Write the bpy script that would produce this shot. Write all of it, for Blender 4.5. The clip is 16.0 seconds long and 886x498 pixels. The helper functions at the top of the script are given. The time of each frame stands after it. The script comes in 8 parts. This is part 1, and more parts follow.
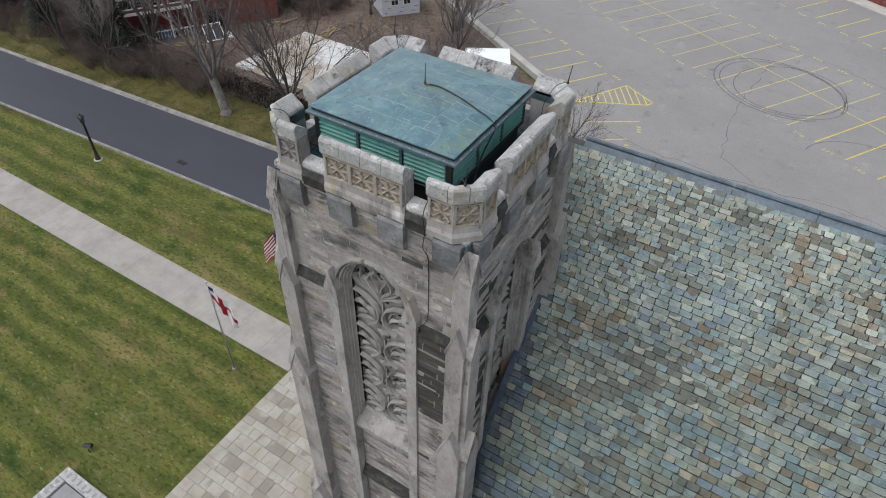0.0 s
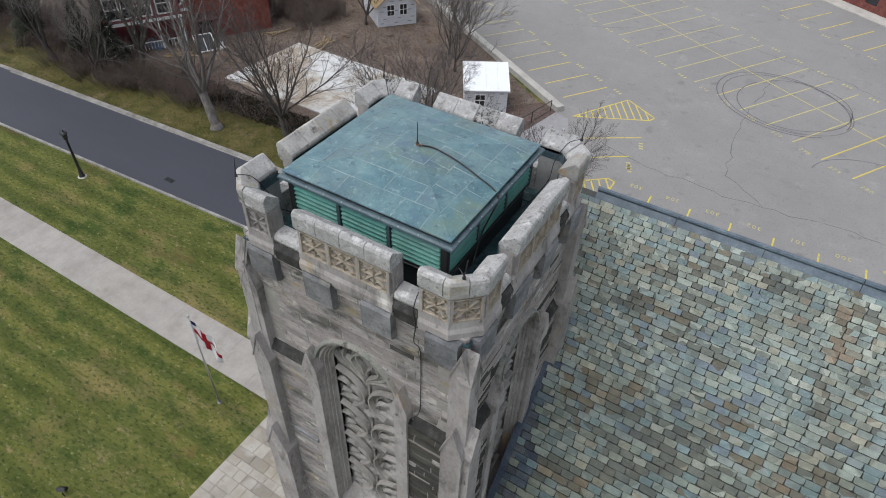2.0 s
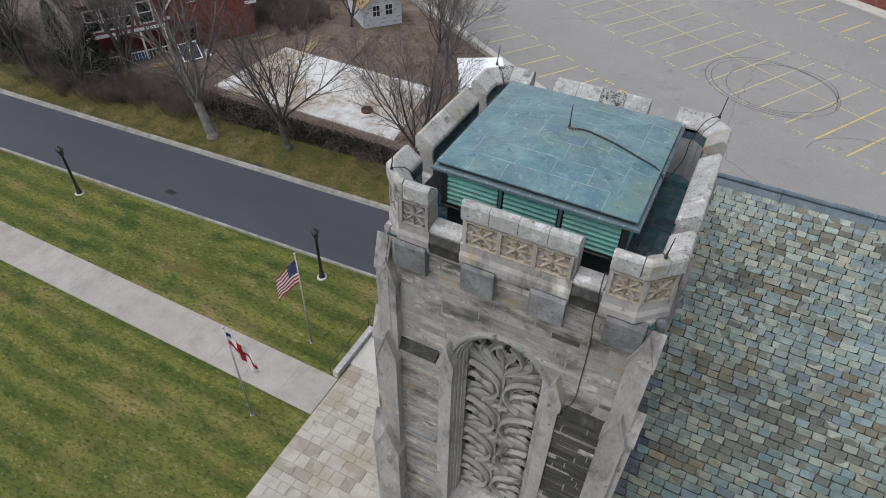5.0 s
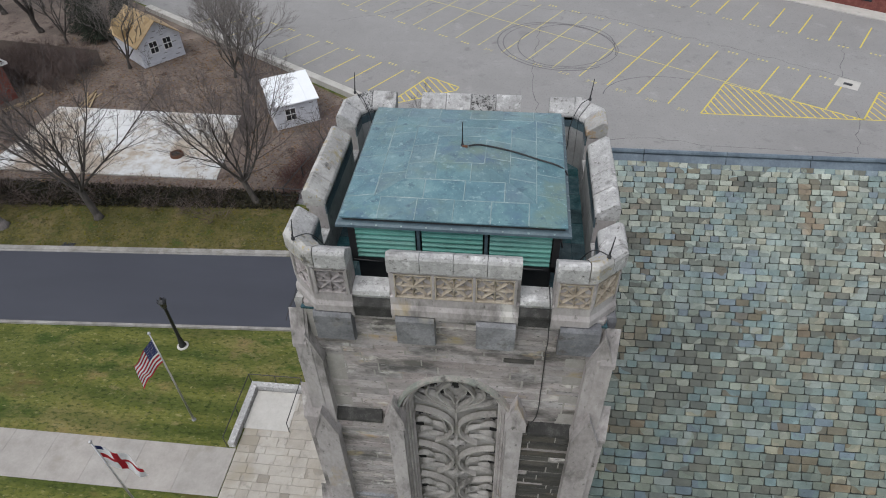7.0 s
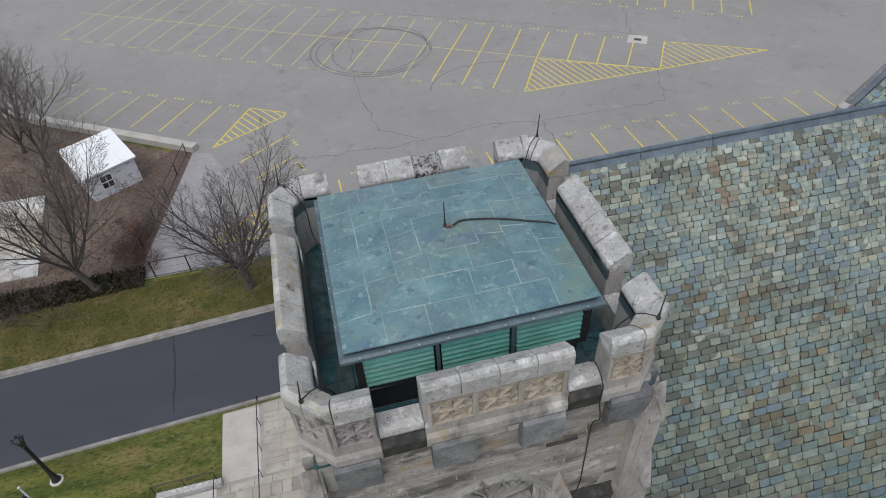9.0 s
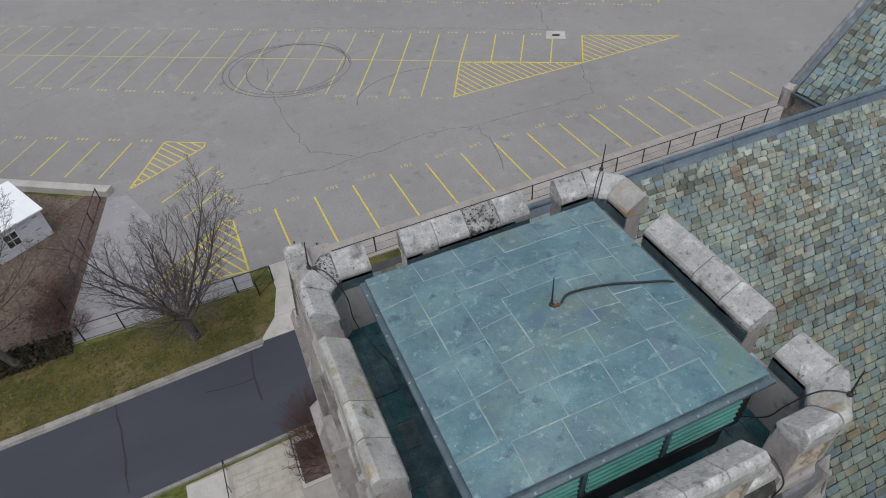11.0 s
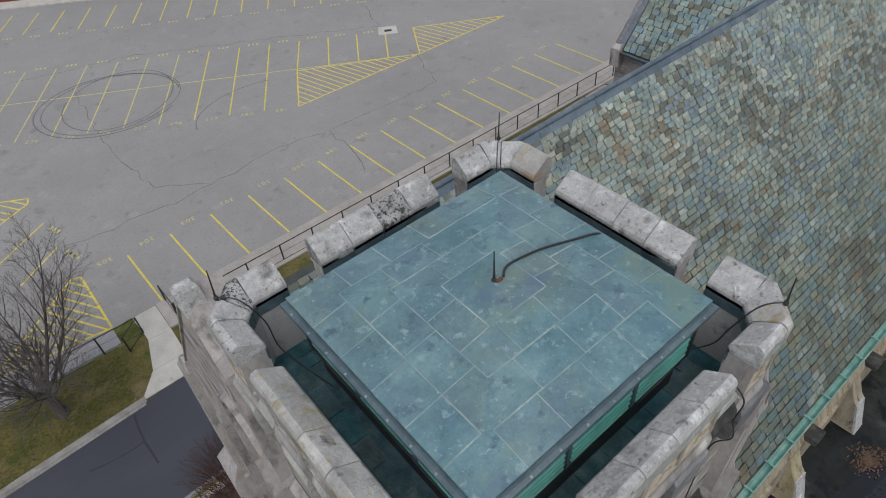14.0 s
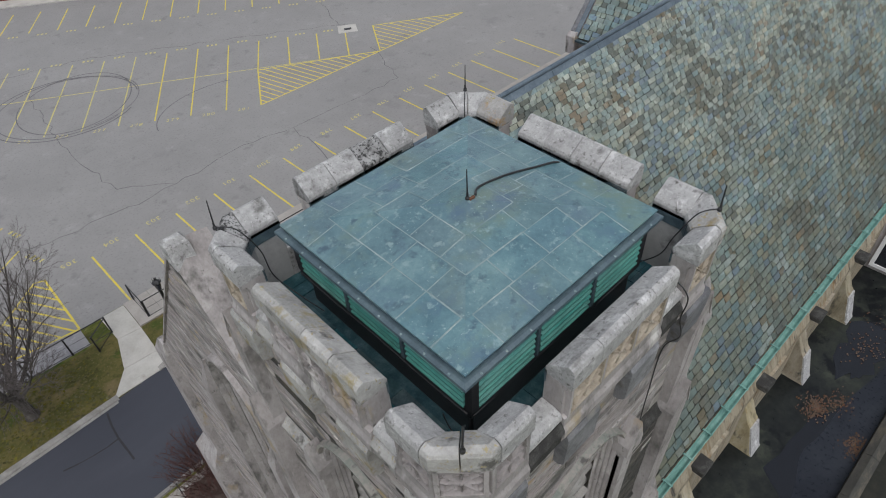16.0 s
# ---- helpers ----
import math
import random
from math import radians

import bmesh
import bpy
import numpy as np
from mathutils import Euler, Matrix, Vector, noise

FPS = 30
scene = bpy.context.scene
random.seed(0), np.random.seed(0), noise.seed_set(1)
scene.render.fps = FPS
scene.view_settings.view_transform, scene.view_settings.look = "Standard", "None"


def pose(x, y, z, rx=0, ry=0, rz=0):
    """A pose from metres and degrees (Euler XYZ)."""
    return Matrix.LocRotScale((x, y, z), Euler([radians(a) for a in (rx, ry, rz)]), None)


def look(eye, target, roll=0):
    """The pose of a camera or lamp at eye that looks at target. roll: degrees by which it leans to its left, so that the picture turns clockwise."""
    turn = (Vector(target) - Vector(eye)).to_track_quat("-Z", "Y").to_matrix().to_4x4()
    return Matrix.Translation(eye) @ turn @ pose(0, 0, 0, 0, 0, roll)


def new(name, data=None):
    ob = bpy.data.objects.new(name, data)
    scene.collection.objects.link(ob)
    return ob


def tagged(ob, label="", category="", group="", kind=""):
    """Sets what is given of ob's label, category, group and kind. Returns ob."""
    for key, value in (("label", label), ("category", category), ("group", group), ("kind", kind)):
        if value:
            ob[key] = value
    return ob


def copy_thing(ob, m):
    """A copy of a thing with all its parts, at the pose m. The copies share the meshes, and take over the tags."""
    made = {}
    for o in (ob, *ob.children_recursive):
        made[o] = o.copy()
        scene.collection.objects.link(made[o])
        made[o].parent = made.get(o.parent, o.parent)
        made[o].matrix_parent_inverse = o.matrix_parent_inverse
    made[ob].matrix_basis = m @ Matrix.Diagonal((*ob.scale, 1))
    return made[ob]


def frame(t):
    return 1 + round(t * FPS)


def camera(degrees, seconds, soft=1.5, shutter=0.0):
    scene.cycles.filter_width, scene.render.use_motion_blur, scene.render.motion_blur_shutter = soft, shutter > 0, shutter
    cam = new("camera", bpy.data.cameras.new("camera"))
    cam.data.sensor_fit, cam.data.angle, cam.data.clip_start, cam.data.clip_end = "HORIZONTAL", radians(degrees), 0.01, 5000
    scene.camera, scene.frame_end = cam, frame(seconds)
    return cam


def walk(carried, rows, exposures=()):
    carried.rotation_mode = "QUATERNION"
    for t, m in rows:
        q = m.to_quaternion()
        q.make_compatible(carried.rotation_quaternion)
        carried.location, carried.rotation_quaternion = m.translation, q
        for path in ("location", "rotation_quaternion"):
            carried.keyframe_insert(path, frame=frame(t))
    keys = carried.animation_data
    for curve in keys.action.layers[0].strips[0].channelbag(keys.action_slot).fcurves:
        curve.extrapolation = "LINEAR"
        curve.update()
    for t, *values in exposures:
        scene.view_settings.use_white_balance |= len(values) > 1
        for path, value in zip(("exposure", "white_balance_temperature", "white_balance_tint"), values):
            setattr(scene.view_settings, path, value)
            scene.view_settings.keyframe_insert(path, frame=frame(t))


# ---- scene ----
cam = camera(70.9, 16.0, 1.0)
PATH = [
    (0, (5.848, -9.134, 29.475), (5.104, -7.864, 28.121), 1.8),
    (0.5, (5.357, -8.019, 29.466), (4.614, -6.742, 28.117), 1.8),
    (1, (4.998, -7.285, 29.435), (4.257, -6.004, 28.09), 2.0),
    (1.5, (4.864, -7.19, 29.397), (4.124, -5.908, 28.052), 2.1),
    (2, (4.763, -7.307, 29.365), (4.023, -6.024, 28.02), 2.2),
    (2.5, (4.601, -7.528, 29.282), (3.863, -6.245, 27.937), 2.4),
    (3, (4.218, -7.809, 29.182), (3.479, -6.528, 27.835), 2.3),
    (3.5, (3.637, -8.148, 29.098), (2.896, -6.868, 27.752), 2.3),
    (3.7, (3.391, -8.301, 29.071), (2.648, -7.021, 27.725), 2.3),
    (5.8, (1.582, -8.767, 28.997), (1.057, -7.378, 27.657), -0.0),
    (6, (1.441, -8.694, 29.0), (0.964, -7.289, 27.66), -0.3),
    (6.5, (1.101, -8.412, 28.995), (0.761, -6.969, 27.653), -0.9),
    (7, (0.708, -8.082, 29.001), (0.519, -6.613, 27.656), -1.7),
    (7.5, (0.212, -7.705, 29.026), (0.16, -6.229, 27.678), -2.4),
    (8, (-0.309, -7.254, 29.065), (-0.238, -5.782, 27.712), -2.9),
    (8.5, (-0.814, -6.747, 29.125), (-0.632, -5.288, 27.769), -3.2),
    (9, (-1.285, -6.159, 29.179), (-0.989, -4.722, 27.82), -3.7),
    (9.2, (-1.452, -5.889, 29.227), (-1.114, -4.467, 27.862), -3.4),
    (11.3, (-2.702, -3.462, 28.651), (-2.169, -2.097, 27.29), -4.2),
    (11.5, (-2.805, -3.331, 28.622), (-2.267, -1.968, 27.26), -4.0),
    (12, (-2.924, -3.093, 28.608), (-2.378, -1.732, 27.248), -3.7),
    (12.5, (-2.965, -3.095, 28.61), (-2.378, -1.75, 27.25), -3.7),
    (13, (-2.958, -3.13, 28.601), (-2.26, -1.848, 27.234), -4.1),
    (13.5, (-2.939, -3.15, 28.558), (-2.138, -1.939, 27.184), -4.5),
    (14, (-2.938, -3.141, 28.345), (-2.062, -1.989, 26.965), -4.6),
    (14.5, (-2.932, -3.147, 28.248), (-2.015, -2.03, 26.865), -4.6),
    (15, (-3.011, -3.229, 28.235), (-2.069, -2.132, 26.853), -4.2),
    (15.5, (-3.302, -3.499, 28.228), (-2.347, -2.412, 26.847), -4.1),
    (16, (-3.831, -3.922, 28.243), (-2.87, -2.839, 26.863), -3.7),
]
walk(cam, [(t, look(eye, target, roll)) for t, eye, target, roll in PATH], [(0, 0.37), (3.5, 0.36), (7, 0.31), (9, 0.21), (12, 0.06), (16, 0.10)])

# ---------------------------------------------------------------- light
wd = bpy.data.worlds.new("overcast_sky")
scene.world = wd
wd.use_nodes = True
wn = wd.node_tree
wn.nodes.clear()
sky = wn.nodes.new("ShaderNodeTexSky")
sky.sky_type = "NISHITA"
sky.sun_disc = False
sky.sun_elevation = radians(61)
sky.sun_rotation = radians(216)
sky.air_density, sky.dust_density, sky.ozone_density = 1.0, 1.6, 3.0
hs = wn.nodes.new("ShaderNodeHueSaturation")
hs.inputs["Saturation"].default_value = 0.34
bg = wn.nodes.new("ShaderNodeBackground")
bg.inputs["Strength"].default_value = 0.15
wo = wn.nodes.new("ShaderNodeOutputWorld")
wn.links.new(sky.outputs[0], hs.inputs["Color"])
wn.links.new(hs.outputs[0], bg.inputs["Color"])
wn.links.new(bg.outputs[0], wo.inputs["Surface"])
sun_data = bpy.data.lights.new("sun", "SUN")
sun_data.energy, sun_data.angle, sun_data.color = 1.45, radians(50), (1.0, 0.985, 0.965)
sun = new("sun", sun_data)
sun.matrix_basis = look((-15.5, -21.5, 58), (0, 0, 0))

# ---------------------------------------------------------------- materials


def mat(name, cols, scale=4.0, rough=0.8, metal=0.0, bump=0.3, bscale=30.0, jitter=0.0, island=False, stain=None, stretch=(1, 1, 1), spec=0.5, spread=0.35, rvar=0.1):
    """cols: colours mixed by a coarse and a fine noise; jitter: lightness change from piece to piece; stain: (colour, scale, low, high)."""
    m = bpy.data.materials.new(name)
    m.use_nodes = True
    nt = m.node_tree
    n, l = nt.nodes, nt.links
    p = n["Principled BSDF"]
    geo = n.new("ShaderNodeNewGeometry")
    mp = n.new("ShaderNodeMapping")
    mp.inputs["Scale"].default_value = stretch
    l.new(geo.outputs["Position"], mp.inputs["Vector"])
    rnd = None
    if jitter or island == "pick":
        if island:
            rnd = geo.outputs["Random Per Island"]
        else:
            oi = n.new("ShaderNodeObjectInfo")
            rnd = oi.outputs["Random"]
    def noise_node(sc, det=6.0, rgh=0.6):
        t = n.new("ShaderNodeTexNoise")
        t.inputs["Scale"].default_value, t.inputs["Detail"].default_value, t.inputs["Roughness"].default_value = sc, det, rgh
        l.new(mp.outputs[0], t.inputs["Vector"])
        return t.outputs["Fac"]
    def maths(op, a, b, clamp=False):
        q = n.new("ShaderNodeMath")
        q.operation, q.use_clamp = op, clamp
        for i, v in enumerate((a, b)):
            if isinstance(v, (int, float)):
                q.inputs[i].default_value = v
            else:
                l.new(v, q.inputs[i])
        return q.outputs[0]
    coarse, fine = noise_node(scale), noise_node(scale * 9, 8.0, 0.7)
    fac = maths("ADD", maths("MULTIPLY", coarse, 0.65), maths("MULTIPLY", fine, 0.35))
    ramp = n.new("ShaderNodeValToRGB")
    els = ramp.color_ramp.elements
    lo, hi = 0.5 - spread / 2, 0.5 + spread / 2
    while len(els) < len(cols):
        els.new(0.5)
    for i, c in enumerate(cols):
        els[i].position = lo + (hi - lo) * i / max(1, len(cols) - 1)
        els[i].color = (*c, 1)
    l.new(fac, ramp.inputs[0])
    col = ramp.outputs[0]
    if stain:
        for sc_, s_, a_, b_ in (stain if isinstance(stain, list) else [stain]):
            sn = noise_node(s_, 5.0, 0.65)
            mr = n.new("ShaderNodeMapRange")
            mr.inputs["From Min"].default_value, mr.inputs["From Max"].default_value = a_, b_
            l.new(sn, mr.inputs["Value"])
            mx = n.new("ShaderNodeMix")
            mx.data_type = "RGBA"
            l.new(mr.outputs[0], mx.inputs["Factor"])
            l.new(col, mx.inputs["A"])
            mx.inputs["B"].default_value = (*sc_, 1)
            col = mx.outputs["Result"]
    if jitter:
        h = n.new("ShaderNodeHueSaturation")
        l.new(maths("ADD", maths("MULTIPLY", rnd, 2 * jitter), 1 - jitter), h.inputs["Value"])
        l.new(maths("ADD", maths("MULTIPLY", maths("FRACT", maths("MULTIPLY", rnd, 7.3), 0), 0.12 * jitter), 0.5 - 0.06 * jitter), h.inputs["Hue"])
        l.new(maths("ADD", maths("MULTIPLY", maths("FRACT", maths("MULTIPLY", rnd, 13.7), 0), 3.0 * jitter), 1 - 1.5 * jitter), h.inputs["Saturation"])
        l.new(col, h.inputs["Color"])
        col = h.outputs[0]
    l.new(col, p.inputs["Base Color"])
    p.inputs["Metallic"].default_value = metal
    p.inputs["Specular IOR Level"].default_value = spec
    l.new(maths("ADD", maths("MULTIPLY", fine, rvar * 2), rough - rvar, True), p.inputs["Roughness"])
    if bump:
        bn = n.new("ShaderNodeBump")
        bn.inputs["Strength"].default_value = bump
        bn.inputs["Distance"].default_value = 0.02
        l.new(noise_node(bscale, 8.0, 0.7), bn.inputs["Height"])
        l.new(bn.outputs[0], p.inputs["Normal"])
    return m


def slate_mat(name, island, low=0.65, high=1.24, cool=0.0):
    """Slates: one of many quarry colours for each piece, in drifts, paler and more mixed towards the ridge, with grain and lichen."""
    m = mat(name, [(0.60, 0.60, 0.60), (0.84, 0.84, 0.84), (1.08, 1.08, 1.08)], scale=4.0, rough=0.5, bump=0.6, bscale=18, spread=0.4, rvar=0.14,
            stain=[((1.2, 1.19, 1.08), 13.0, 0.62, 0.70), ((0.45, 0.45, 0.42), 9.0, 0.62, 0.72)])
    nt = m.node_tree
    n, l = nt.nodes, nt.links
    p = n["Principled BSDF"]
    shade = p.inputs["Base Color"].links[0].from_socket
    geo = n.new("ShaderNodeNewGeometry")
    rnd = geo.outputs["Random Per Island"] if island else n.new("ShaderNodeObjectInfo").outputs["Random"]

    def maths(op, a, b, c=None, clamp=False):
        q = n.new("ShaderNodeMath")
        q.operation, q.use_clamp = op, clamp
        for i, v in enumerate((a, b, c)):
            if isinstance(v, (int, float)):
                q.inputs[i].default_value = v
            elif v is not None:
                l.new(v, q.inputs[i])
        return q.outputs[0]

    def drift(scale, detail=4.0):
        t = n.new("ShaderNodeTexNoise")
        t.inputs["Scale"].default_value, t.inputs["Detail"].default_value = scale, detail
        l.new(geo.outputs["Position"], t.inputs["Vector"])
        return t.outputs["Fac"]
    tones = [(0.19, 0.15, 0.105), (0.265, 0.225, 0.165), (0.255, 0.225, 0.18), (0.205, 0.195, 0.155), (0.375, 0.365, 0.29), (0.285, 0.295, 0.235), (0.345, 0.365, 0.315),
             (0.225, 0.245, 0.205), (0.30, 0.335, 0.285), (0.41, 0.435, 0.385), (0.155, 0.172, 0.15), (0.275, 0.315, 0.272), (0.245, 0.285, 0.255), (0.34, 0.385, 0.345), (0.205, 0.245, 0.225),
             (0.29, 0.34, 0.315), (0.235, 0.29, 0.275), (0.18, 0.215, 0.207), (0.255, 0.32, 0.305), (0.20, 0.27, 0.265), (0.165, 0.225, 0.235), (0.225, 0.30, 0.31), (0.17, 0.215, 0.25)]
    def calm(c, keep, hue):
        """Draw the lightness of a colour towards the mean and keep its hue."""
        g = 0.3 * c[0] + 0.6 * c[1] + 0.1 * c[2]
        k = 0.90 * (0.26 + keep * (g - 0.26)) / g
        return tuple(k * (g + hue * (v - g)) * w for v, w in zip(c, (1 - cool, 1.0, 1.0 + cool)))
    places = [0.0, 0.02, 0.045, 0.07] + [0.10 + 0.90 * i / (len(tones) - 4) for i in range(len(tones) - 4)]
    xyz = n.new("ShaderNodeSeparateXYZ")
    l.new(geo.outputs["Position"], xyz.inputs[0])
    lean = maths("MULTIPLY_ADD", drift(0.45), 1.0, -0.38)
    choice = maths("MULTIPLY_ADD", rnd, 0.88, lean, True)
    mixes = []
    for keep, hue in ((0.45, 1.2), (0.82, 0.95)):
        ramp = n.new("ShaderNodeValToRGB")
        ramp.color_ramp.interpolation = "CONSTANT"
        els = ramp.color_ramp.elements
        while len(els) < len(tones):
            els.new(0.5)
        for i, c in enumerate(tones):
            els[i].position = places[i]
            els[i].color = (*calm(c, keep, hue), 1)
        l.new(choice, ramp.inputs[0])
        mixes.append(ramp.outputs[0])
    upper = n.new("ShaderNodeMapRange")
    upper.inputs["From Min"].default_value, upper.inputs["From Max"].default_value = 14.5, 19.0
    l.new(xyz.outputs["Z"], upper.inputs["Value"])
    blend = n.new("ShaderNodeMix")
    blend.data_type = "RGBA"
    l.new(upper.outputs[0], blend.inputs["Factor"])
    l.new(mixes[0], blend.inputs["A"])
    l.new(mixes[1], blend.inputs["B"])
    patch = n.new("ShaderNodeValToRGB")
    patch.color_ramp.elements[0].position, patch.color_ramp.elements[0].color = 0.36, (0.78, 0.79, 0.77, 1)
    patch.color_ramp.elements[1].position, patch.color_ramp.elements[1].color = 0.60, (1.06, 1.07, 1.05, 1)
    l.new(drift(0.7), patch.inputs[0])
    # value climbs with height, from low at the eaves to high at the ridge
    height_tone = n.new("ShaderNodeMapRange")
    height_tone.inputs["From Min"].default_value, height_tone.inputs["From Max"].default_value = 12.8, 20.4
    height_tone.inputs["To Min"].default_value, height_tone.inputs["To Max"].default_value = low, high
    l.new(xyz.outputs["Z"], height_tone.inputs["Value"])
    spark = maths("FRACT", maths("MULTIPLY", rnd, 37.7), 0.0)
    tone = n.new("ShaderNodeHueSaturation")
    tone.inputs["Saturation"].default_value = 1.0
    l.new(maths("MULTIPLY", maths("MULTIPLY_ADD", spark, 0.26, 0.84), height_tone.outputs[0]), tone.inputs["Value"])
    l.new(blend.outputs["Result"], tone.inputs["Color"])
    # clumps of rust-brown and of dark olive slates, each slate in or out as a whole
    last = tone.outputs[0]
    pick = maths("FRACT", maths("MULTIPLY", rnd, 91.3), 0.0)
    for colour, scale, low, high, share, gain in (((0.14, 0.108, 0.066), 0.75, 0.53, 0.63, 0.28, 0.75), ((0.105, 0.108, 0.092), 0.5, 0.47, 0.62, 0.42, 0.8), ((0.27, 0.315, 0.305), 0.9, 0.54, 0.64, 0.3, 0.7)):
        zone = n.new("ShaderNodeMapRange")
        zone.inputs["From Min"].default_value, zone.inputs["From Max"].default_value, zone.inputs["To Max"].default_value = low, high, share
        l.new(drift(scale, 2.0), zone.inputs["Value"])
        one = maths("MULTIPLY", maths("LESS_THAN", pick, zone.outputs[0]), gain)
        mx = n.new("ShaderNodeMix")
        mx.data_type = "RGBA"
        l.new(one, mx.inputs["Factor"])
        l.new(last, mx.inputs["A"])
        mx.inputs["B"].default_value = (*colour, 1)
        last = mx.outputs["Result"]
        pick = maths("FRACT", maths("MULTIPLY", pick, 17.9), 0.0)
    for other in (shade, patch.outputs[0]):
        mx = n.new("ShaderNodeMix")
        mx.data_type, mx.blend_type = "RGBA", "MULTIPLY"
        mx.inputs["Factor"].default_value = 1.0
        l.new(last, mx.inputs["A"])
        l.new(other, mx.inputs["B"])
        last = mx.outputs["Result"]
    l.new(last, p.inputs["Base Color"])
    return m


def pick_mat(name, tones, scale, rough, bump=0.3, stain=None, island=False, spread=0.35, lean=0.8):
    """Stones that each take one of several colours by chance, in loose drifts, under a fine grain."""
    m = mat(name, [(0.78, 0.78, 0.78), (0.95, 0.95, 0.95), (1.1, 1.1, 1.1)], scale, rough, bump=bump, spread=spread)
    nt = m.node_tree
    n, l = nt.nodes, nt.links
    p = n["Principled BSDF"]
    shade = p.inputs["Base Color"].links[0].from_socket
    geo = n.new("ShaderNodeNewGeometry")
    rnd = geo.outputs["Random Per Island"] if island else n.new("ShaderNodeObjectInfo").outputs["Random"]
    ramp = n.new("ShaderNodeValToRGB")
    ramp.color_ramp.interpolation = "CONSTANT"
    els = ramp.color_ramp.elements
    while len(els) < len(tones):
        els.new(0.5)
    for i, c in enumerate(tones):
        els[i].position = i / len(tones)
        els[i].color = (*c, 1)
    t = n.new("ShaderNodeTexNoise")
    t.inputs["Scale"].default_value, t.inputs["Detail"].default_value = 0.35, 3.0
    l.new(geo.outputs["Position"], t.inputs["Vector"])
    off = n.new("ShaderNodeMath")
    off.operation = "MULTIPLY_ADD"
    l.new(t.outputs["Fac"], off.inputs[0])
    off.inputs[1].default_value, off.inputs[2].default_value = lean, -lean / 2
    add = n.new("ShaderNodeMath")
    add.operation, add.use_clamp = "ADD", True
    l.new(rnd, add.inputs[0])
    l.new(off.outputs[0], add.inputs[1])
    l.new(add.outputs[0], ramp.inputs[0])
    mx = n.new("ShaderNodeMix")
    mx.data_type, mx.blend_type = "RGBA", "MULTIPLY"
    mx.inputs["Factor"].default_value = 1.0
    l.new(ramp.outputs[0], mx.inputs["A"])
    l.new(shade, mx.inputs["B"])
    last = mx.outputs["Result"]
    for colour, s_, a_, b_ in stain or []:
        t = n.new("ShaderNodeTexNoise")
        t.inputs["Scale"].default_value, t.inputs["Detail"].default_value = s_, 5.0
        l.new(geo.outputs["Position"], t.inputs["Vector"])
        mr = n.new("ShaderNodeMapRange")
        mr.inputs["From Min"].default_value, mr.inputs["From Max"].default_value = a_, b_
        mr.inputs["To Max"].default_value = 0.8
        l.new(t.outputs["Fac"], mr.inputs["Value"])
        mx = n.new("ShaderNodeMix")
        mx.data_type = "RGBA"
        l.new(mr.outputs[0], mx.inputs["Factor"])
        l.new(last, mx.inputs["A"])
        mx.inputs["B"].default_value = (*colour, 1)
        last = mx.outputs["Result"]
    l.new(last, p.inputs["Base Color"])
    return m


LICHEN = (0.33, 0.25, 0.08)
SOOT = (0.10, 0.095, 0.088)
M_CAP = mat("weathered_coping_limestone", [(0.19, 0.188, 0.184), (0.38, 0.376, 0.37), (0.54, 0.536, 0.53)], 2.6, 0.88, bump=0.7, bscale=30, jitter=0.08,
            stain=[((0.15, 0.147, 0.14), 2.6, 0.54, 0.68), (SOOT, 14.0, 0.58, 0.70), ((0.60, 0.596, 0.59), 4.5, 0.55, 0.68), ((0.21, 0.207, 0.20), 30.0, 0.56, 0.72), ((0.56, 0.55, 0.54), 22.0, 0.62, 0.70)], spread=0.42)
M_CAP_LICHEN = mat("lichened_coping_limestone", [(0.16, 0.155, 0.145), (0.35, 0.342, 0.325), (0.53, 0.52, 0.50)], 2.6, 0.88, bump=0.7, bscale=30, jitter=0.1,
                   stain=[(SOOT, 3.2, 0.58, 0.68), ((0.27, 0.22, 0.115), 2.8, 0.55, 0.66), ((0.33, 0.28, 0.16), 14.0, 0.60, 0.66)], spread=0.42)
M_CAP_BLACK = mat("black_crusted_coping_limestone", [(0.19, 0.187, 0.182), (0.32, 0.316, 0.31), (0.45, 0.446, 0.44)], 3.2, 0.9, bump=0.7, bscale=30, jitter=0.05,
                  stain=[((0.03, 0.03, 0.029), 7.0, 0.50, 0.60), ((0.03, 0.03, 0.029), 26.0, 0.53, 0.60)], spread=0.3)
M_CAP_RUST = mat("orange_lichened_coping_limestone", [(0.20, 0.195, 0.185), (0.34, 0.33, 0.315), (0.46, 0.45, 0.435)], 2.6, 0.88, bump=0.7, bscale=30,
                 stain=[((0.36, 0.22, 0.09), 4.2, 0.54, 0.68), ((0.30, 0.26, 0.12), 11.0, 0.60, 0.66)], spread=0.42)
M_STONE = mat("ashlar_limestone", [(0.205, 0.184, 0.175), (0.326, 0.297, 0.287), (0.425, 0.394, 0.386)], 2.2, 0.9, bump=0.6, bscale=34, jitter=0.2,
              stain=[(SOOT, 0.8, 0.53, 0.66), ((0.33, 0.265, 0.165), 1.1, 0.58, 0.70), ((0.50, 0.475, 0.44), 1.7, 0.58, 0.68), ((0.12, 0.115, 0.105), 9.0, 0.58, 0.68)], stretch=(1, 1, 2.2), spread=0.36)
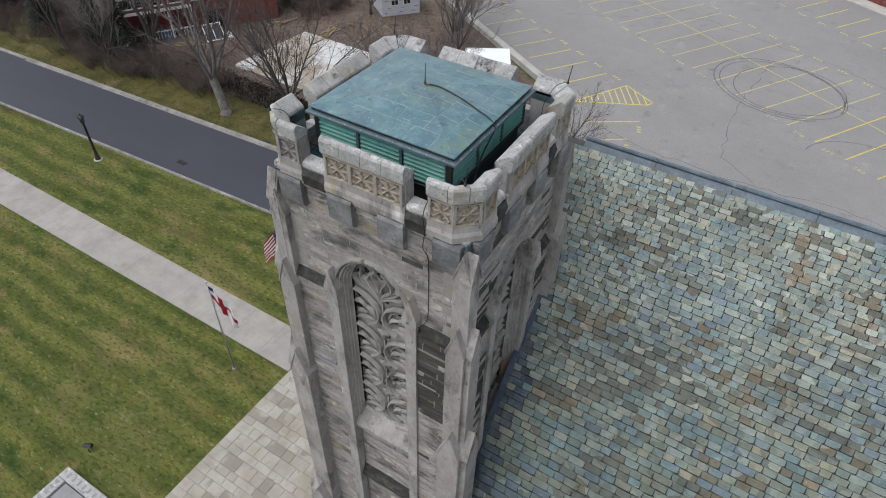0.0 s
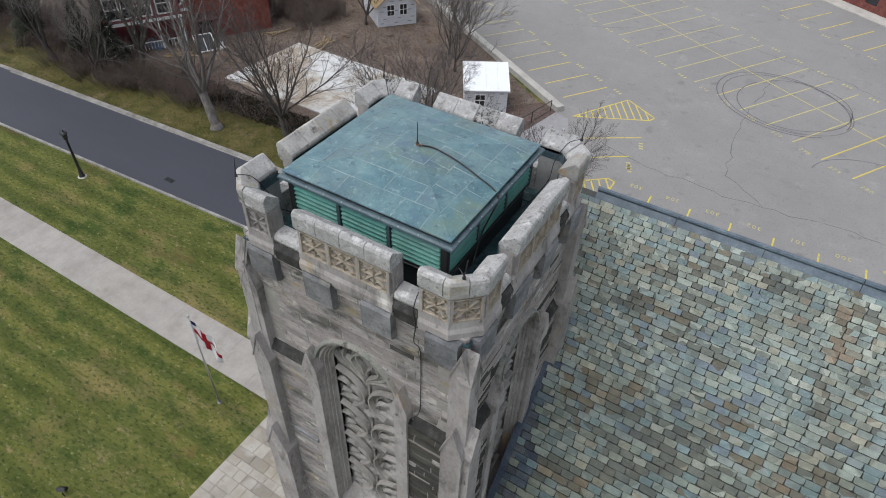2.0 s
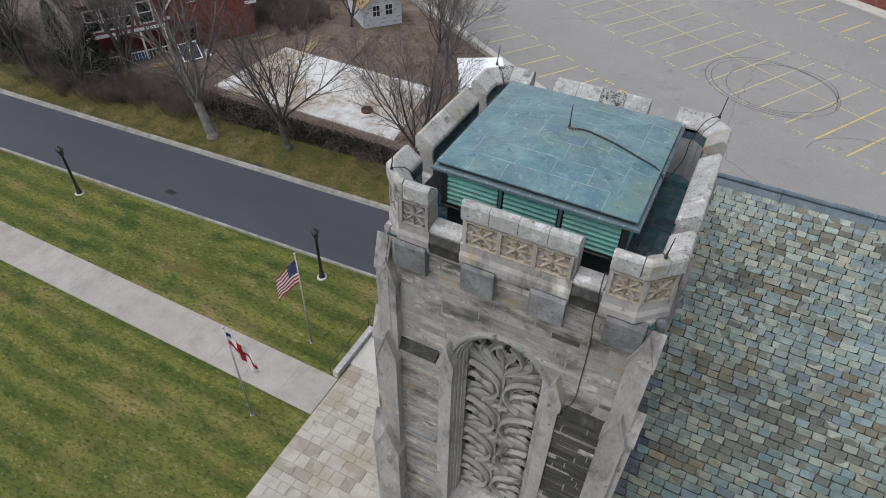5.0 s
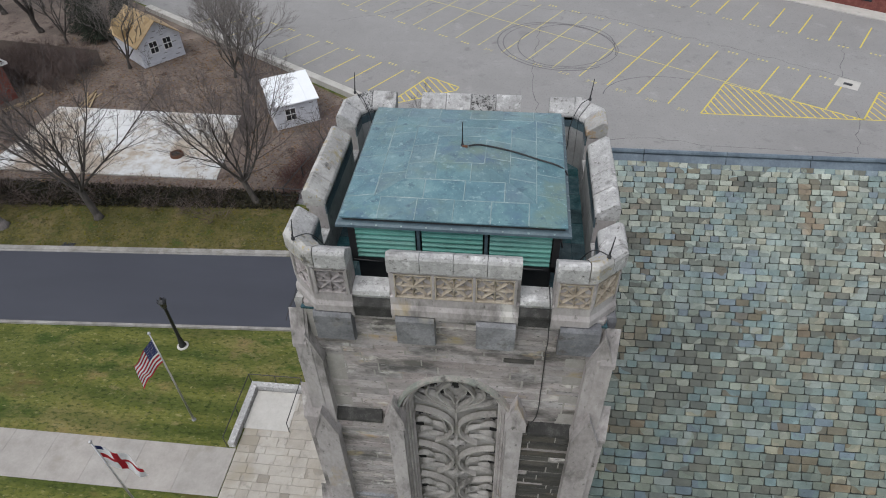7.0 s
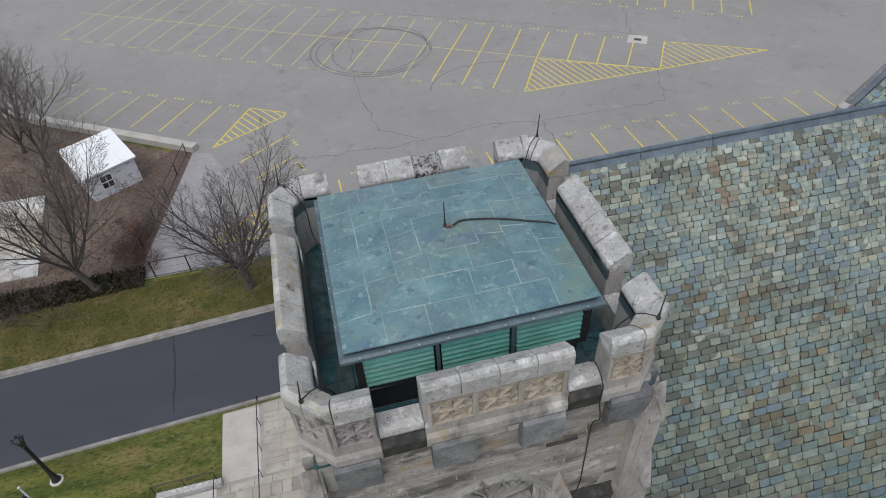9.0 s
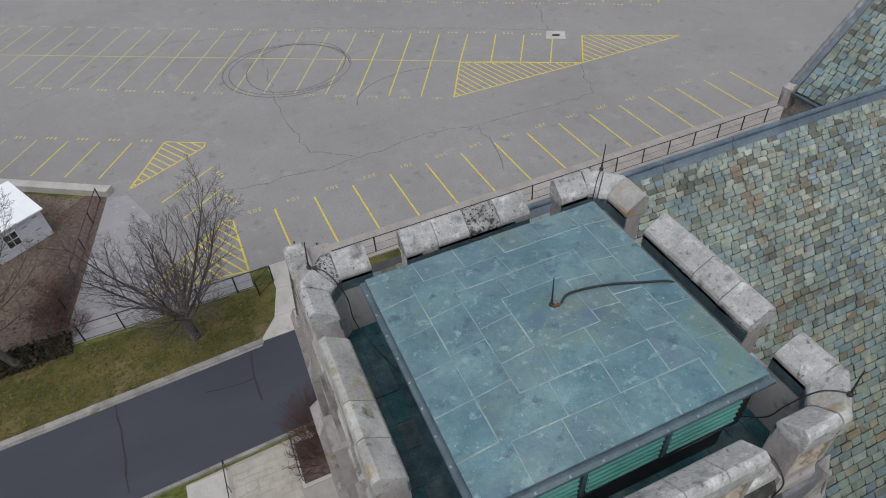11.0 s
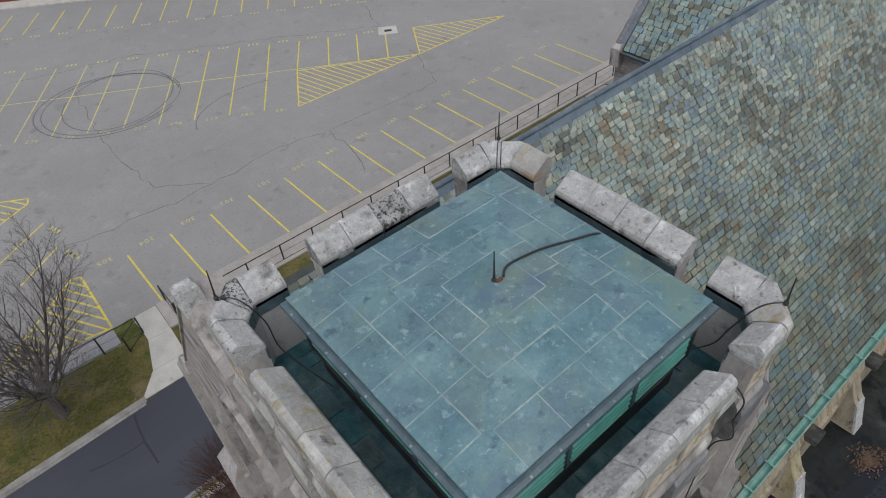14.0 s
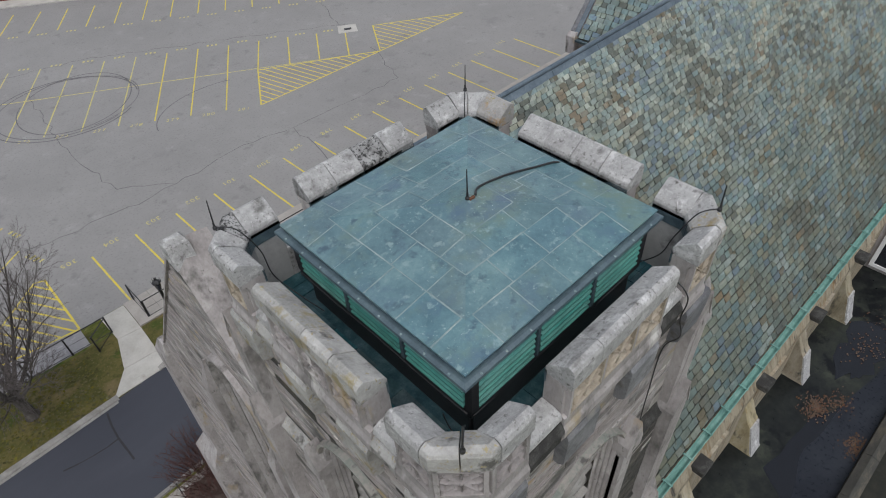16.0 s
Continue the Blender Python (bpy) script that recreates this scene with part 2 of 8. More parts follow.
M_STONE_J = mat("ashlar_limestone_rest", [(0.205, 0.184, 0.175), (0.326, 0.297, 0.287), (0.425, 0.394, 0.386)], 2.2, 0.9, bump=0.6, bscale=34, jitter=0.2, island=True,
                stain=[(SOOT, 0.8, 0.53, 0.66), ((0.33, 0.265, 0.165), 1.1, 0.58, 0.70), ((0.50, 0.475, 0.44), 1.7, 0.58, 0.68), ((0.12, 0.115, 0.105), 9.0, 0.58, 0.68)], stretch=(1, 1, 2.2), spread=0.36)
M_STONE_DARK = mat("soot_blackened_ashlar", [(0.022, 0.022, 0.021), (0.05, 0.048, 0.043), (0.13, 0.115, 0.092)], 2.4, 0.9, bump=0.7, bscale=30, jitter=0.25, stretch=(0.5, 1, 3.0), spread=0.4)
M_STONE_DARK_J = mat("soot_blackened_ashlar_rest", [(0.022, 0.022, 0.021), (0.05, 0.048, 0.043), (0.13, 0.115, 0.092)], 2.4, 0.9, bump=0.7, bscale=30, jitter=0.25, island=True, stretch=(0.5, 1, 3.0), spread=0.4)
M_DRESS = mat("dressed_limestone", [(0.205, 0.188, 0.182), (0.335, 0.310, 0.302), (0.450, 0.424, 0.418)], 1.8, 0.88, bump=0.5, bscale=30, jitter=0.06,
              stain=[(SOOT, 1.7, 0.54, 0.70), ((0.52, 0.50, 0.475), 1.9, 0.60, 0.70), ((0.12, 0.115, 0.105), 11.0, 0.61, 0.72), ((0.34, 0.27, 0.17), 1.2, 0.60, 0.72)], stretch=(1, 1, 0.45), spread=0.34)
M_TRACERY = mat("grey_carved_tracery_stone", [(0.20, 0.19, 0.175), (0.31, 0.295, 0.275), (0.40, 0.385, 0.365)], 2.2, 0.9, bump=0.5, bscale=30, stain=[(SOOT, 1.7, 0.55, 0.68)])
M_MORTAR = mat("mortar", [(0.23, 0.215, 0.195), (0.36, 0.345, 0.32)], 5, 0.95, bump=0.4)
M_CARVE = mat("tan_carved_stone", [(0.27, 0.225, 0.17), (0.38, 0.33, 0.262), (0.47, 0.425, 0.355)], 5.0, 0.9, bump=0.4, stain=(SOOT, 3.0, 0.58, 0.72))
M_SLAB = mat("blue_grey_slate_block", [(0.085, 0.086, 0.092), (0.175, 0.178, 0.19), (0.30, 0.30, 0.31)], 3.0, 0.8, bump=0.5, jitter=0.2, stain=[(SOOT, 4.0, 0.55, 0.66), ((0.24, 0.225, 0.19), 1.6, 0.58, 0.70)])
M_LIMEWASH = mat("stained_weathering_stone", [(0.14, 0.115, 0.075), (0.28, 0.24, 0.165), (0.38, 0.345, 0.275)], 2.6, 0.9, bump=0.6, jitter=0.15, stretch=(2.2, 1, 0.4), stain=[((0.20, 0.12, 0.045), 1.6, 0.56, 0.68), ((0.05, 0.048, 0.042), 2.2, 0.58, 0.68)])
M_LEDGE = mat("soot_and_recess_dark_stone", [(0.014, 0.014, 0.013), (0.033, 0.032, 0.03), (0.11, 0.107, 0.10)], 5.0, 0.92, bump=0.8, spread=0.42)
M_LINING = mat("pale_parapet_lining", [(0.26, 0.26, 0.255), (0.38, 0.38, 0.375), (0.46, 0.46, 0.455)], 1.4, 0.8, bump=0.3, stain=((0.14, 0.14, 0.135), 2.0, 0.56, 0.7))
M_VERDI = mat("copper_stained_stone", [(0.12, 0.165, 0.145), (0.21, 0.225, 0.20), (0.31, 0.285, 0.26), (0.38, 0.35, 0.32)], 3.0, 0.85, bump=0.5, spread=0.4, stain=(SOOT, 5.0, 0.56, 0.66))
# near-black fill: the shade of unlit depth is put into its colour
M_SHADE_FILL = mat("painted_interior_shade", [(0.012, 0.012, 0.012), (0.03, 0.03, 0.03)], 3.0, 0.9, bump=0)
M_COPPER = mat("patinated_copper_sheet", [(0.070, 0.132, 0.160), (0.107, 0.190, 0.215), (0.160, 0.258, 0.272)], 1.7, 0.36, bump=0.7, bscale=5, jitter=0.08, spread=0.29,
               stain=[((0.128, 0.188, 0.165), 1.0, 0.50, 0.64), ((0.085, 0.142, 0.192), 1.9, 0.54, 0.70), ((0.062, 0.108, 0.14), 5.0, 0.57, 0.68), ((0.20, 0.29, 0.30), 7.0, 0.58, 0.68),
                      ((0.30, 0.39, 0.39), 24.0, 0.64, 0.70), ((0.50, 0.55, 0.54), 60.0, 0.68, 0.72)], rvar=0.14)
M_SEAM = mat("pale_seam", [(0.115, 0.18, 0.197), (0.195, 0.262, 0.268), (0.35, 0.40, 0.388)], 3.0, 0.65, bump=0.4, spread=0.36)
M_FASCIA = mat("dull_copper_edge", [(0.04, 0.062, 0.078), (0.07, 0.105, 0.125), (0.11, 0.16, 0.175)], 5.0, 0.42, bump=0.3)
M_LOUVER = mat("green_painted_louver", [(0.05, 0.185, 0.16), (0.08, 0.265, 0.225), (0.11, 0.325, 0.28)], 3.0, 0.5, bump=0.15, jitter=0.08)
M_GUTTERFLOOR = mat("wet_lead_walkway", [(0.012, 0.032, 0.039), (0.034, 0.078, 0.09), (0.09, 0.155, 0.165)], 4.5, 0.2, bump=1.0, bscale=5, jitter=0.2, rvar=0.12, spread=0.4)
M_BLACK = mat("black_painted_metal", [(0.012, 0.012, 0.013), (0.028, 0.028, 0.03)], 8.0, 0.45, bump=0.1)
M_RUST = mat("rusty_steel", [(0.07, 0.032, 0.018), (0.17, 0.07, 0.035)], 12.0, 0.8, bump=0.4)
M_GUTTER = mat("verdigris_gutter", [(0.075, 0.17, 0.15), (0.14, 0.29, 0.25), (0.27, 0.39, 0.35)], 3.0, 0.6, bump=0.4, spread=0.4)
M_VALLEY = mat("blue_black_valley_metal", [(0.02, 0.03, 0.05), (0.05, 0.068, 0.10), (0.10, 0.125, 0.16)], 1.6, 0.4, bump=0.3, bscale=8)
M_LEAD = mat("lead_ridge", [(0.045, 0.065, 0.088), (0.085, 0.115, 0.145), (0.15, 0.19, 0.225)], 2.0, 0.45, bump=0.25, bscale=9)
M_SLATE, M_SLATE_J = slate_mat("mixed_roof_slate", False), slate_mat("mixed_roof_slate_rest", True)
M_SLATE_BLUE = slate_mat("blue_grey_transept_slate", True, 1.3, 1.4, 0.05)
M_SLATE_DARK = mat("blue_black_slate", [(0.028, 0.038, 0.055), (0.06, 0.077, 0.098), (0.115, 0.14, 0.155)], 3.0, 0.4, bump=0.6, bscale=18, jitter=0.3)
M_SLATE_DARK_J = mat("blue_black_slate_rest", [(0.028, 0.038, 0.055), (0.06, 0.077, 0.098), (0.115, 0.14, 0.155)], 3.0, 0.4, bump=0.6, bscale=18, jitter=0.3, island=True)
M_DECK = mat("roof_felt", [(0.05, 0.055, 0.053), (0.085, 0.091, 0.087)], 4.0, 0.9)


def lawn_mat(name="winter_lawn", jit=0.0):
    """Winter lawn: soft mowing bands along the drive, worn yellow patches and fine tufts."""
    m = mat(name, [(0.044, 0.058, 0.013), (0.080, 0.092, 0.022), (0.118, 0.125, 0.035), (0.18, 0.16, 0.07)], 0.5, 0.95, bump=1.0, bscale=16,
            stain=[((0.185, 0.15, 0.065), 0.22, 0.54, 0.68), ((0.175, 0.135, 0.062), 0.6, 0.57, 0.70), ((0.046, 0.07, 0.015), 0.5, 0.54, 0.64), ((0.18, 0.155, 0.075), 1.3, 0.60, 0.70), ((0.035, 0.05, 0.012), 6.0, 0.50, 0.66), ((0.19, 0.18, 0.08), 5.0, 0.58, 0.68), ((0.115, 0.075, 0.035), 0.33, 0.60, 0.74)], stretch=(0.5, 1, 1), spread=0.34, spec=0.2, jitter=jit, island=True)
    nt = m.node_tree
    n, l = nt.nodes, nt.links
    p = n["Principled BSDF"]
    col = p.inputs["Base Color"].links[0].from_socket
    pos = n.new("ShaderNodeNewGeometry").outputs["Position"]
    wv = n.new("ShaderNodeTexWave")
    wv.bands_direction = "Y"
    wv.inputs["Scale"].default_value, wv.inputs["Distortion"].default_value, wv.inputs["Detail"].default_value, wv.inputs["Detail Scale"].default_value = 0.19, 3.2, 4.0, 0.9
    l.new(pos, wv.inputs["Vector"])
    fade = n.new("ShaderNodeTexNoise")
    fade.inputs["Scale"].default_value, fade.inputs["Detail"].default_value = 0.09, 2.0
    l.new(pos, fade.inputs["Vector"])
    where = n.new("ShaderNodeMapRange")
    where.inputs["From Min"].default_value, where.inputs["From Max"].default_value = 0.32, 0.52
    l.new(fade.outputs["Fac"], where.inputs["Value"])
    rp = n.new("ShaderNodeValToRGB")
    rp.color_ramp.elements[0].position, rp.color_ramp.elements[0].color = 0.2, (0.70, 0.78, 0.68, 1)
    rp.color_ramp.elements[1].position, rp.color_ramp.elements[1].color = 0.8, (1.16, 1.12, 1.06, 1)
    l.new(wv.outputs["Color"], rp.inputs[0])
    mx = n.new("ShaderNodeMix")
    mx.data_type, mx.blend_type = "RGBA", "MULTIPLY"
    l.new(where.outputs[0], mx.inputs["Factor"])
    l.new(col, mx.inputs["A"])
    l.new(rp.outputs[0], mx.inputs["B"])
    l.new(mx.outputs["Result"], p.inputs["Base Color"])
    return m


M_GRASS = lawn_mat()
M_VERGE = mat("mossy_verge", [(0.030, 0.034, 0.010), (0.062, 0.063, 0.018), (0.108, 0.094, 0.033), (0.155, 0.122, 0.055)], 0.5, 0.95, bump=1.0, bscale=12, spread=0.36, spec=0.2,
              stain=[((0.15, 0.115, 0.06), 0.35, 0.55, 0.66), ((0.05, 0.068, 0.015), 0.6, 0.58, 0.66), ((0.045, 0.042, 0.016), 3.5, 0.56, 0.66), ((0.17, 0.15, 0.075), 7.0, 0.60, 0.68)])
M_DIRT = mat("bare_yard_soil", [(0.082, 0.065, 0.057), (0.15, 0.119, 0.102), (0.235, 0.192, 0.163)], 0.35, 0.97, bump=1.0, bscale=9, spread=0.42, spec=0.2, stain=[((0.055, 0.038, 0.032), 0.5, 0.56, 0.66), ((0.21, 0.16, 0.11), 5.0, 0.60, 0.70), ((0.05, 0.04, 0.035), 7.0, 0.60, 0.68)])
M_TUFT = lawn_mat("winter_lawn_tufts", 0.14)
M_TUFT_DRY = mat("verge_tufts", [(0.04, 0.043, 0.012), (0.085, 0.08, 0.024), (0.145, 0.12, 0.05)], 0.9, 0.95, bump=0, jitter=0.2, island=True, spec=0.2)
M_LITTER = mat("brown_leaf_litter", [(0.05, 0.035, 0.026), (0.12, 0.085, 0.06), (0.22, 0.165, 0.115)], 3.0, 0.95, bump=0, jitter=0.4, island=True, spec=0.2)
M_MULCH = mat("dark_mulch", [(0.042, 0.031, 0.026), (0.10, 0.07, 0.06), (0.17, 0.125, 0.105)], 4.0, 0.97, bump=1.0, bscale=16)
M_LOT = mat("worn_parking_asphalt", [(0.207, 0.202, 0.198), (0.246, 0.240, 0.235), (0.285, 0.279, 0.272)], 0.09, 0.9, bump=0.25, bscale=25,
            stain=[((0.19, 0.18, 0.185), 0.13, 0.62, 0.75), ((0.17, 0.163, 0.165), 0.55, 0.60, 0.74), ((0.30, 0.292, 0.285), 0.4, 0.60, 0.74), ((0.19, 0.183, 0.182), 6.0, 0.54, 0.70)], spread=0.5, spec=0.3)
M_ROAD = mat("new_dark_asphalt", [(0.028, 0.030, 0.041), (0.038, 0.041, 0.054), (0.051, 0.054, 0.069)], 0.25, 0.6, bump=0.25, bscale=30, stretch=(0.25, 1, 1), spread=0.5)
M_CONC = mat("pale_concrete", [(0.34, 0.325, 0.295), (0.42, 0.405, 0.375), (0.48, 0.465, 0.435)], 0.8, 0.9, bump=0.25, jitter=0.05, stain=((0.28, 0.26, 0.23), 0.6, 0.58, 0.74))
M_WALK = mat("grey_beige_walk_concrete", [(0.245, 0.227, 0.207), (0.31, 0.29, 0.267), (0.365, 0.344, 0.318)], 0.8, 0.92, bump=0.3, jitter=0.05, stain=((0.25, 0.23, 0.20), 0.6, 0.58, 0.74))
M_APRON = mat("worn_pale_apron", [(0.22, 0.215, 0.222), (0.27, 0.264, 0.272), (0.32, 0.312, 0.32)], 0.5, 0.8, bump=0.3, stain=[((0.2, 0.195, 0.2), 0.7, 0.56, 0.7), ((0.42, 0.41, 0.41), 2.0, 0.6, 0.7)])
M_DARK_GROUND = mat("near_black_ground", [(0.008, 0.009, 0.007), (0.016, 0.017, 0.012), (0.03, 0.028, 0.02)], 2.0, 0.9, bump=0.8)
M_KERB = mat("grey_kerb_concrete", [(0.16, 0.152, 0.14), (0.24, 0.23, 0.215), (0.33, 0.32, 0.30)], 1.2, 0.92, bump=0.4, jitter=0.1, stain=((0.15, 0.14, 0.11), 0.9, 0.56, 0.7))
M_PAD = mat("dusty_concrete_slab", [(0.26, 0.205, 0.155), (0.37, 0.325, 0.27), (0.52, 0.525, 0.52), (0.62, 0.63, 0.63)], 0.16, 0.9, bump=0.25, spread=0.26, stain=[((0.27, 0.22, 0.17), 0.11, 0.58, 0.66), ((0.56, 0.57, 0.58), 0.4, 0.60, 0.7)])
FLAG_TONES = [(0.252, 0.227, 0.19), (0.329, 0.301, 0.259), (0.347, 0.32, 0.279), (0.365, 0.338, 0.296), (0.378, 0.351, 0.309), (0.387, 0.36, 0.317), (0.373, 0.347, 0.304), (0.36, 0.334, 0.292), (0.383, 0.356, 0.313), (0.333, 0.307, 0.266)]
FLAG_STAINS = [((0.27, 0.24, 0.185), 0.36, 0.50, 0.62), ((0.41, 0.39, 0.355), 0.6, 0.56, 0.68), ((0.24, 0.222, 0.195), 2.4, 0.60, 0.70)]
M_FLAG = pick_mat("flagstone", FLAG_TONES, 1.4, 0.8, stain=FLAG_STAINS, lean=0.5)
M_YELLOW = mat("worn_yellow_paint", [(0.42, 0.36, 0.12), (0.60, 0.48, 0.07), (0.66, 0.50, 0.04)], 1.2, 0.8, bump=0.2, stain=((0.28, 0.27, 0.25), 7.0, 0.56, 0.68))
M_YELLOWF = mat("faded_yellow_paint", [(0.36, 0.33, 0.18), (0.48, 0.42, 0.15), (0.55, 0.46, 0.10)], 1.2, 0.8, bump=0.2, stain=((0.27, 0.26, 0.25), 6.0, 0.54, 0.66))
M_CRACK = mat("tar_crack", [(0.085, 0.082, 0.084), (0.145, 0.14, 0.142)], 3.0, 0.8, bump=0)
M_SEAL = mat("bitumen_seal", [(0.012, 0.012, 0.014), (0.025, 0.025, 0.028)], 3.0, 0.6, bump=0)
M_SKID = mat("tyre_skid", [(0.085, 0.08, 0.085), (0.16, 0.155, 0.16)], 2.0, 0.8, bump=0)
M_BARK = mat("grey_brown_bark", [(0.035, 0.03, 0.026), (0.065, 0.057, 0.05), (0.105, 0.095, 0.084)], 5.0, 0.95, bump=0.8, stretch=(1, 1, 0.3))
M_BARK_PALE = mat("pale_grey_bark", [(0.075, 0.066, 0.06), (0.14, 0.126, 0.118), (0.23, 0.212, 0.20)], 4.0, 0.95, bump=0.8, stretch=(1, 1, 0.3))
M_CRIMSON = mat("crimson_siding", [(0.12, 0.016, 0.026), (0.17, 0.024, 0.037), (0.21, 0.036, 0.048)], 2.0, 0.7, bump=0.2)
M_TWIG = mat("bare_twigs", [(0.06, 0.05, 0.048), (0.125, 0.108, 0.105)], 3.0, 0.95, bump=0)
M_THICKET = mat("brown_undergrowth", [(0.055, 0.04, 0.036), (0.105, 0.076, 0.067), (0.17, 0.135, 0.122)], 1.2, 0.95, bump=0)
M_REDTWIG = mat("reddish_twigs", [(0.055, 0.026, 0.022), (0.11, 0.05, 0.042)], 3.0, 0.95, bump=0)
M_NEEDLE = mat("dark_conifer", [(0.010, 0.015, 0.008), (0.026, 0.032, 0.018)], 3.0, 0.9, bump=0)
M_BRICK = mat("red_brick", [(0.11, 0.042, 0.037), (0.165, 0.062, 0.054), (0.24, 0.115, 0.098)], 2.0, 0.9, bump=0.4, bscale=20, jitter=0.15, island=True)
M_REDROOF = mat("dark_red_shingle", [(0.045, 0.022, 0.022), (0.08, 0.035, 0.034)], 3.0, 0.9, bump=0.5, jitter=0.12, island=True)
M_WRAP = mat("white_house_wrap", [(0.46, 0.47, 0.51), (0.56, 0.57, 0.61), (0.63, 0.64, 0.68)], 1.6, 0.6, bump=0.3, bscale=5, stain=((0.40, 0.41, 0.44), 3.0, 0.66, 0.72), stretch=(1, 1, 2.2))
M_OSB = mat("raw_roof_sheathing", [(0.27, 0.185, 0.10), (0.38, 0.28, 0.165), (0.46, 0.36, 0.225)], 2.0, 0.85, bump=0.3, jitter=0.1, island=True)
M_WHITE = mat("white_paint", [(0.66, 0.66, 0.66), (0.78, 0.78, 0.77)], 2.0, 0.6, bump=0.1)
M_MEMBRANE = mat("white_roof_membrane", [(0.72, 0.74, 0.77), (0.80, 0.82, 0.84)], 1.0, 0.5, bump=0.25, bscale=4)
M_GLASS = mat("dark_window_glass", [(0.015, 0.017, 0.02), (0.03, 0.034, 0.04)], 2.0, 0.08, bump=0, spec=0.8, rvar=0.03)
M_FLATROOF = mat("wet_flat_roof", [(0.006, 0.007, 0.008), (0.016, 0.0185, 0.017), (0.036, 0.041, 0.031)], 0.5, 0.34, bump=0.12, bscale=6, rvar=0.2, spread=0.3, spec=0.25,
                 stain=[((0.045, 0.05, 0.038), 1.1, 0.58, 0.68), ((0.006, 0.007, 0.008), 0.9, 0.56, 0.62)])
M_MEMBRANE_DARK = mat("blue_black_roof_sheet", [(0.008, 0.0095, 0.014), (0.017, 0.02, 0.027), (0.03, 0.034, 0.042)], 0.9, 0.3, bump=0.1, bscale=6, rvar=0.15, spec=0.25)
M_PUDDLE = mat("rain_water_on_roof", [(0.006, 0.007, 0.010), (0.010, 0.012, 0.016)], 1.0, 0.08, bump=0, rvar=0.02)
M_LEAF = mat("fallen_leaves", [(0.055, 0.034, 0.024), (0.12, 0.068, 0.04)], 6.0, 0.9, bump=0.2, jitter=0.2, island=True)
M_FLAGRED = mat("flag_red", [(0.40, 0.015, 0.03), (0.50, 0.03, 0.045)], 6.0, 0.8, bump=0.1)
M_FLAGBLUE = mat("flag_blue", [(0.02, 0.03, 0.13), (0.03, 0.045, 0.18)], 6.0, 0.8, bump=0.1)
M_FLAGWHITE = mat("flag_white", [(0.70, 0.70, 0.71), (0.80, 0.80, 0.80)], 6.0, 0.8, bump=0.1)
M_ALU = mat("brushed_aluminium", [(0.42, 0.42, 0.43), (0.55, 0.55, 0.56)], 6.0, 0.4, metal=0.7, bump=0.05)
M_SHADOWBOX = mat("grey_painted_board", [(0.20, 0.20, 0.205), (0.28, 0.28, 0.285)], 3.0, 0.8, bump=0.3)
M_WOOD = mat("weathered_fence_board", [(0.09, 0.075, 0.065), (0.15, 0.125, 0.108)], 3.0, 0.9, bump=0.4, jitter=0.15, island=True)
M_LUMBER = mat("weathered_lumber", [(0.24, 0.17, 0.095), (0.34, 0.26, 0.16)], 3.0, 0.8, bump=0.2)
M_BLUETARP = mat("blue_tarp", [(0.06, 0.10, 0.18), (0.12, 0.17, 0.26)], 2.0, 0.5, bump=0.5)

# ---------------------------------------------------------------- mesh helpers
RNG = random.Random(7)


def thing(name, label, category, at=(0, 0, 0), group="", kind=""):
    ob = new(name)
    ob.empty_display_size = 0.3
    ob.matrix_basis = Matrix.Translation(at)
    return tagged(ob, label, category, group, kind)


def part(name, bm, material, parent=None, label="", smooth=False, fix=True):
    """Links a bmesh, built in world coordinates, as one mesh object under a thing or a part."""
    if fix:
        bmesh.ops.recalc_face_normals(bm, faces=bm.faces)
    me = bpy.data.meshes.new(name)
    bm.to_mesh(me)
    bm.free()
    return part_mesh(name, me, material, parent, label, smooth)


def part_mesh(name, me, material, parent=None, label="", smooth=False):
    for m in material if isinstance(material, (list, tuple)) else [material]:
        me.materials.append(m)
    if smooth:
        me.shade_smooth()
    ob = new(name, me)
    if parent is not None:
        ob.parent = parent
        ob.matrix_parent_inverse = parent.matrix_basis.inverted()
    if label:
        tagged(ob, label)
    return ob


def piece(name, me, m, parent):
    """One more object on a shared mesh, at the pose m in world coordinates."""
    ob = new(name, me)
    ob.parent = parent
    ob.matrix_parent_inverse = parent.matrix_basis.inverted()
    ob.matrix_basis = m
    return ob


def box(bm, x0, x1, y0, y1, z0, z1, mi=0):
    v = [bm.verts.new(c) for c in ((x0, y0, z0), (x1, y0, z0), (x1, y1, z0), (x0, y1, z0), (x0, y0, z1), (x1, y0, z1), (x1, y1, z1), (x0, y1, z1))]
    for q in ((0, 3, 2, 1), (4, 5, 6, 7), (0, 1, 5, 4), (1, 2, 6, 5), (2, 3, 7, 6), (3, 0, 4, 7)):
        bm.faces.new([v[i] for i in q]).material_index = mi
    return v


def loft(bm, rings, closed=True, caps=True, mi=0):
    """Skins rings of points of equal number."""
    vs = [[bm.verts.new(p) for p in r] for r in rings]
    k = len(rings[0])
    for a, b in zip(vs, vs[1:]):
        for i in range(k if closed else k - 1):
            j = (i + 1) % k
            bm.faces.new((a[i], a[j], b[j], b[i])).material_index = mi
    if caps and closed:
        bm.faces.new(vs[0][::-1]).material_index = mi
        bm.faces.new(vs[-1]).material_index = mi
    return vs


def extrude(bm, poly, vec, mi=0):
    loft(bm, [poly, [tuple(a + b for a, b in zip(p, vec)) for p in poly]], mi=mi)


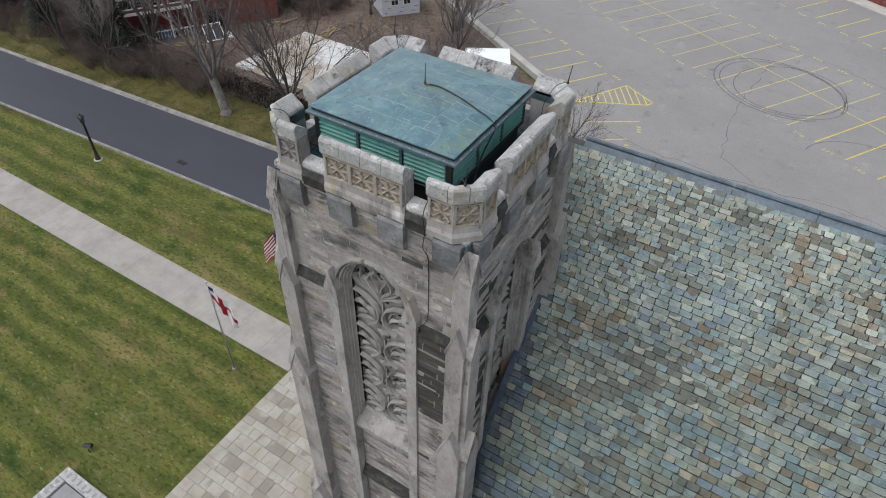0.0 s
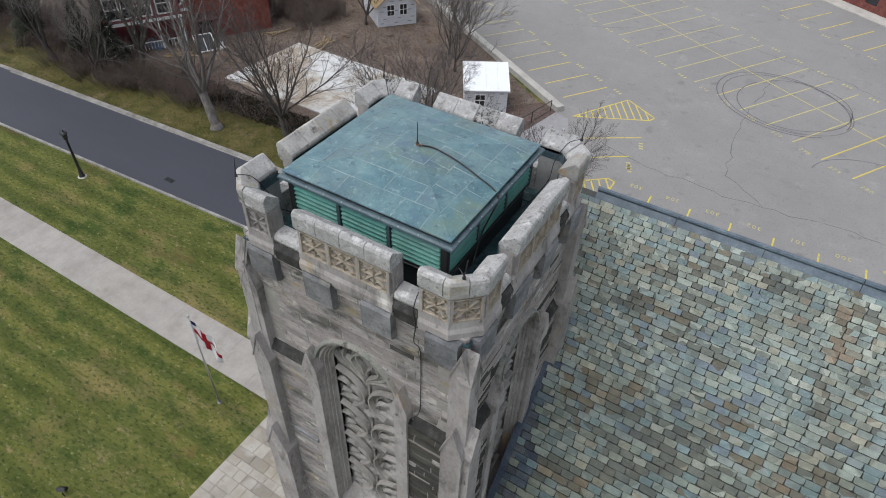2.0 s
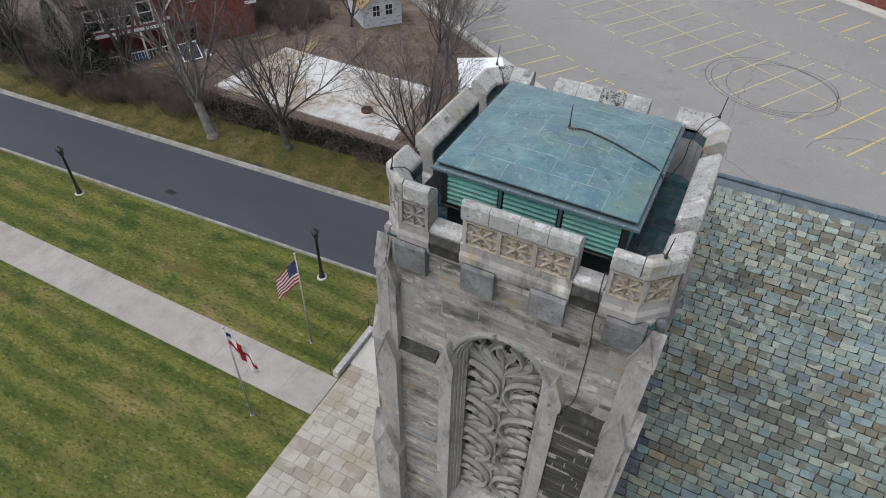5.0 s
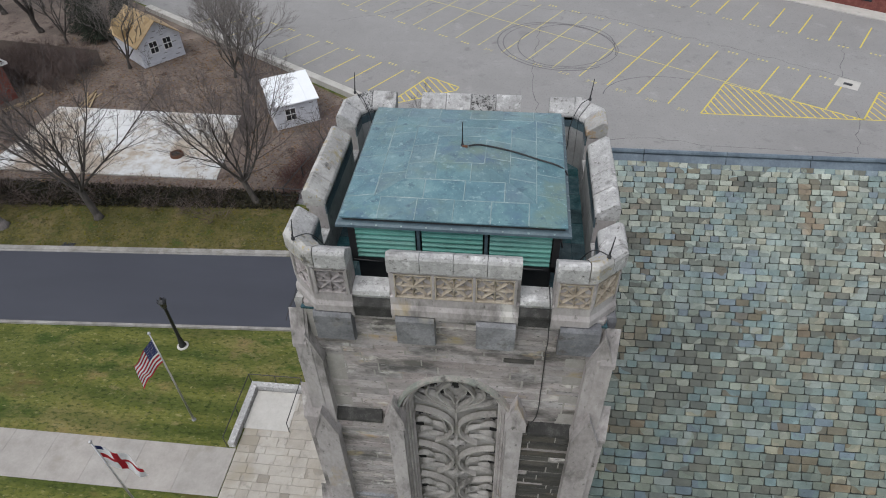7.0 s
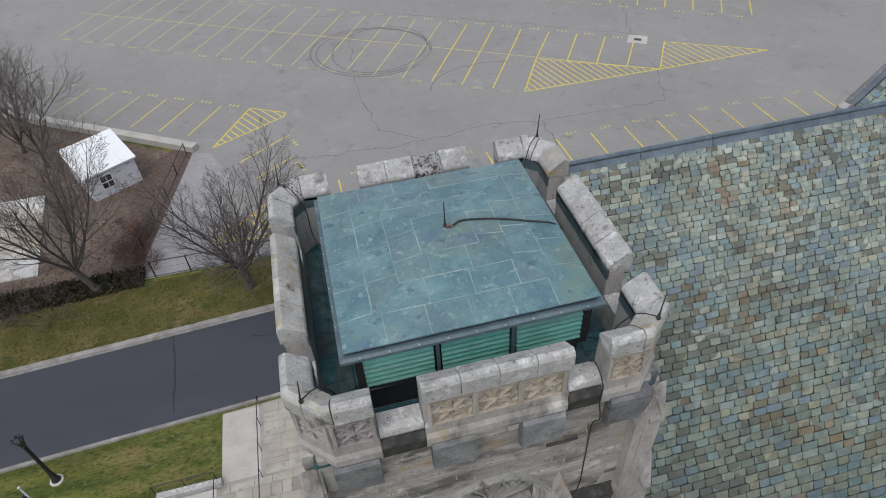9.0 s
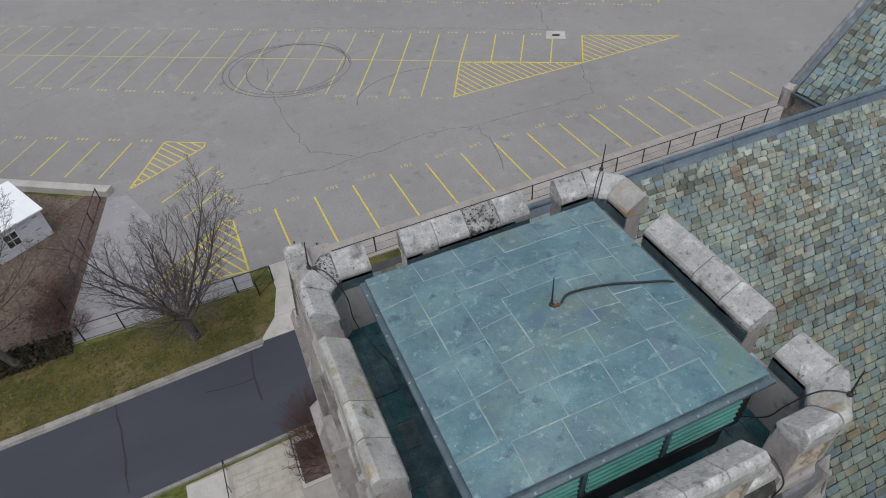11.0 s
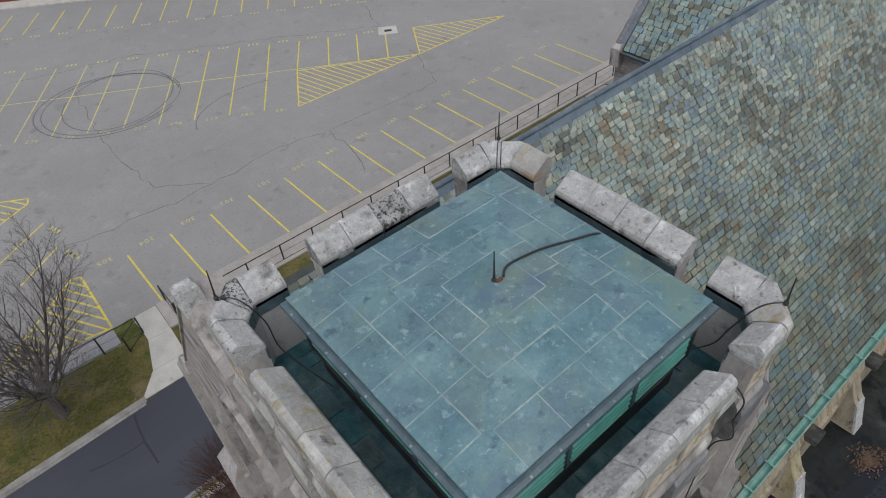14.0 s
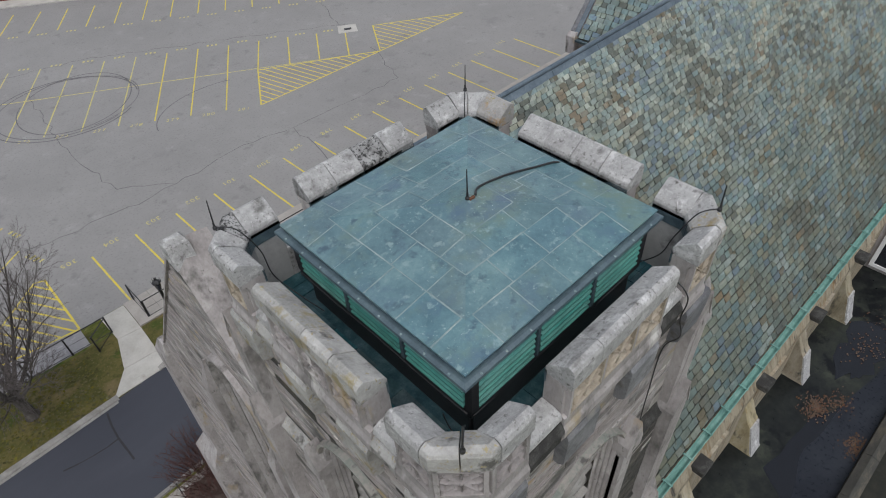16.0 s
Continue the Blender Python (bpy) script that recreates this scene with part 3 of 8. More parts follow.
def tube(bm, pts, r0, r1=None, n=6, mi=0, caps=True):
    """A round tube along points, tapering from r0 to r1."""
    pts = [Vector(p) for p in pts]
    r1 = r0 if r1 is None else r1
    rings = []
    side = None
    for i, p in enumerate(pts):
        d = (pts[min(i + 1, len(pts) - 1)] - pts[max(i - 1, 0)]).normalized()
        if side is None:
            side = d.orthogonal().normalized()
        side = (side - d * side.dot(d)).normalized()
        up = d.cross(side)
        r = r0 + (r1 - r0) * i / max(1, len(pts) - 1)
        rings.append([p + (side * math.cos(a) + up * math.sin(a)) * r for a in (2 * math.pi * k / n for k in range(n))])
    loft(bm, rings, caps=caps, mi=mi)


def lathe(bm, cx, cy, prof, n=12, mi=0):
    """Turns a profile of (radius, z) about the upright axis at cx, cy."""
    loft(bm, [[(cx + r * math.cos(a), cy + r * math.sin(a), z) for a in (2 * math.pi * k / n for k in range(n))] for r, z in prof], mi=mi)


def sweep_plan(bm, path, prof, mi=0, ends=True):
    """Sweeps a profile of (offset to the right of the path, z) along a path in plan, with mitred corners."""
    path = [Vector((p[0], p[1])) for p in path]
    dirs = [(b - a).normalized() for a, b in zip(path, path[1:])]
    rings = []
    for i, p in enumerate(path):
        d0, d1 = dirs[max(i - 1, 0)], dirs[min(i, len(dirs) - 1)]
        n0, n1 = Vector((d0.y, -d0.x)), Vector((d1.y, -d1.x))
        b = (n0 + n1).normalized()
        k = 1 / max(0.3, b.dot(n0))
        rings.append([(p.x + b.x * o * k, p.y + b.y * o * k, z) for o, z in prof])
    loft(bm, rings, caps=ends, mi=mi)


def rail_section(bm, pts, normal, w, d, mi=0):
    """A rectangular moulding along points that lie in one plane; w across, d along the plane's normal."""
    nrm = Vector(normal)
    pts = [Vector(p) for p in pts]
    rings = []
    for i, p in enumerate(pts):
        t = (pts[min(i + 1, len(pts) - 1)] - pts[max(i - 1, 0)]).normalized()
        s = t.cross(nrm).normalized()
        rings.append([p - s * w / 2, p - s * w * 0.28 + nrm * d, p + s * w * 0.28 + nrm * d, p + s * w / 2])
    loft(bm, rings, mi=mi)


def soft_line(pts, n=6):
    """A smooth line through plan points."""
    P = [Vector(p) for p in pts]
    out = []
    for i in range(len(P) - 1):
        p0, p1, p2, p3 = P[max(i - 1, 0)], P[i], P[i + 1], P[min(i + 2, len(P) - 1)]
        out += [0.5 * ((2 * p1) + (p2 - p0) * t + (2 * p0 - 5 * p1 + 4 * p2 - p3) * t * t + (3 * p1 - p0 - 3 * p2 + p3) * t ** 3) for t in (k / n for k in range(n))]
    return out + [P[-1]]


def sheet(bm, pts, z, mi=0):
    bm.faces.new([bm.verts.new((*p, z)) for p in pts]).material_index = mi


def slab(bm, pts, z0, z1, mi=0):
    loft(bm, [[(*p, z0) for p in pts], [(*p, z1) for p in pts]], mi=mi)


def chamfer_block(name, e=0.06):
    """A unit block, -0.5 to 0.5, whose front (-y) face has worn edges; it has no back."""
    bm = bmesh.new()
    r = [[(-.5, .5, -.5), (.5, .5, -.5), (.5, .5, .5), (-.5, .5, .5)], [(-.5, -.2, -.5), (.5, -.2, -.5), (.5, -.2, .5), (-.5, -.2, .5)],
         [(-.5 + e, -.5, -.5 + e * 1.4), (.5 - e, -.5, -.5 + e * 1.4), (.5 - e, -.5, .5 - e * 1.4), (-.5 + e, -.5, .5 - e * 1.4)]]
    vs = [[bm.verts.new(p) for p in q] for q in r]
    for a, b in zip(vs, vs[1:]):
        for i in range(4):
            bm.faces.new((a[i], a[(i + 1) % 4], b[(i + 1) % 4], b[i]))
    bm.faces.new(vs[-1])
    bmesh.ops.recalc_face_normals(bm, faces=bm.faces)
    me = bpy.data.meshes.new(name)
    bm.to_mesh(me)
    bm.free()
    return me
M_IVY = mat("dark_ground_ivy", [(0.018, 0.018, 0.012), (0.032, 0.031, 0.02), (0.06, 0.048, 0.034)], 2.0, 0.9, bump=0, jitter=0.4, island=True, spec=0.15)

# ---------------------------------------------------------------- ground
bm = bmesh.new()
sheet(bm, [(-900, -900), (900, -900), (900, 900), (-900, 900)], 0.0)
tagged(part("ground", bm, M_GRASS), "patchy green winter lawn with mowing stripes", "lawn", kind="structure")


def ground_sheet(name, pts, z, m, label, category):
    bm = bmesh.new()
    sheet(bm, pts, z)
    return tagged(part(name, bm, m), label, category, kind="structure")


def RN(x):
    """The drive's near edge."""
    return 15.88 + 0.053 * (x + 7)


def RF(x):
    """The drive's far edge."""
    return 22.42 + 0.053 * (x + 7)


ground_sheet("verge", [(-140, 15.5), (60, 26.1), (60, 27.3), (-16, 27.3), (-16, 28.5), (-140, 28.5)], 0.012, M_VERGE, "mossy brown-green grass verge beside the drive", "verge")
ground_sheet("yard", [(-140, 28.3), (-16, 27.6), (-13.0, 42.4), (-33.8, 57.5), (-60, 75), (-140, 120)], 0.016, M_DIRT, "bare brown yard soil with leaf litter", "yard")
ground_sheet("road", [(-140, RN(-140) - .1), (60, RN(60) - .1), (60, RF(60) + .1), (-140, RF(-140) + .1)], 0.02, M_ROAD, "smooth dark new asphalt drive", "road")
lot = ground_sheet("parking_lot", [(-15.6, 27.6), (-3.0, 29.15), (120, 29.15), (120, 160), (-120, 160), (-60, 75), (-33.0, 57.6), (-12.4, 43.2)], 0.024, M_LOT,
                   "worn pale grey asphalt parking lot with cracks", "parking lot")
ground_sheet("mulch_strip", [(-17.6, 28.2), (-15.5, 27.65), (-12.3, 42.9), (-14.0, 43.9), (-16.5, 41.5)], 0.022, M_MULCH, "dark mulch and dead leaves along the fence", "mulch")

# kerbs: stone lengths with open joints
def kerb(name, x0, x1, y0, y1, label, step=3.0, h=0.13):
    """y0: the lawn side, y1: the road side, both as offsets of the edge line that the sign of their difference tells."""
    edge = RN if y1 > y0 else RF
    t = thing(name, label, "kerb", ((x0 + x1) / 2, edge((x0 + x1) / 2), 0), kind="structure")
    n = max(1, round(abs(x1 - x0) / step))
    for i in range(n):
        bm = bmesh.new()
        a, b = x0 + (x1 - x0) * i / n + 0.008, x0 + (x1 - x0) * (i + 1) / n - 0.008
        s = 1 if y1 > y0 else -1
        loft(bm, [[(x, edge(x) + o, z) for o, z in ((y0, 0), (y0 + 0.015 * s, h), (y1 - 0.04 * s, h), (y1, h * 0.6), (y1, 0))] for x in (a, b)])
        part("kerb_length", bm, M_KERB, t)
    return t


kerb("kerb_near", -95, -2.5, -0.24, 0.0, "pale concrete kerb along the lawn edge")
kerb("kerb_far", -95, -4.3, 0.36, 0.0, "pale concrete kerb along the verge")
rear_edge = [(-1.9, 22.7), (3.0, 24.0), (9.0, 25.0), (18.0, 25.5), (30.0, 25.85), (60.0, 27.0)]
t = thing("kerb_rear", "pale concrete kerb behind the church", "kerb", (20, 25.5, 0), kind="structure")
for (xa, ya), (xb, yb) in zip(rear_edge, rear_edge[1:]):
    n = max(1, round((xb - xa) / 3))
    for i in range(n):
        bm = bmesh.new()
        u0, u1 = i / n + .003, (i + 1) / n - .003
        loft(bm, [[(xa + (xb - xa) * u, ya + (yb - ya) * u + o, z) for o, z in ((0, 0), (0, .1), (.05, .13), (.3, .13), (.3, 0))] for u in (u0, u1)])
        part("kerb_length", bm, M_KERB, t)
ground_sheet("rear_road", [(-1.9, 16.2), (60, 19.2), (60, 27.0), (30, 25.85), (18, 25.5), (9, 25.0), (3, 24.0), (-1.9, 22.7)], 0.026, M_ROAD, "smooth dark asphalt yard behind the church", "road")

for i in range(20):
    bm = bmesh.new()
    a, b = -60.4 + i * 2.8, -60.4 + (i + 1) * 2.8 - .012
    loft(bm, [[(x, RF(x) - .002, 0), (x, RF(x) - .002, .034), (x, RF(x) - .17, .03), (x, RF(x) - .17, 0)] for x in (a, b)])
    tagged(part("gutter_pan", bm, M_KERB), "flat concrete gutter strip beside the far kerb", "gutter strip", kind="structure")

# the walk across the lawn, the side path and the path to the lot
def paving(name, x0, x1, y0, y1, nx, ny, label, z=0.05, m=None):
    t = thing(name, label, "path", ((x0 + x1) / 2, (y0 + y1) / 2, 0), kind="structure")
    for i in range(nx):
        for j in range(ny):
            a, b = x0 + (x1 - x0) * i / nx + 0.003, x0 + (x1 - x0) * (i + 1) / nx - 0.003
            c, d = y0 + (y1 - y0) * j / ny + 0.006, y0 + (y1 - y0) * (j + 1) / ny - 0.006
            bm = bmesh.new()
            loft(bm, [[(a, c, 0), (b, c, 0), (b, d, 0), (a, d, 0)], [(a, c, z - 0.01), (b, c, z - 0.01), (b, d, z - 0.01), (a, d, z - 0.01)],
                      [(a + .004, c + .01, z), (b - .004, c + .01, z), (b - .004, d - .01, z), (a + .004, d - .01, z)]])
            part("paving_slab", bm, m or M_CONC, t)
    return t


paving("pavement", -95, -12.35, 4.85, 7.45, 34, 1, "broad pale concrete walk across the lawn", m=M_WALK)
paving("side_path", -9.7, -7.75, 11.2, 15.3, 1, 2, "pale concrete path from the terrace to the drive")
gp = thing("gate_path", "pale concrete path flaring from the fence gap to the drive", "path", (-2.4, 26, 0), kind="structure")
for pts in ([(-4.5, 22.75), (-1.5, 22.76), (-1.35, 24.2), (-3.3, 24.3)], [(-3.29, 24.32), (-1.35, 24.22), (-1.27, 26.5), (-2.65, 26.7)], [(-2.64, 26.72), (-1.27, 26.52), (-1.27, 29.1), (-2.75, 29.1)]):
    bm = bmesh.new()
    slab(bm, pts, 0, 0.05)
    part("paving_slab", bm, M_CONC, gp)
paving("lot_pavement", -1.25, 60, 26.62, 29.15, 40, 1, "concrete pavement along the parking lot", 0.12, M_WALK)
ap = thing("corner_apron", "pale worn concrete apron at the corner of the lot", "apron", (-12, 30, 0), kind="structure")
for pts in ([(-15.5, 27.7), (-9.6, 27.6), (-9.6, 31.0), (-9.9, 34.0), (-14.3, 34.0)], [(-9.58, 27.6), (-3.95, 27.5), (-3.95, 29.05), (-9.58, 30.0)], [(-14.28, 34.02), (-9.9, 34.02), (-9.4, 38.0), (-13.4, 38.0)], [(-13.38, 38.02), (-9.4, 38.02), (-11.0, 42.2), (-12.5, 42.6)]):
    bm = bmesh.new()
    slab(bm, pts, 0, .03)
    part("paving_slab", bm, M_APRON, ap)

# ---------------------------------------------------------------- parking lot paint
def stroke(bm, a, b, w, z=0.03):
    a, b = Vector(a), Vector(b)
    d = (b - a).normalized()
    s = Vector((-d.y, d.x)) * w / 2
    sheet(bm, [tuple(p) for p in (a - s, b - s, b + s, a + s)], z)


def numeral(txt, x, y, ang, size, parent, m):
    cu = bpy.data.curves.new("stall_number", "FONT")
    cu.body, cu.size, cu.align_x, cu.align_y = txt, size, "CENTER", "CENTER"
    cu.space_character = 1.25
    tmp = bpy.data.objects.new("stall_number_tmp", cu)
    scene.collection.objects.link(tmp)
    bpy.context.view_layer.update()
    me = bpy.data.meshes.new_from_object(tmp.evaluated_get(bpy.context.evaluated_depsgraph_get()))
    bpy.data.objects.remove(tmp)
    me.materials.clear()
    me.transform(Matrix.Translation((x, y, 0.031)) @ Matrix.Rotation(ang, 4, "Z"))
    part_mesh("stall_number", me, m, parent)


def bars(x, y, ang, parent, m, n=3):
    bm = bmesh.new()
    c, s = math.cos(ang), math.sin(ang)
    for i in range(n):
        u = (i - (n - 1) / 2) * 0.42
        sheet(bm, [(x + c * (u + p) - s * q, y + s * (u + p) + c * q) for p, q in ((-.1, -.17), (.1, -.17), (.1, .17), (-.1, .17))], 0.031)
    part("stall_mark", bm, m, parent)


near_row = thing("parking_row", "yellow painted stall lines and numbers beside the pavement", "road marking", (20, 32, 0.02), kind="structure")
for k in range(15):
    x = -0.86 + 3.065 * k
    bm = bmesh.new()
    stroke(bm, (x + 0.1, 29.2), (x - 0.05, 35.0), 0.13)
    part("stall_line", bm, M_YELLOW, near_row)
    if k < 14:
        numeral(str(304 - k), x + 1.5, 35.5, math.pi, 0.62, near_row, M_YELLOWF)
numeral("305", -2.3, 35.5, math.pi, 0.62, near_row, M_YELLOWF)

# the slanting double row in the middle: row direction R, stall lines from the near to the far edge
mid_row = thing("parking_row", "faded yellow double row of slanted stall lines with numbers", "road marking", (5, 58, 0.02), kind="structure")
for k in range(19):
    a = (17.68 - 2.6 * k, 43.43 + 1.6 * k + 0.003 * k * k)
    b = (24.54 - 2.6 * k, 54.85 + 1.68 * k)
    bm = bmesh.new()
    if k == 0:
        a = (21.03, 49.35)
    stroke(bm, a, b, 0.12)
    part("stall_line", bm, M_YELLOWF if k > 3 else M_YELLOW, mid_row)
    if k and k < 9:
        numeral(str(282 - k), a[0] + 1.15, a[1] - 1.05, math.atan2(-1.6, 2.6), 0.62, mid_row, M_YELLOWF)
    elif k:
        bars(a[0] + 1.15, a[1] - 1.05, math.atan2(-1.6, 2.6), mid_row, M_YELLOWF)
    bars(b[0] - 1.2, b[1] + 1.3, math.atan2(-1.6, 2.6), mid_row, M_YELLOWF)
for k in range(3):
    a, b = (23.7 + 2.5 * k, 47.8 - 1.5 * k), (27.11 + 2.45 * k, 53.29 - 1.72 * k)
    bm = bmesh.new()
    stroke(bm, a, b, 0.13)
    part("stall_line", bm, M_YELLOW, mid_row)
    bars(b[0] - 1.2, b[1] + 1.3, math.atan2(-1.6, 2.6), mid_row, M_YELLOWF)
bm = bmesh.new()
stroke(bm, (31.4, 43.3), (-28, 80.3), 0.12)
part("centre_line", bm, M_YELLOWF, mid_row)


def hatch(name, tri, n, along, label, m=M_YELLOW):
    """A painted outline filled with stripes; along: the corner pair that the stripes are spaced on."""
    t = thing(name, label, "road marking", (*tri[0], 0.02), kind="structure")
    bm = bmesh.new()
    for a, b in zip(tri, tri[1:] + tri[:1]):
        stroke(bm, a, b, 0.13, 0.032)
    part("outline", bm, m, t)
    d = Vector(along).normalized()
    s = Vector((-d.y, d.x))
    vals = [Vector(p).dot(s) for p in tri]
    lo, hi = min(vals), max(vals)
    for i in range(1, n):
        k = lo + (hi - lo) * i / n
        cuts = []
        for a, b in zip(tri, tri[1:] + tri[:1]):
            va, vb = Vector(a).dot(s), Vector(b).dot(s)
            if (va - k) * (vb - k) < 0:
                f = (k - va) / (vb - va)
                cuts.append(Vector(a).lerp(Vector(b), f))
        if len(cuts) >= 2 and (cuts[0] - cuts[1]).length > 0.1:
            bm = bmesh.new()
            stroke(bm, cuts[0], cuts[1], 0.12)
            part("stripe", bm, m, t)


hatch("hatched_island", [(17.68, 43.43), (21.03, 49.35), (31.45, 43.3)], 21, (0.255, -1), "yellow hatched triangle at the end of the row")
hatch("hatched_island", [(31.45, 43.3), (34.73, 48.5), (43.23, 43.4)], 16, (0.255, -1), "second yellow hatched triangle")
hatch("hatched_island", [(-10.85, 42.9), (-7.55, 48.85), (-4.34, 46.9), (-4.6, 46.2)], 12, (0.51, -0.86), "yellow hatched wedge at the corner of the side row")
hatch("hatched_island", [(-10.5, 30.1), (-4.6, 35.3), (-4.0, 35.1), (-3.95, 29.2)], 13, (0.505, -0.863), "yellow hatched corner beside the iron fence")

side_row = thing("parking_row", "yellow stall lines along the back yard wall", "road marking", (-18, 50, 0.02), kind="structure")
for k in range(10):
    a, b = (-13.05 - 2.62 * k, 45.7 + 1.62 * k), (-10.2 - 2.62 * k, 50.15 + 1.58 * k)
    bm = bmesh.new()
    stroke(bm, a, b, 0.12)
    part("stall_line", bm, M_YELLOW if k < 3 else M_YELLOWF, side_row)
    bars(b[0] + 1.2, b[1] - 0.3, math.atan2(-1.6, 2.6), side_row, M_YELLOWF)
for a, b in (((-8.6, 39.9), (-4.3, 42.9)), ((-7.3, 37.1), (-4.25, 39.4))):
    bm = bmesh.new()
    stroke(bm, a, b, 0.12)
    part("stall_line", bm, M_YELLOW, side_row)
    bars(b[0] + 0.4, b[1] - 1.4, 1.9, side_row, M_YELLOWF)
bars(-3.6, 37.6, 1.9, side_row, M_YELLOWF)
far_row = thing("parking_row", "yellow stall lines in front of the brick building", "road marking", (30, 65, 0.02), kind="structure")
for k in range(19):
    a, b = (46.72 - 2.55 * k, 51.29 + 1.7 * k), (49.85 - 2.55 * k, 56.6 + 1.7 * k)
    bm = bmesh.new()
    stroke(bm, a, b, 0.13)
    part("stall_line", bm, M_YELLOW, far_row)
    bars(a[0] - 1.6, a[1] + 0.2, math.atan2(-1.7, 2.55), far_row, M_YELLOWF)

# cracks, tyre marks and a drain
def wander(bm, pts, w, seed, z=0.028, wob=0.35):
    r = random.Random(seed)
    out = []
    for a, b in zip(pts, pts[1:]):
        a, b = Vector(a), Vector(b)
        n = max(2, int((b - a).length / 0.9))
        for i in range(n):
            p = a.lerp(b, i / n)
            out.append(p + Vector((r.uniform(-wob, wob), r.uniform(-wob, wob))) * (0 if i == 0 else 0.5))
    out.append(Vector(pts[-1]))
    for a, b in zip(out, out[1:]):
        if (b - a).length > 1e-3:
            stroke(bm, a, b, w * r.uniform(0.5, 1.3), z)


for seed, pts in enumerate(([(-7, 40.2), (-2.5, 38.65), (4.7, 38.16), (6.9, 38.3), (12.4, 39.0), (17.8, 38.1), (29.0, 37.8)], [(3.6, 62.7), (2.9, 52.7), (2.85, 45.9), (3.4, 41.1), (6.0, 39.25), (6.9, 38.3)],
                            [(17.5, 38.0), (17.1, 33.6), (16.4, 31.4)], [(29.0, 37.8), (30.8, 42.4), (31.3, 44.8)], [(35.3, 59.1), (32.9, 53.2), (32.5, 51.5)],
                            [(-20, 62), (-5, 70), (10, 65.4), (24, 57), (33, 51)])):
    bm = bmesh.new()
    wander(bm, pts, 0.06, seed, wob=0.5)
    tagged(part("pavement_crack", bm, M_CRACK), "dark wandering tar-filled crack in the asphalt", "crack", kind="structure")
for seed, pts in enumerate(([(-12.75, 22.2), (-12.5, 19.1), (-12.35, 16.2)], [(-5.15, 22.2), (-5.33, 20.3), (-5.25, 18.6)], [(-8.05, 20.55), (-6.6, 20.28), (-5.33, 20.3)])):
    bm = bmesh.new()
    wander(bm, pts, 0.10, seed + 40, 0.026, 0.12)
    tagged(part("drive_seam", bm, M_SEAL), "dark sealed seam across the smooth drive", "crack", kind="structure")
for cx, cy, rx, ry, a0, a1, tilt, w in ((5.2, 57.0, 6.5, 5.7, 0.3, 6.0, -0.6, 0.12), (5.5, 57.0, 6.1, 5.4, 1.5, 5.6, -0.5, 0.1), (6.3, 57.2, 5.5, 4.9, 1.6, 7.6, 0.9, 0.1),
                                       (5.8, 57.0, 6.0, 5.2, -1.2, 1.6, -0.4, 0.08), (15.5, 45.6, 6.2, 4.7, 1.2, 3.1, -0.1, 0.09)):
    bm = bmesh.new()
    pts = []
    for i in range(61):
        a = a0 + (a1 - a0) * i / 60
        x, y = rx * math.cos(a), ry * math.sin(a)
        pts.append((cx + x * math.cos(tilt) - y * math.sin(tilt), cy + x * math.sin(tilt) + y * math.cos(tilt)))
    for p, q in zip(pts, pts[1:]):
        stroke(bm, p, q, w, 0.035)
    tagged(part("tyre_mark", bm, M_SKID), "black curved tyre skid mark on the asphalt", "tyre mark", kind="structure")
drain = thing("storm_drain", "storm drain grate set in a concrete square", "drain", (32.5, 50.1, 0))
bm = bmesh.new()
slab(bm, [(32.14, 51.3), (33.8, 50.3), (32.85, 48.65), (31.1, 49.7)], 0.0, 0.034)
part("concrete_collar", bm, M_CONC, drain)
bm = bmesh.new()
slab(bm, [(32.25, 50.3), (32.9, 49.92), (32.65, 49.5), (32.0, 49.88)], 0.0, 0.045)
part("grate", bm, M_BLACK, drain, "black iron grate")
for x, y in ((-33.5, 14.75), (-30.0, 22.0)):
    t = thing("drain_grate", "dark iron gully grate beside the kerb", "drain", (x, y, 0), "gully grates")
    bm = bmesh.new()
    box(bm, x - 0.45, x + 0.45, y + 0.8 if y < 18 else y - 0.45, y + 1.25 if y < 18 else y, 0.0, 0.035)
    part("grate_plate", bm, M_BLACK, t)
    for i in range(6):
        bm = bmesh.new()
        xx = x - 0.36 + i * 0.144
        box(bm, xx - 0.02, xx + 0.02, y + 0.83 if y < 18 else y - 0.42, y + 1.22 if y < 18 else y - 0.03, 0.035, 0.05)
        part("grate_bar", bm, M_BLACK, t)

# ---------------------------------------------------------------- terrace of flagstones west of the tower
terr = thing("terrace", "pale weathered flagstone terrace in front of the church", "terrace", (-7.5, 2, 0), kind="structure")
bm = bmesh.new()
box(bm, -12.3, -2.3, -14, 11.0, 0, 0.05)
part("bed", bm, M_MORTAR, terr)
me_flag = chamfer_block("flagstone", 0.02)
me_flag.materials.append(M_FLAG)
r = random.Random(3)
rest = bmesh.new()
y, count = 11.0, 0
while y > -13.6:
    d = r.choice((0.42, 0.55, 0.7))
    x = -12.3
    while x < -2.4:
        w = min(r.uniform(0.45, 1.25), -2.3 - x)
        if w > 0.1:
            zz = 0.075 + r.uniform(0, 0.008)
            if x < -5.5 and count < 300:
                piece("flagstone", me_flag, Matrix.Translation((x + w / 2, y - d / 2, zz - 0.03)) @ Matrix.Rotation(-math.pi / 2, 4, "X") @ Matrix.Diagonal((w - 0.008, 0.06, d - 0.008, 1)), terr)
                count += 1
            else:
                box(rest, x + .004, x + w - .004, y - d + .004, y - .004, 0.02, zz)
        x += w
    y -= d
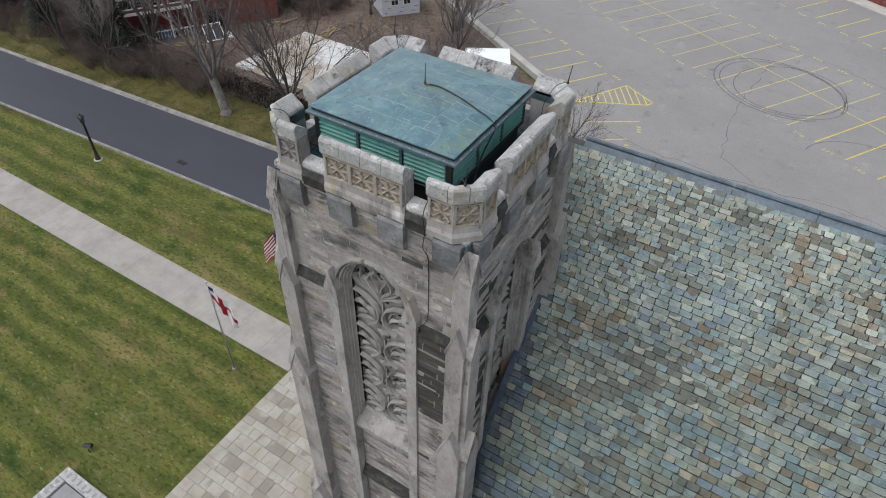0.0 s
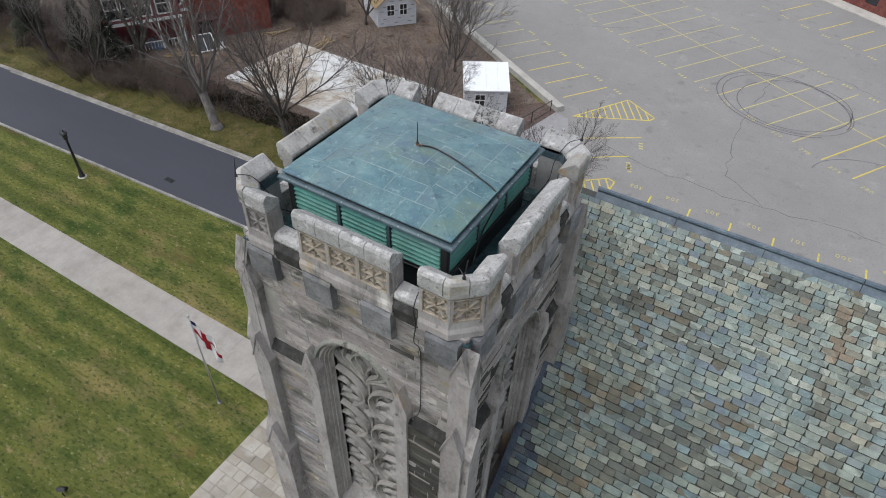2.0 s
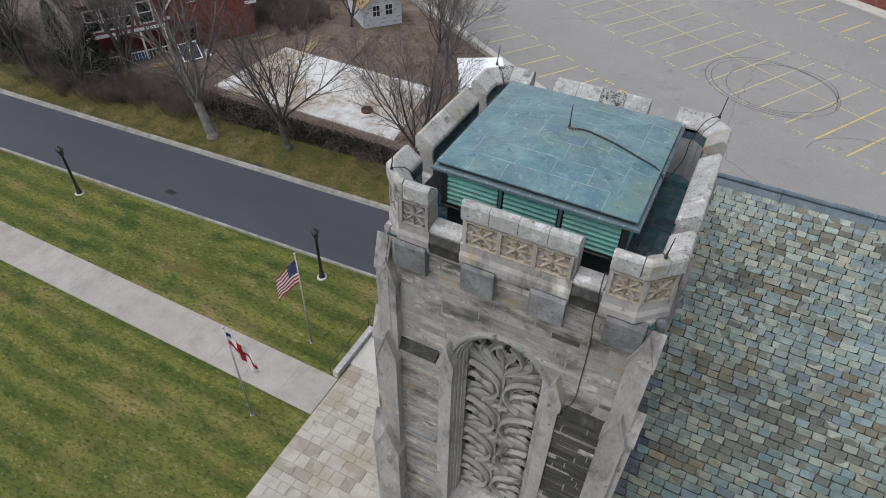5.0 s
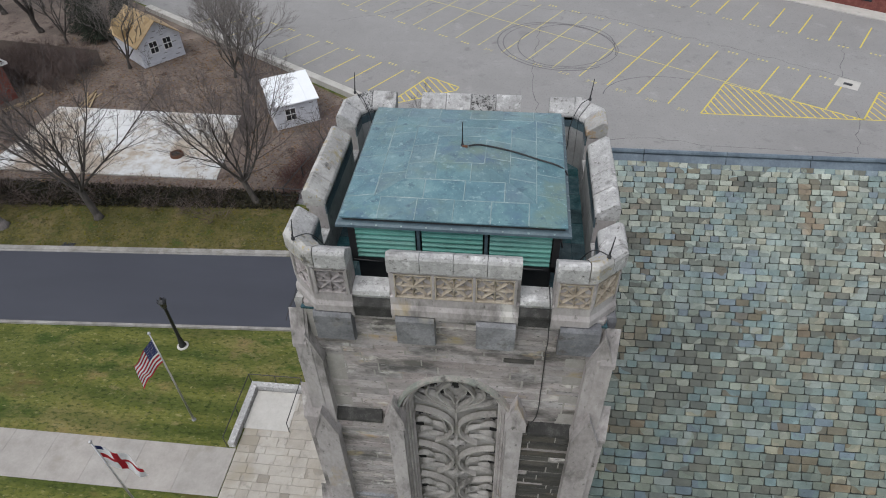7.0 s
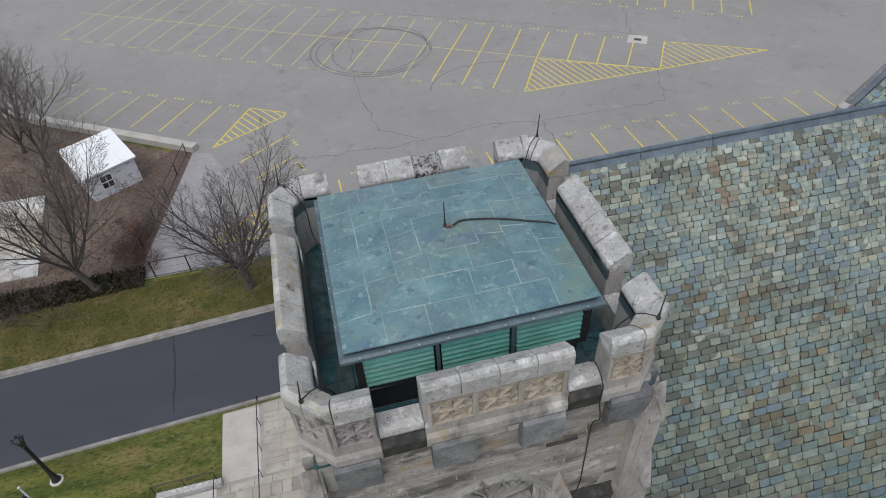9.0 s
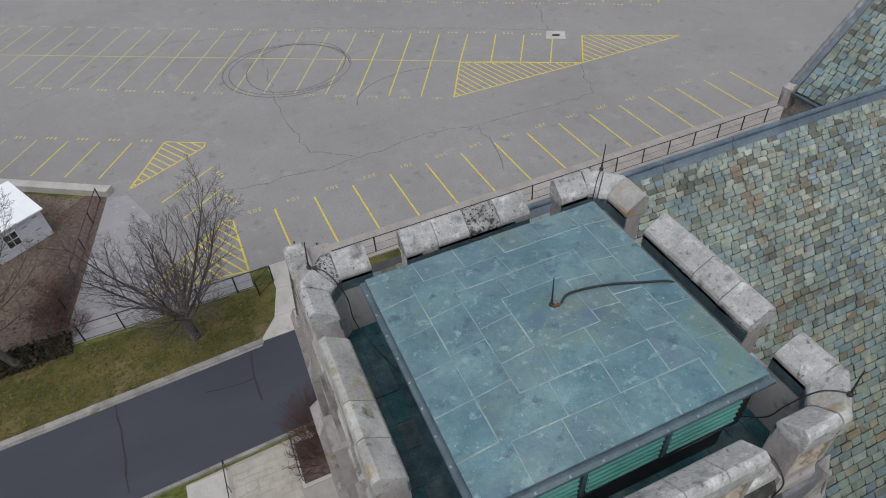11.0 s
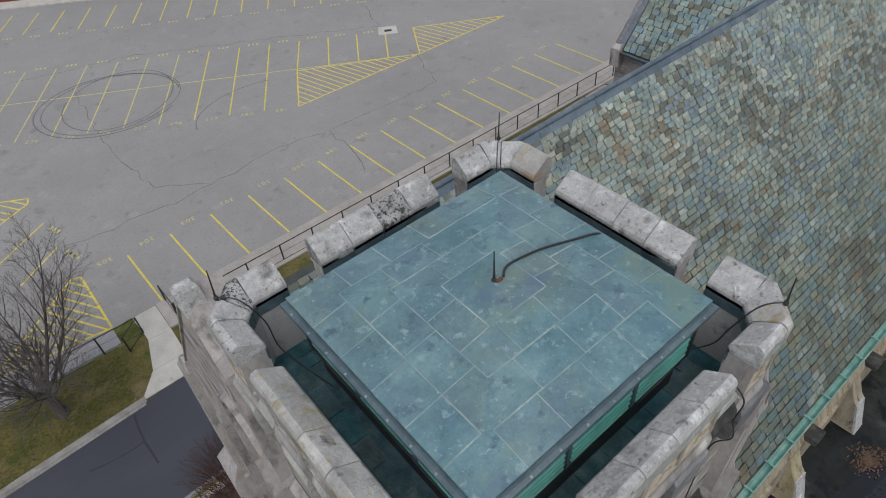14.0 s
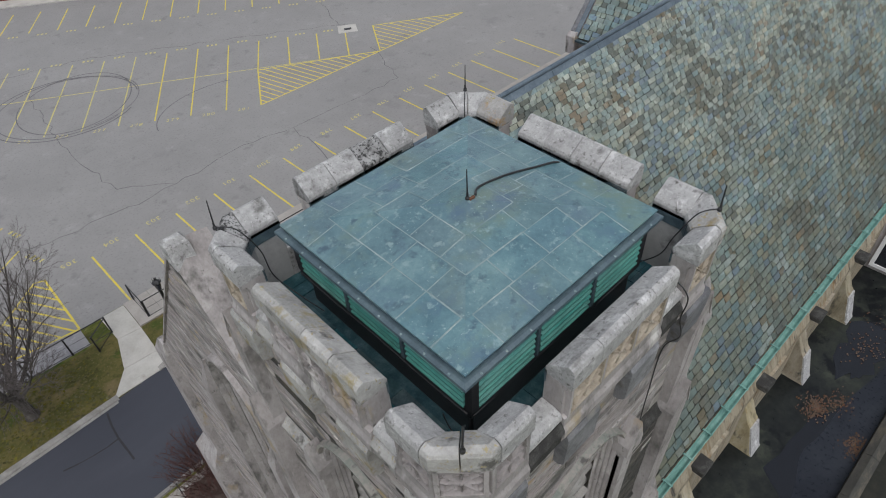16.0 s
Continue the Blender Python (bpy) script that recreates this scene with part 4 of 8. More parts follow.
M_FLAG_J = pick_mat("flagstone_rest", FLAG_TONES, 1.4, 0.8, stain=FLAG_STAINS, island=True, lean=0.5)
tagged(part("flagstones", rest, M_FLAG_J, terr), kind="stuff")
bm = bmesh.new()
box(bm, -12.36, -9.95, 8.62, 10.98, .05, .094)
part("landing_slab", bm, M_CONC, terr, "plain pale concrete landing slab")
# low wall and hand rail of the terrace
lw = thing("terrace_wall", "low pale stone edge wall of the terrace", "wall", (-12.6, 9, 0), kind="structure")
for i, (x0, x1, y0, y1) in enumerate([(-12.75, -12.4, 7.5 + 0.88 * k, 7.5 + 0.88 * (k + 1)) for k in range(4)] + [(-12.75 + 0.78 * k, -12.75 + 0.78 * (k + 1), 11.02, 11.35) for k in range(4)]):
    bm = bmesh.new()
    box(bm, x0 + .005, x1 - .005, y0 + .005, y1 - .005, 0, 0.42)
    part("wall_stone", bm, M_CAP, lw)


def rails(name, pts, h, label, scroll=False):
    t = thing(name, label, "handrail", (*pts[0], 0))
    bm = bmesh.new()
    tube(bm, [(x, y, h) for x, y in pts], 0.025)
    part("top_rail", bm, M_BLACK, t)
    for x, y in pts:
        bm = bmesh.new()
        tube(bm, [(x, y, 0.04), (x, y, h)], 0.02)
        part("post", bm, M_BLACK, t)
    if scroll:
        x, y = pts[-1]
        bm = bmesh.new()
        tube(bm, [(x, y + 0.16 * math.sin(a) * (1 - a / 9), h - 0.16 + 0.16 * math.cos(a) * (1 - a / 9)) for a in (0.45 * k for k in range(14))], 0.022)
        part("scroll", bm, M_BLACK, t)


rails("handrail", [(-12.85, 7.5), (-12.85, 9.3), (-12.85, 11.4)], 0.95, "black iron rail on the low terrace wall")
rails("handrail", [(-12.85, 11.42), (-11.4, 11.42), (-9.9, 11.42)], 0.95, "black iron rail on the low terrace wall")
rails("handrail", [(-9.85, 8.6), (-9.85, 11.3)], 0.95, "short black iron rail beside the side path")
rails("handrail", [(-7.7, 9.5), (-7.7, 11.0), (-7.7, 12.5), (-7.7, 14.0), (-7.7, 15.3)], 0.95, "black iron rail with a scrolled end beside the path", True)
rails("handrail", [(-4.35, 13.0), (-4.35, 14.2), (-4.35, 15.2)], 0.95, "black iron rail with a scrolled end beside the bed", True)
ep = thing("entrance_path", "tan and cream paving stones beside the church door", "path", (-6, 13, 0), kind="structure")
bm = bmesh.new()
slab(bm, [(-9.72, 10.95), (-2.3, 10.95), (-2.3, 15.72), (-9.72, 15.33)], 0, 0.04)
part("concrete_bed", bm, M_WALK, ep)
r = random.Random(37)
y = 11.1
while y < 15.0:
    d = r.choice((.34, .42, .5))
    x = -7.55
    while x < -4.6:
        w = min(r.uniform(.5, 1.2), -4.5 - x)
        if w > .12:
            piece("paving_stone", me_flag, Matrix.Translation((x + w / 2, y + d / 2, .035 + r.uniform(0, .004))) @ Matrix.Rotation(-math.pi / 2, 4, "X") @ Matrix.Diagonal((w - .008, .05, d - .008, 1)), ep)
        x += w
    y += d
for x0, x1, y0, y1 in ((-4.42, -4.3, 12.6, 15.2), (-4.3, -2.5, 12.6, 12.8), (-4.42, -2.5, 15.2, 15.4)):
    bm = bmesh.new()
    box(bm, x0, x1, y0, y1, 0, .14)
    part("bed_rim", bm, M_CONC, ep, "pale concrete rim of the planting bed")
bm = bmesh.new()
slab(bm, [(-4.3, 12.8), (-2.5, 12.8), (-2.5, 15.2), (-4.3, 15.2)], 0, 0.06)
tagged(part("planting_bed", bm, M_MULCH), "dark mulched planting bed by the church wall", "planting bed", kind="structure")

# ---------------------------------------------------------------- nave
RY, RZ, EY, EZ = 4.54, 20.78, -1.95, 12.66
NX0, NX1 = -1.96, 46.0
nave = thing("church_nave", "long stone church nave with a steep mixed-slate roof", "church", (20, 4.7, 0), kind="structure")
slope = Vector((0, RY - EY, RZ - EZ))
SL = slope.length
sdir = slope / SL
snrm = Vector((0, -sdir.z, sdir.y))
bm = bmesh.new()
K0 = (RZ - EZ) / (RY - EY)
for s, x0, x1, ya in ((1, 2.3, NX1, EY), (1, NX0, 2.298, 2.2), (-1, NX0, NX1, EY)):
    yb, zb = RY - s * (RY - ya), RZ - K0 * (RY - ya)
    pts = [(yb, zb), (RY, RZ), (RY, RZ - 0.35), (yb, zb - 0.3)]
    extrude(bm, [(x0, y, z - 0.03) for y, z in pts], (x1 - x0, 0, 0))
part("roof_deck", bm, M_DECK, nave)
bm = bmesh.new()
loft(bm, [[(x, -2.42, 9.2), (x, -2.34, 11.7), (x, -2.06, 12.3), (x, -1.5, 12.3), (x, -1.5, 0), (x, -2.42, 0)] for x in (2.3, NX1)])
part("south_wall", bm, M_LIMEWASH, nave, "brown-stained stone wall under the eaves")
bm = bmesh.new()
box(bm, NX0, NX1, 10.6, 11.2, 0, 13.0)
part("north_wall", bm, M_STONE_J, nave)
bm = bmesh.new()
box(bm, NX1 - 0.6, NX1, -1.0, 10.6, 0, 12.5)
part("east_wall", bm, M_STONE_J, nave)
# ridge: a lead roll on two lead aprons, in lengths
for i in range(24):
    x0 = 2.0 + i * 1.85
    bm = bmesh.new()
    for s in (1, -1):
        a = Vector((0, RY, RZ + 0.075))
        d = Vector((0, -s * (RY - EY), EZ - RZ)).normalized()
        nn = Vector((0, -s * sdir.z, sdir.y))
        p = [a, a + d * 0.34, a + d * 0.34 + nn * -0.02, a + nn * -0.02]
        extrude(bm, [(x0 + 0.006, q.y, q.z) for q in p], (1.838, 0, 0))
    tube(bm, [(x0 + 0.006, RY, RZ + 0.09), (x0 + 1.844, RY, RZ + 0.09)], 0.06, n=8)
    part("ridge_flashing", bm, M_LEAD, nave, "dull blue-grey lead ridge flashing")
# step flashing beside the tower
bm = bmesh.new()
a, b = Vector((2.28, EY, EZ + 0.05)), Vector((2.28, 2.2, EZ + (2.2 - EY) * (RZ - EZ) / (RY - EY) + 0.05))
extrude(bm, [tuple(a), tuple(b), (2.46, b.y, b.z), (2.46, a.y, a.z)], tuple(snrm * 0.02))
part("valley_flashing", bm, M_VALLEY, nave, "dark lead flashing where the roof meets the tower")

# slates
def slate_mesh(name, seed):
    r = random.Random(seed)
    bm = bmesh.new()
    e = lambda k: r.uniform(-k, k)
    low = [(-.5 + abs(e(.06)), -.02, -.44 + e(.06)), (-.34, -.02, -.5 + e(.03)), (0, -.02, -.5 + e(.05)), (.34, -.02, -.5 + e(.03)), (.5 - abs(e(.06)), -.02, -.44 + e(.06)), (.5, -.02, .44), (-.5, -.02, .44)]
    top = [(x * .985, .5, z) for x, _, z in low]
    loft(bm, [low, top])
    bmesh.ops.recalc_face_normals(bm, faces=bm.faces)
    me = bpy.data.meshes.new(name)
    bm.to_mesh(me)
    bm.free()
    me.materials.append(M_SLATE)
    return me


slate_kinds = [slate_mesh("slate", k) for k in range(5)]
dark_kinds = []
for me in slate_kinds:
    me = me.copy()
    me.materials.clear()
    me.materials.append(M_SLATE_DARK)
    dark_kinds.append(me)
basis = Matrix(((1, 0, 0, 0), (0, snrm.y, sdir.y, 0), (0, snrm.z, sdir.z, 0), (0, 0, 0, 1)))
r = random.Random(11)
rest_v, rest_f, rest_m = [], [], []


def courses(length):
    """Graduated courses: large slates at the eaves, small ones at the ridge. Gives (start, exposure)."""
    out, s = [], 0.02
    while s < length - 0.16:
        e = 0.228 - 0.112 * s / length
        out.append((s, e))
        s += e
    return out


count = 0
for s, e in courses(SL):
    yy = EY + sdir.y * (s + e / 2)
    x = (2.46 if yy < 2.2 else NX0 + 0.25) - r.uniform(0, 0.25)
    lo = 2.44 if yy < 2.2 else NX0 + 0.2
    while x < NX1 - 0.2:
        w = r.choice((0.8, 0.92, 1.04, 1.04, 1.16, 1.34)) * r.uniform(0.93, 1.07) * (0.10 + 1.15 * e)
        x0, x1 = max(x, lo), x + w
        x += w
        if x1 - x0 < 0.08:
            continue
        sl = s + r.uniform(-0.05, 0.05) * e
        c = Vector(((x0 + x1) / 2, EY, EZ)) + sdir * (sl + e / 2) + snrm * (0.035 + r.uniform(0, 0.012))
        rot = Matrix.Rotation(r.uniform(-0.016, 0.016), 4, "Y") @ Matrix.Rotation(-0.068 + r.uniform(-0.022, 0.022), 4, "X")
        m = Matrix.Translation(c) @ basis @ rot @ Matrix.Diagonal((x1 - x0 - 0.006, 0.034, e * 1.0, 1))
        # picks the blue-black slates, in a ragged strip along the tower
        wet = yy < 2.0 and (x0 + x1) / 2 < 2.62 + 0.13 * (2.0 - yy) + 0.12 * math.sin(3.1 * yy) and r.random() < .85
        if count < 300 and x1 < 5.2 and -0.2 < yy < 4.2:
            piece("slate", (dark_kinds if wet else slate_kinds)[count % 5], m, nave)
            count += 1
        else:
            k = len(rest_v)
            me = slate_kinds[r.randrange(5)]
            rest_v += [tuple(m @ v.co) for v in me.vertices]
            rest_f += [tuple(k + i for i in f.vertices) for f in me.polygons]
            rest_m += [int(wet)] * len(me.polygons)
me = bpy.data.meshes.new("slates")
me.from_pydata(rest_v, [], rest_f)
me.polygons.foreach_set("material_index", rest_m)
tagged(part_mesh("slate_field", me, [M_SLATE_J, M_SLATE_DARK_J], nave, "overlapping green, grey and tan slates"), kind="stuff")

# eaves gutter, brackets and buttresses above the flat aisle roof
for i in range(14):
    x0 = 2.4 + i * 3.0
    bm = bmesh.new()
    prof = [(-2.02, EZ - 0.02), (-2.06, EZ - 0.12), (-2.14, EZ - 0.15), (-2.22, EZ - 0.11), (-2.25, EZ + 0.02), (-2.22, EZ + 0.02), (-2.2, EZ - 0.08), (-2.14, EZ - 0.115), (-2.07, EZ - 0.09), (-2.04, EZ - 0.02)]
    loft(bm, [[(x, y, z) for y, z in prof] for x in (x0, x0 + 3.0)])
    g = part("gutter", bm, M_GUTTER, nave, "verdigris copper eaves gutter")
    for k in range(3):
        bm = bmesh.new()
        xx = x0 + 0.5 + k
        box(bm, xx - 0.025, xx + 0.025, -2.27, -1.98, EZ + 0.02, EZ + 0.045)
        part("gutter_strap", bm, M_GUTTER, g)
FR = 9.4
for i in range(11):
    x0 = 5.89 + i * 3.72
    bm = bmesh.new()
    loft(bm, [[(x0 - q, -1.9, z), (x0 + q, -1.9, z), (x0 + q, y, z), (x0 - q, y, z)] for z, y, q in ((FR - .3, -3.12, .31), (FR, -3.12, .31), (FR + .08, -3.06, .29), (FR + 1.2, -2.74, .27), (FR + 1.3, -2.66, .27), (FR + 2.15, -2.26, .25))])
    bmesh.ops.bevel(bm, geom=[e for e in bm.edges if e.calc_length() > .3], offset=.02, segments=1, affect="EDGES")
    bt = part("buttress", bm, M_LIMEWASH, nave, "raking stone buttress with ochre-streaked sides")
    bm = bmesh.new()
    loft(bm, [[(x0 - q, y + .05, z), (x0 + q, y + .05, z), (x0 + q, y - .035, z), (x0 - q, y - .035, z)] for z, y, q in ((FR + .01, -3.12, .30), (FR + .09, -3.08, .28), (FR + 1.19, -2.75, .26))])
    part("weathered_face", bm, M_CAP, bt, "grey weathered stone face")
    bm = bmesh.new()
    box(bm, x0 + .3, x0 + .85, -2.62, -2.2, 11.72, 11.95)
    bmesh.ops.bevel(bm, geom=bm.edges[:], offset=.03, segments=1, affect="EDGES")
    part("wall_stub", bm, M_LEDGE, nave, "dark projecting stone stub under the eaves")
    bm = bmesh.new()
    box(bm, x0 + .9, x0 + 2.2, -2.44, -2.3, 11.45, 11.6)
    part("string_course", bm, M_LIMEWASH, nave)
aisle = thing("aisle_roof", "wet dark flat roof with puddles behind a stone parapet", "flat roof", (20, -4.5, 0), kind="structure")
bm = bmesh.new()
box(bm, 2.6, NX1, -5.75, -1.92, 0, FR)
part("roof_slab", bm, M_FLATROOF, aisle)
for i in range(24):
    bm = bmesh.new()
    x0 = 2.6 + i * 1.8
    sweep_plan(bm, [(x0 + .005, -5.75), (x0 + 1.79, -5.75)], [(-.22, FR - .3), (-.22, FR + .35), (0, FR + .45), (.24, FR + .35), (.24, FR - .3)])
    part("parapet_coping", bm, M_STONE_DARK_J, aisle)
bm = bmesh.new()
r = random.Random(5)
for k in range(760):
    cx, cy, sp = r.choice(((12.5, -3.85, .2), (12.5, -3.9, .24), (12.4, -3.75, .3), (11.95, -5.3, .2), (11.9, -5.25, .28), (13.2, -4.3, .3), (15.9, -4.1, .45), (17.5, -4.6, .8)))
    x, y = r.gauss(cx, sp), min(-3.2, max(-5.44, r.gauss(cy, sp * .7)))
    a, q = r.uniform(0, 6.28), r.uniform(0.025, 0.06)
    sheet(bm, [(x + q * math.cos(a + b), y + q * 0.6 * math.sin(a + b)) for b in (0, 1.5, 3.1, 4.7)], FR + 0.016 + r.uniform(0, 0.02))
tagged(part("fallen_leaves", bm, M_LEAF), "scattered rust-brown leaves on the wet flat roof", "leaves", kind="stuff")

# newer sheet along the parapet, lapped over the old felt with an uneven edge
bm = bmesh.new()
line = soft_line([(2.7, -4.5), (6.2, -4.75), (8.8, -4.62), (10.5, -4.2), (11.6, -4.35), (13.4, -4.45), (16.0, -4.85), (19.0, -4.6), (20.3, -4.7)])
va = [[bm.verts.new((p[0], y, z)) for p in line for y, z in ((p[1], FR + h),)] for h in (.001, .008)]
vb = [[bm.verts.new((p[0], -5.52, FR + h)) for p in line] for h in (.001, .008)]
for i in range(len(line) - 1):
    bm.faces.new((va[1][i], va[1][i + 1], vb[1][i + 1], vb[1][i]))
    bm.faces.new((va[0][i], va[0][i + 1], va[1][i + 1], va[1][i]))
part("membrane_sheet", bm, M_MEMBRANE_DARK, aisle, "newer blue-black roof sheet lapped over the felt")
bm = bmesh.new()
ring = [(15.7 + (1.35 + .3 * math.sin(3 * a) + .18 * math.sin(7 * a + 1)) * math.cos(a), -4.0 + (.62 + .12 * math.sin(4 * a) + .06 * math.sin(9 * a)) * math.sin(a)) for a in (k * math.pi / 24 for k in range(48))]
slab(bm, ring, FR + .002, FR + .012)
tagged(part("standing_water", bm, M_PUDDLE), "black standing water with an uneven edge on the flat roof", "puddle", kind="structure")

sb = thing("roof_annex", "small stone annex with a white framed window on the flat roof", "annex", (21.5, -3.8, FR), kind="structure")
bm = bmesh.new()
box(bm, 20.4, 23.0, -5.2, -1.95, FR, FR + 2.6)
part("wall", bm, M_DRESS, sb)
bm = bmesh.new()
box(bm, 20.34, 20.38, -4.9, -2.7, FR + .35, FR + 2.1)
wp = part("window", bm, M_GLASS, sb, "dark glass in a white frame")
for ya, yb, za, zb in ((-5.05, -4.9, .2, 2.25), (-2.7, -2.55, .2, 2.25), (-4.9, -2.7, .2, .35), (-4.9, -2.7, 2.1, 2.25), (-3.85, -3.75, .35, 2.1)):
    bm = bmesh.new()
    box(bm, 20.3, 20.4, ya, yb, FR + za, FR + zb)
    part("window_frame", bm, M_WHITE, wp)

# west gable: wall, coping stones and corner buttress
gab = thing("west_gable", "stone gable wall of the nave with a raised coping", "gable", (-2.0, 4.7, 0), kind="structure")
K = (RZ - EZ) / (RY - EY)
GA, GE = RZ + 0.75, 11.4
GW, GS, GR, GSILL = 0.95, 17.2, 1.1, 9.0


def gable_top(y):
    return GA - K * abs(y - RY)


def gable_arch(y, hw=GW, rise=GR):
    k = min(1.0, abs(y - RY) / hw)
    return GS + rise * (1 - k ** 2.1) ** 0.6


bm = bmesh.new()
for ya, yb in ((2.0, RY - GW), (RY + GW, GE)):
    extrude(bm, [(-2.17, ya, 0), (-2.17, yb, 0), (-2.17, yb, gable_top(yb)), (-2.17, ya, gable_top(ya))], (0.21, 0, 0))
for i in range(20):
    ya, yb = RY - GW + 2 * GW * i / 20, RY - GW + 2 * GW * (i + 1) / 20
    extrude(bm, [(-2.17, ya, gable_arch(ya)), (-2.17, yb, gable_arch(yb)), (-2.17, yb, gable_top(yb)), (-2.17, ya, gable_top(ya))], (0.21, 0, 0))
box(bm, -2.17, -1.96, RY - GW, RY + GW, 0, GSILL)
gwall = part("gable_wall", bm, M_MORTAR, gab, "coursed weathered limestone wall")
r = random.Random(17)
rv, rf = [], []
z = 0.2
while z < GA - 0.3:
    h = r.choice((0.12, 0.15, 0.18, 0.22))
    rows = [(2.15, GE)]
    if GSILL < z + h and z < GS + GR:
        k = GW if z < GS else GW * max(0.02, 1 - ((z - GS) / GR) ** (1 / 0.6)) ** (1 / 2.1)
        rows = [(2.15, RY - k - .02), (RY + k + .02, GE)]
    for a, b in rows:
        lim = (GA - z - h) / K
        a, b = max(a, RY - lim), min(b, RY + lim)
        y = a
        while y < b - 0.02:
            w = r.uniform(0.3, 0.95)
            if b - y - w < 0.25:
                w = b - y
            x = -2.2 - r.uniform(0, 0.012)
            q = len(rv)
            rv += [(x + .06, y + .006, z + .006), (x + .06, y + w - .006, z + .006), (x + .06, y + w - .006, z + h - .006), (x + .06, y + .006, z + h - .006),
                   (x, y + .014, z + .014), (x, y + w - .014, z + .014), (x, y + w - .014, z + h - .014), (x, y + .014, z + h - .014)]
            rf += [tuple(q + i for i in f) for f in ((4, 7, 6, 5), (0, 4, 5, 1), (1, 5, 6, 2), (2, 6, 7, 3), (3, 7, 4, 0))]
            y += w
    z += h
me = bpy.data.meshes.new("stonework")
me.from_pydata(rv, [], rf)
tagged(part_mesh("stonework", me, M_STONE_J, gwall), kind="stuff")
bm = bmesh.new()
box(bm, -2.0, -1.97, RY - GW, RY + GW, GSILL, GS + GR)
gwin = part("west_window", bm, M_GLASS, gab, "tall arched west window with moulded jambs")
for hw, x, w, d in ((GW + .1, -2.2, .16, .12), (GW - .03, -2.12, .1, .08), (GW - .13, -2.06, .09, .05), (GW - .22, -2.02, .08, .04)):
    pts = [(x, RY - hw, GSILL)] + [(x, RY + hw * math.cos(math.pi * (1 - i / 20)), GS + (GR * hw / GW) * max(0, 1 - abs(math.cos(math.pi * i / 20)) ** 2.1) ** 0.6) for i in range(21)] + [(x, RY + hw, GSILL)]
    bm = bmesh.new()
    rail_section(bm, pts, (-1, 0, 0), w, d)
    part("jamb_moulding", bm, M_DRESS, gwin)
for y in (RY - .3, RY + .3):
    bm = bmesh.new()
    box(bm, -2.1, -2.0, y - .05, y + .05, GSILL, GS + .6)
    part("mullion", bm, M_DRESS, gwin)
for s in (-1, 1):
    bm = bmesh.new()
    y = RY + s * (GW + .42)
    loft(bm, [[(-2.5, y - .17, 0), (-2.15, y - .17, 0), (-2.15, y + .17, 0), (-2.5, y + .17, 0)], [(-2.5, y - .17, 16.6), (-2.15, y - .17, 16.6), (-2.15, y + .17, 16.6), (-2.5, y + .17, 16.6)],
              [(-2.3, y - .02, 17.4), (-2.15, y - .02, 17.4), (-2.15, y + .02, 17.4), (-2.3, y + .02, 17.4)]])
    part("pilaster", bm, M_DRESS, gab, "slim pilaster with a pointed head")
for s, ylim in ((1, GE + 0.25), (-1, 2.25)):
    n = 9 if s > 0 else 3
    for i in range(n):
        ya, yb = RY + (ylim - RY) * i / n, RY + (ylim - RY) * (i + 1) / n
        za, zb = GA - K * abs(ya - RY), GA - K * abs(yb - RY)
        yb -= 0.008 * s
        bm = bmesh.new()
        inner = -1.9 if s > 0 else -1.5
        loft(bm, [[(-2.25, y, z), (-2.25, y, z + .07), (-2.07, y, z + .15), (inner, y, z + .07), (inner, y, z)] for y, z in ((ya, za), (yb, zb))])
        part("coping_stone", bm, M_DRESS, gab)
bm = bmesh.new()
loft(bm, [[(-2.27, RY - .26, GA - .25), (-1.88, RY - .26, GA - .25), (-1.88, RY + .26, GA - .25), (-2.27, RY + .26, GA - .25)],
          [(-2.26, RY - .13, GA + .12), (-1.89, RY - .13, GA + .12), (-1.89, RY + .13, GA + .12), (-2.26, RY + .13, GA + .12)],
          [(-2.2, RY - .05, GA + .22), (-1.95, RY - .05, GA + .22), (-1.95, RY + .05, GA + .22), (-2.2, RY + .05, GA + .22)]])
part("apex_stone", bm, M_CAP, gab, "rounded weathered apex stone")
zc = GA - K * (GE - RY)
bm = bmesh.new()
loft(bm, [[(-3.0, GE - .3, 0), (-1.8, GE - .3, 0), (-1.8, GE + 1.6, 0), (-3.0, GE + 1.6, 0)], [(-2.9, GE - .3, 6), (-1.8, GE - .3, 6), (-1.8, GE + 1.3, 6), (-2.9, GE + 1.3, 6)],
          [(-2.5, GE - .3, 7), (-1.8, GE - .3, 7), (-1.8, GE + .8, 7), (-2.5, GE + .8, 7)], [(-2.45, GE - .3, zc - .5), (-1.8, GE - .3, zc - .5), (-1.8, GE + .6, zc - .5), (-2.45, GE + .6, zc - .5)],
          [(-2.3, GE - .3, zc + .3), (-1.8, GE - .3, zc + .3), (-1.8, GE + .1, zc + .3), (-2.3, GE + .1, zc + .3)]])
part("corner_buttress", bm, M_DRESS, gab, "tall stepped corner buttress")

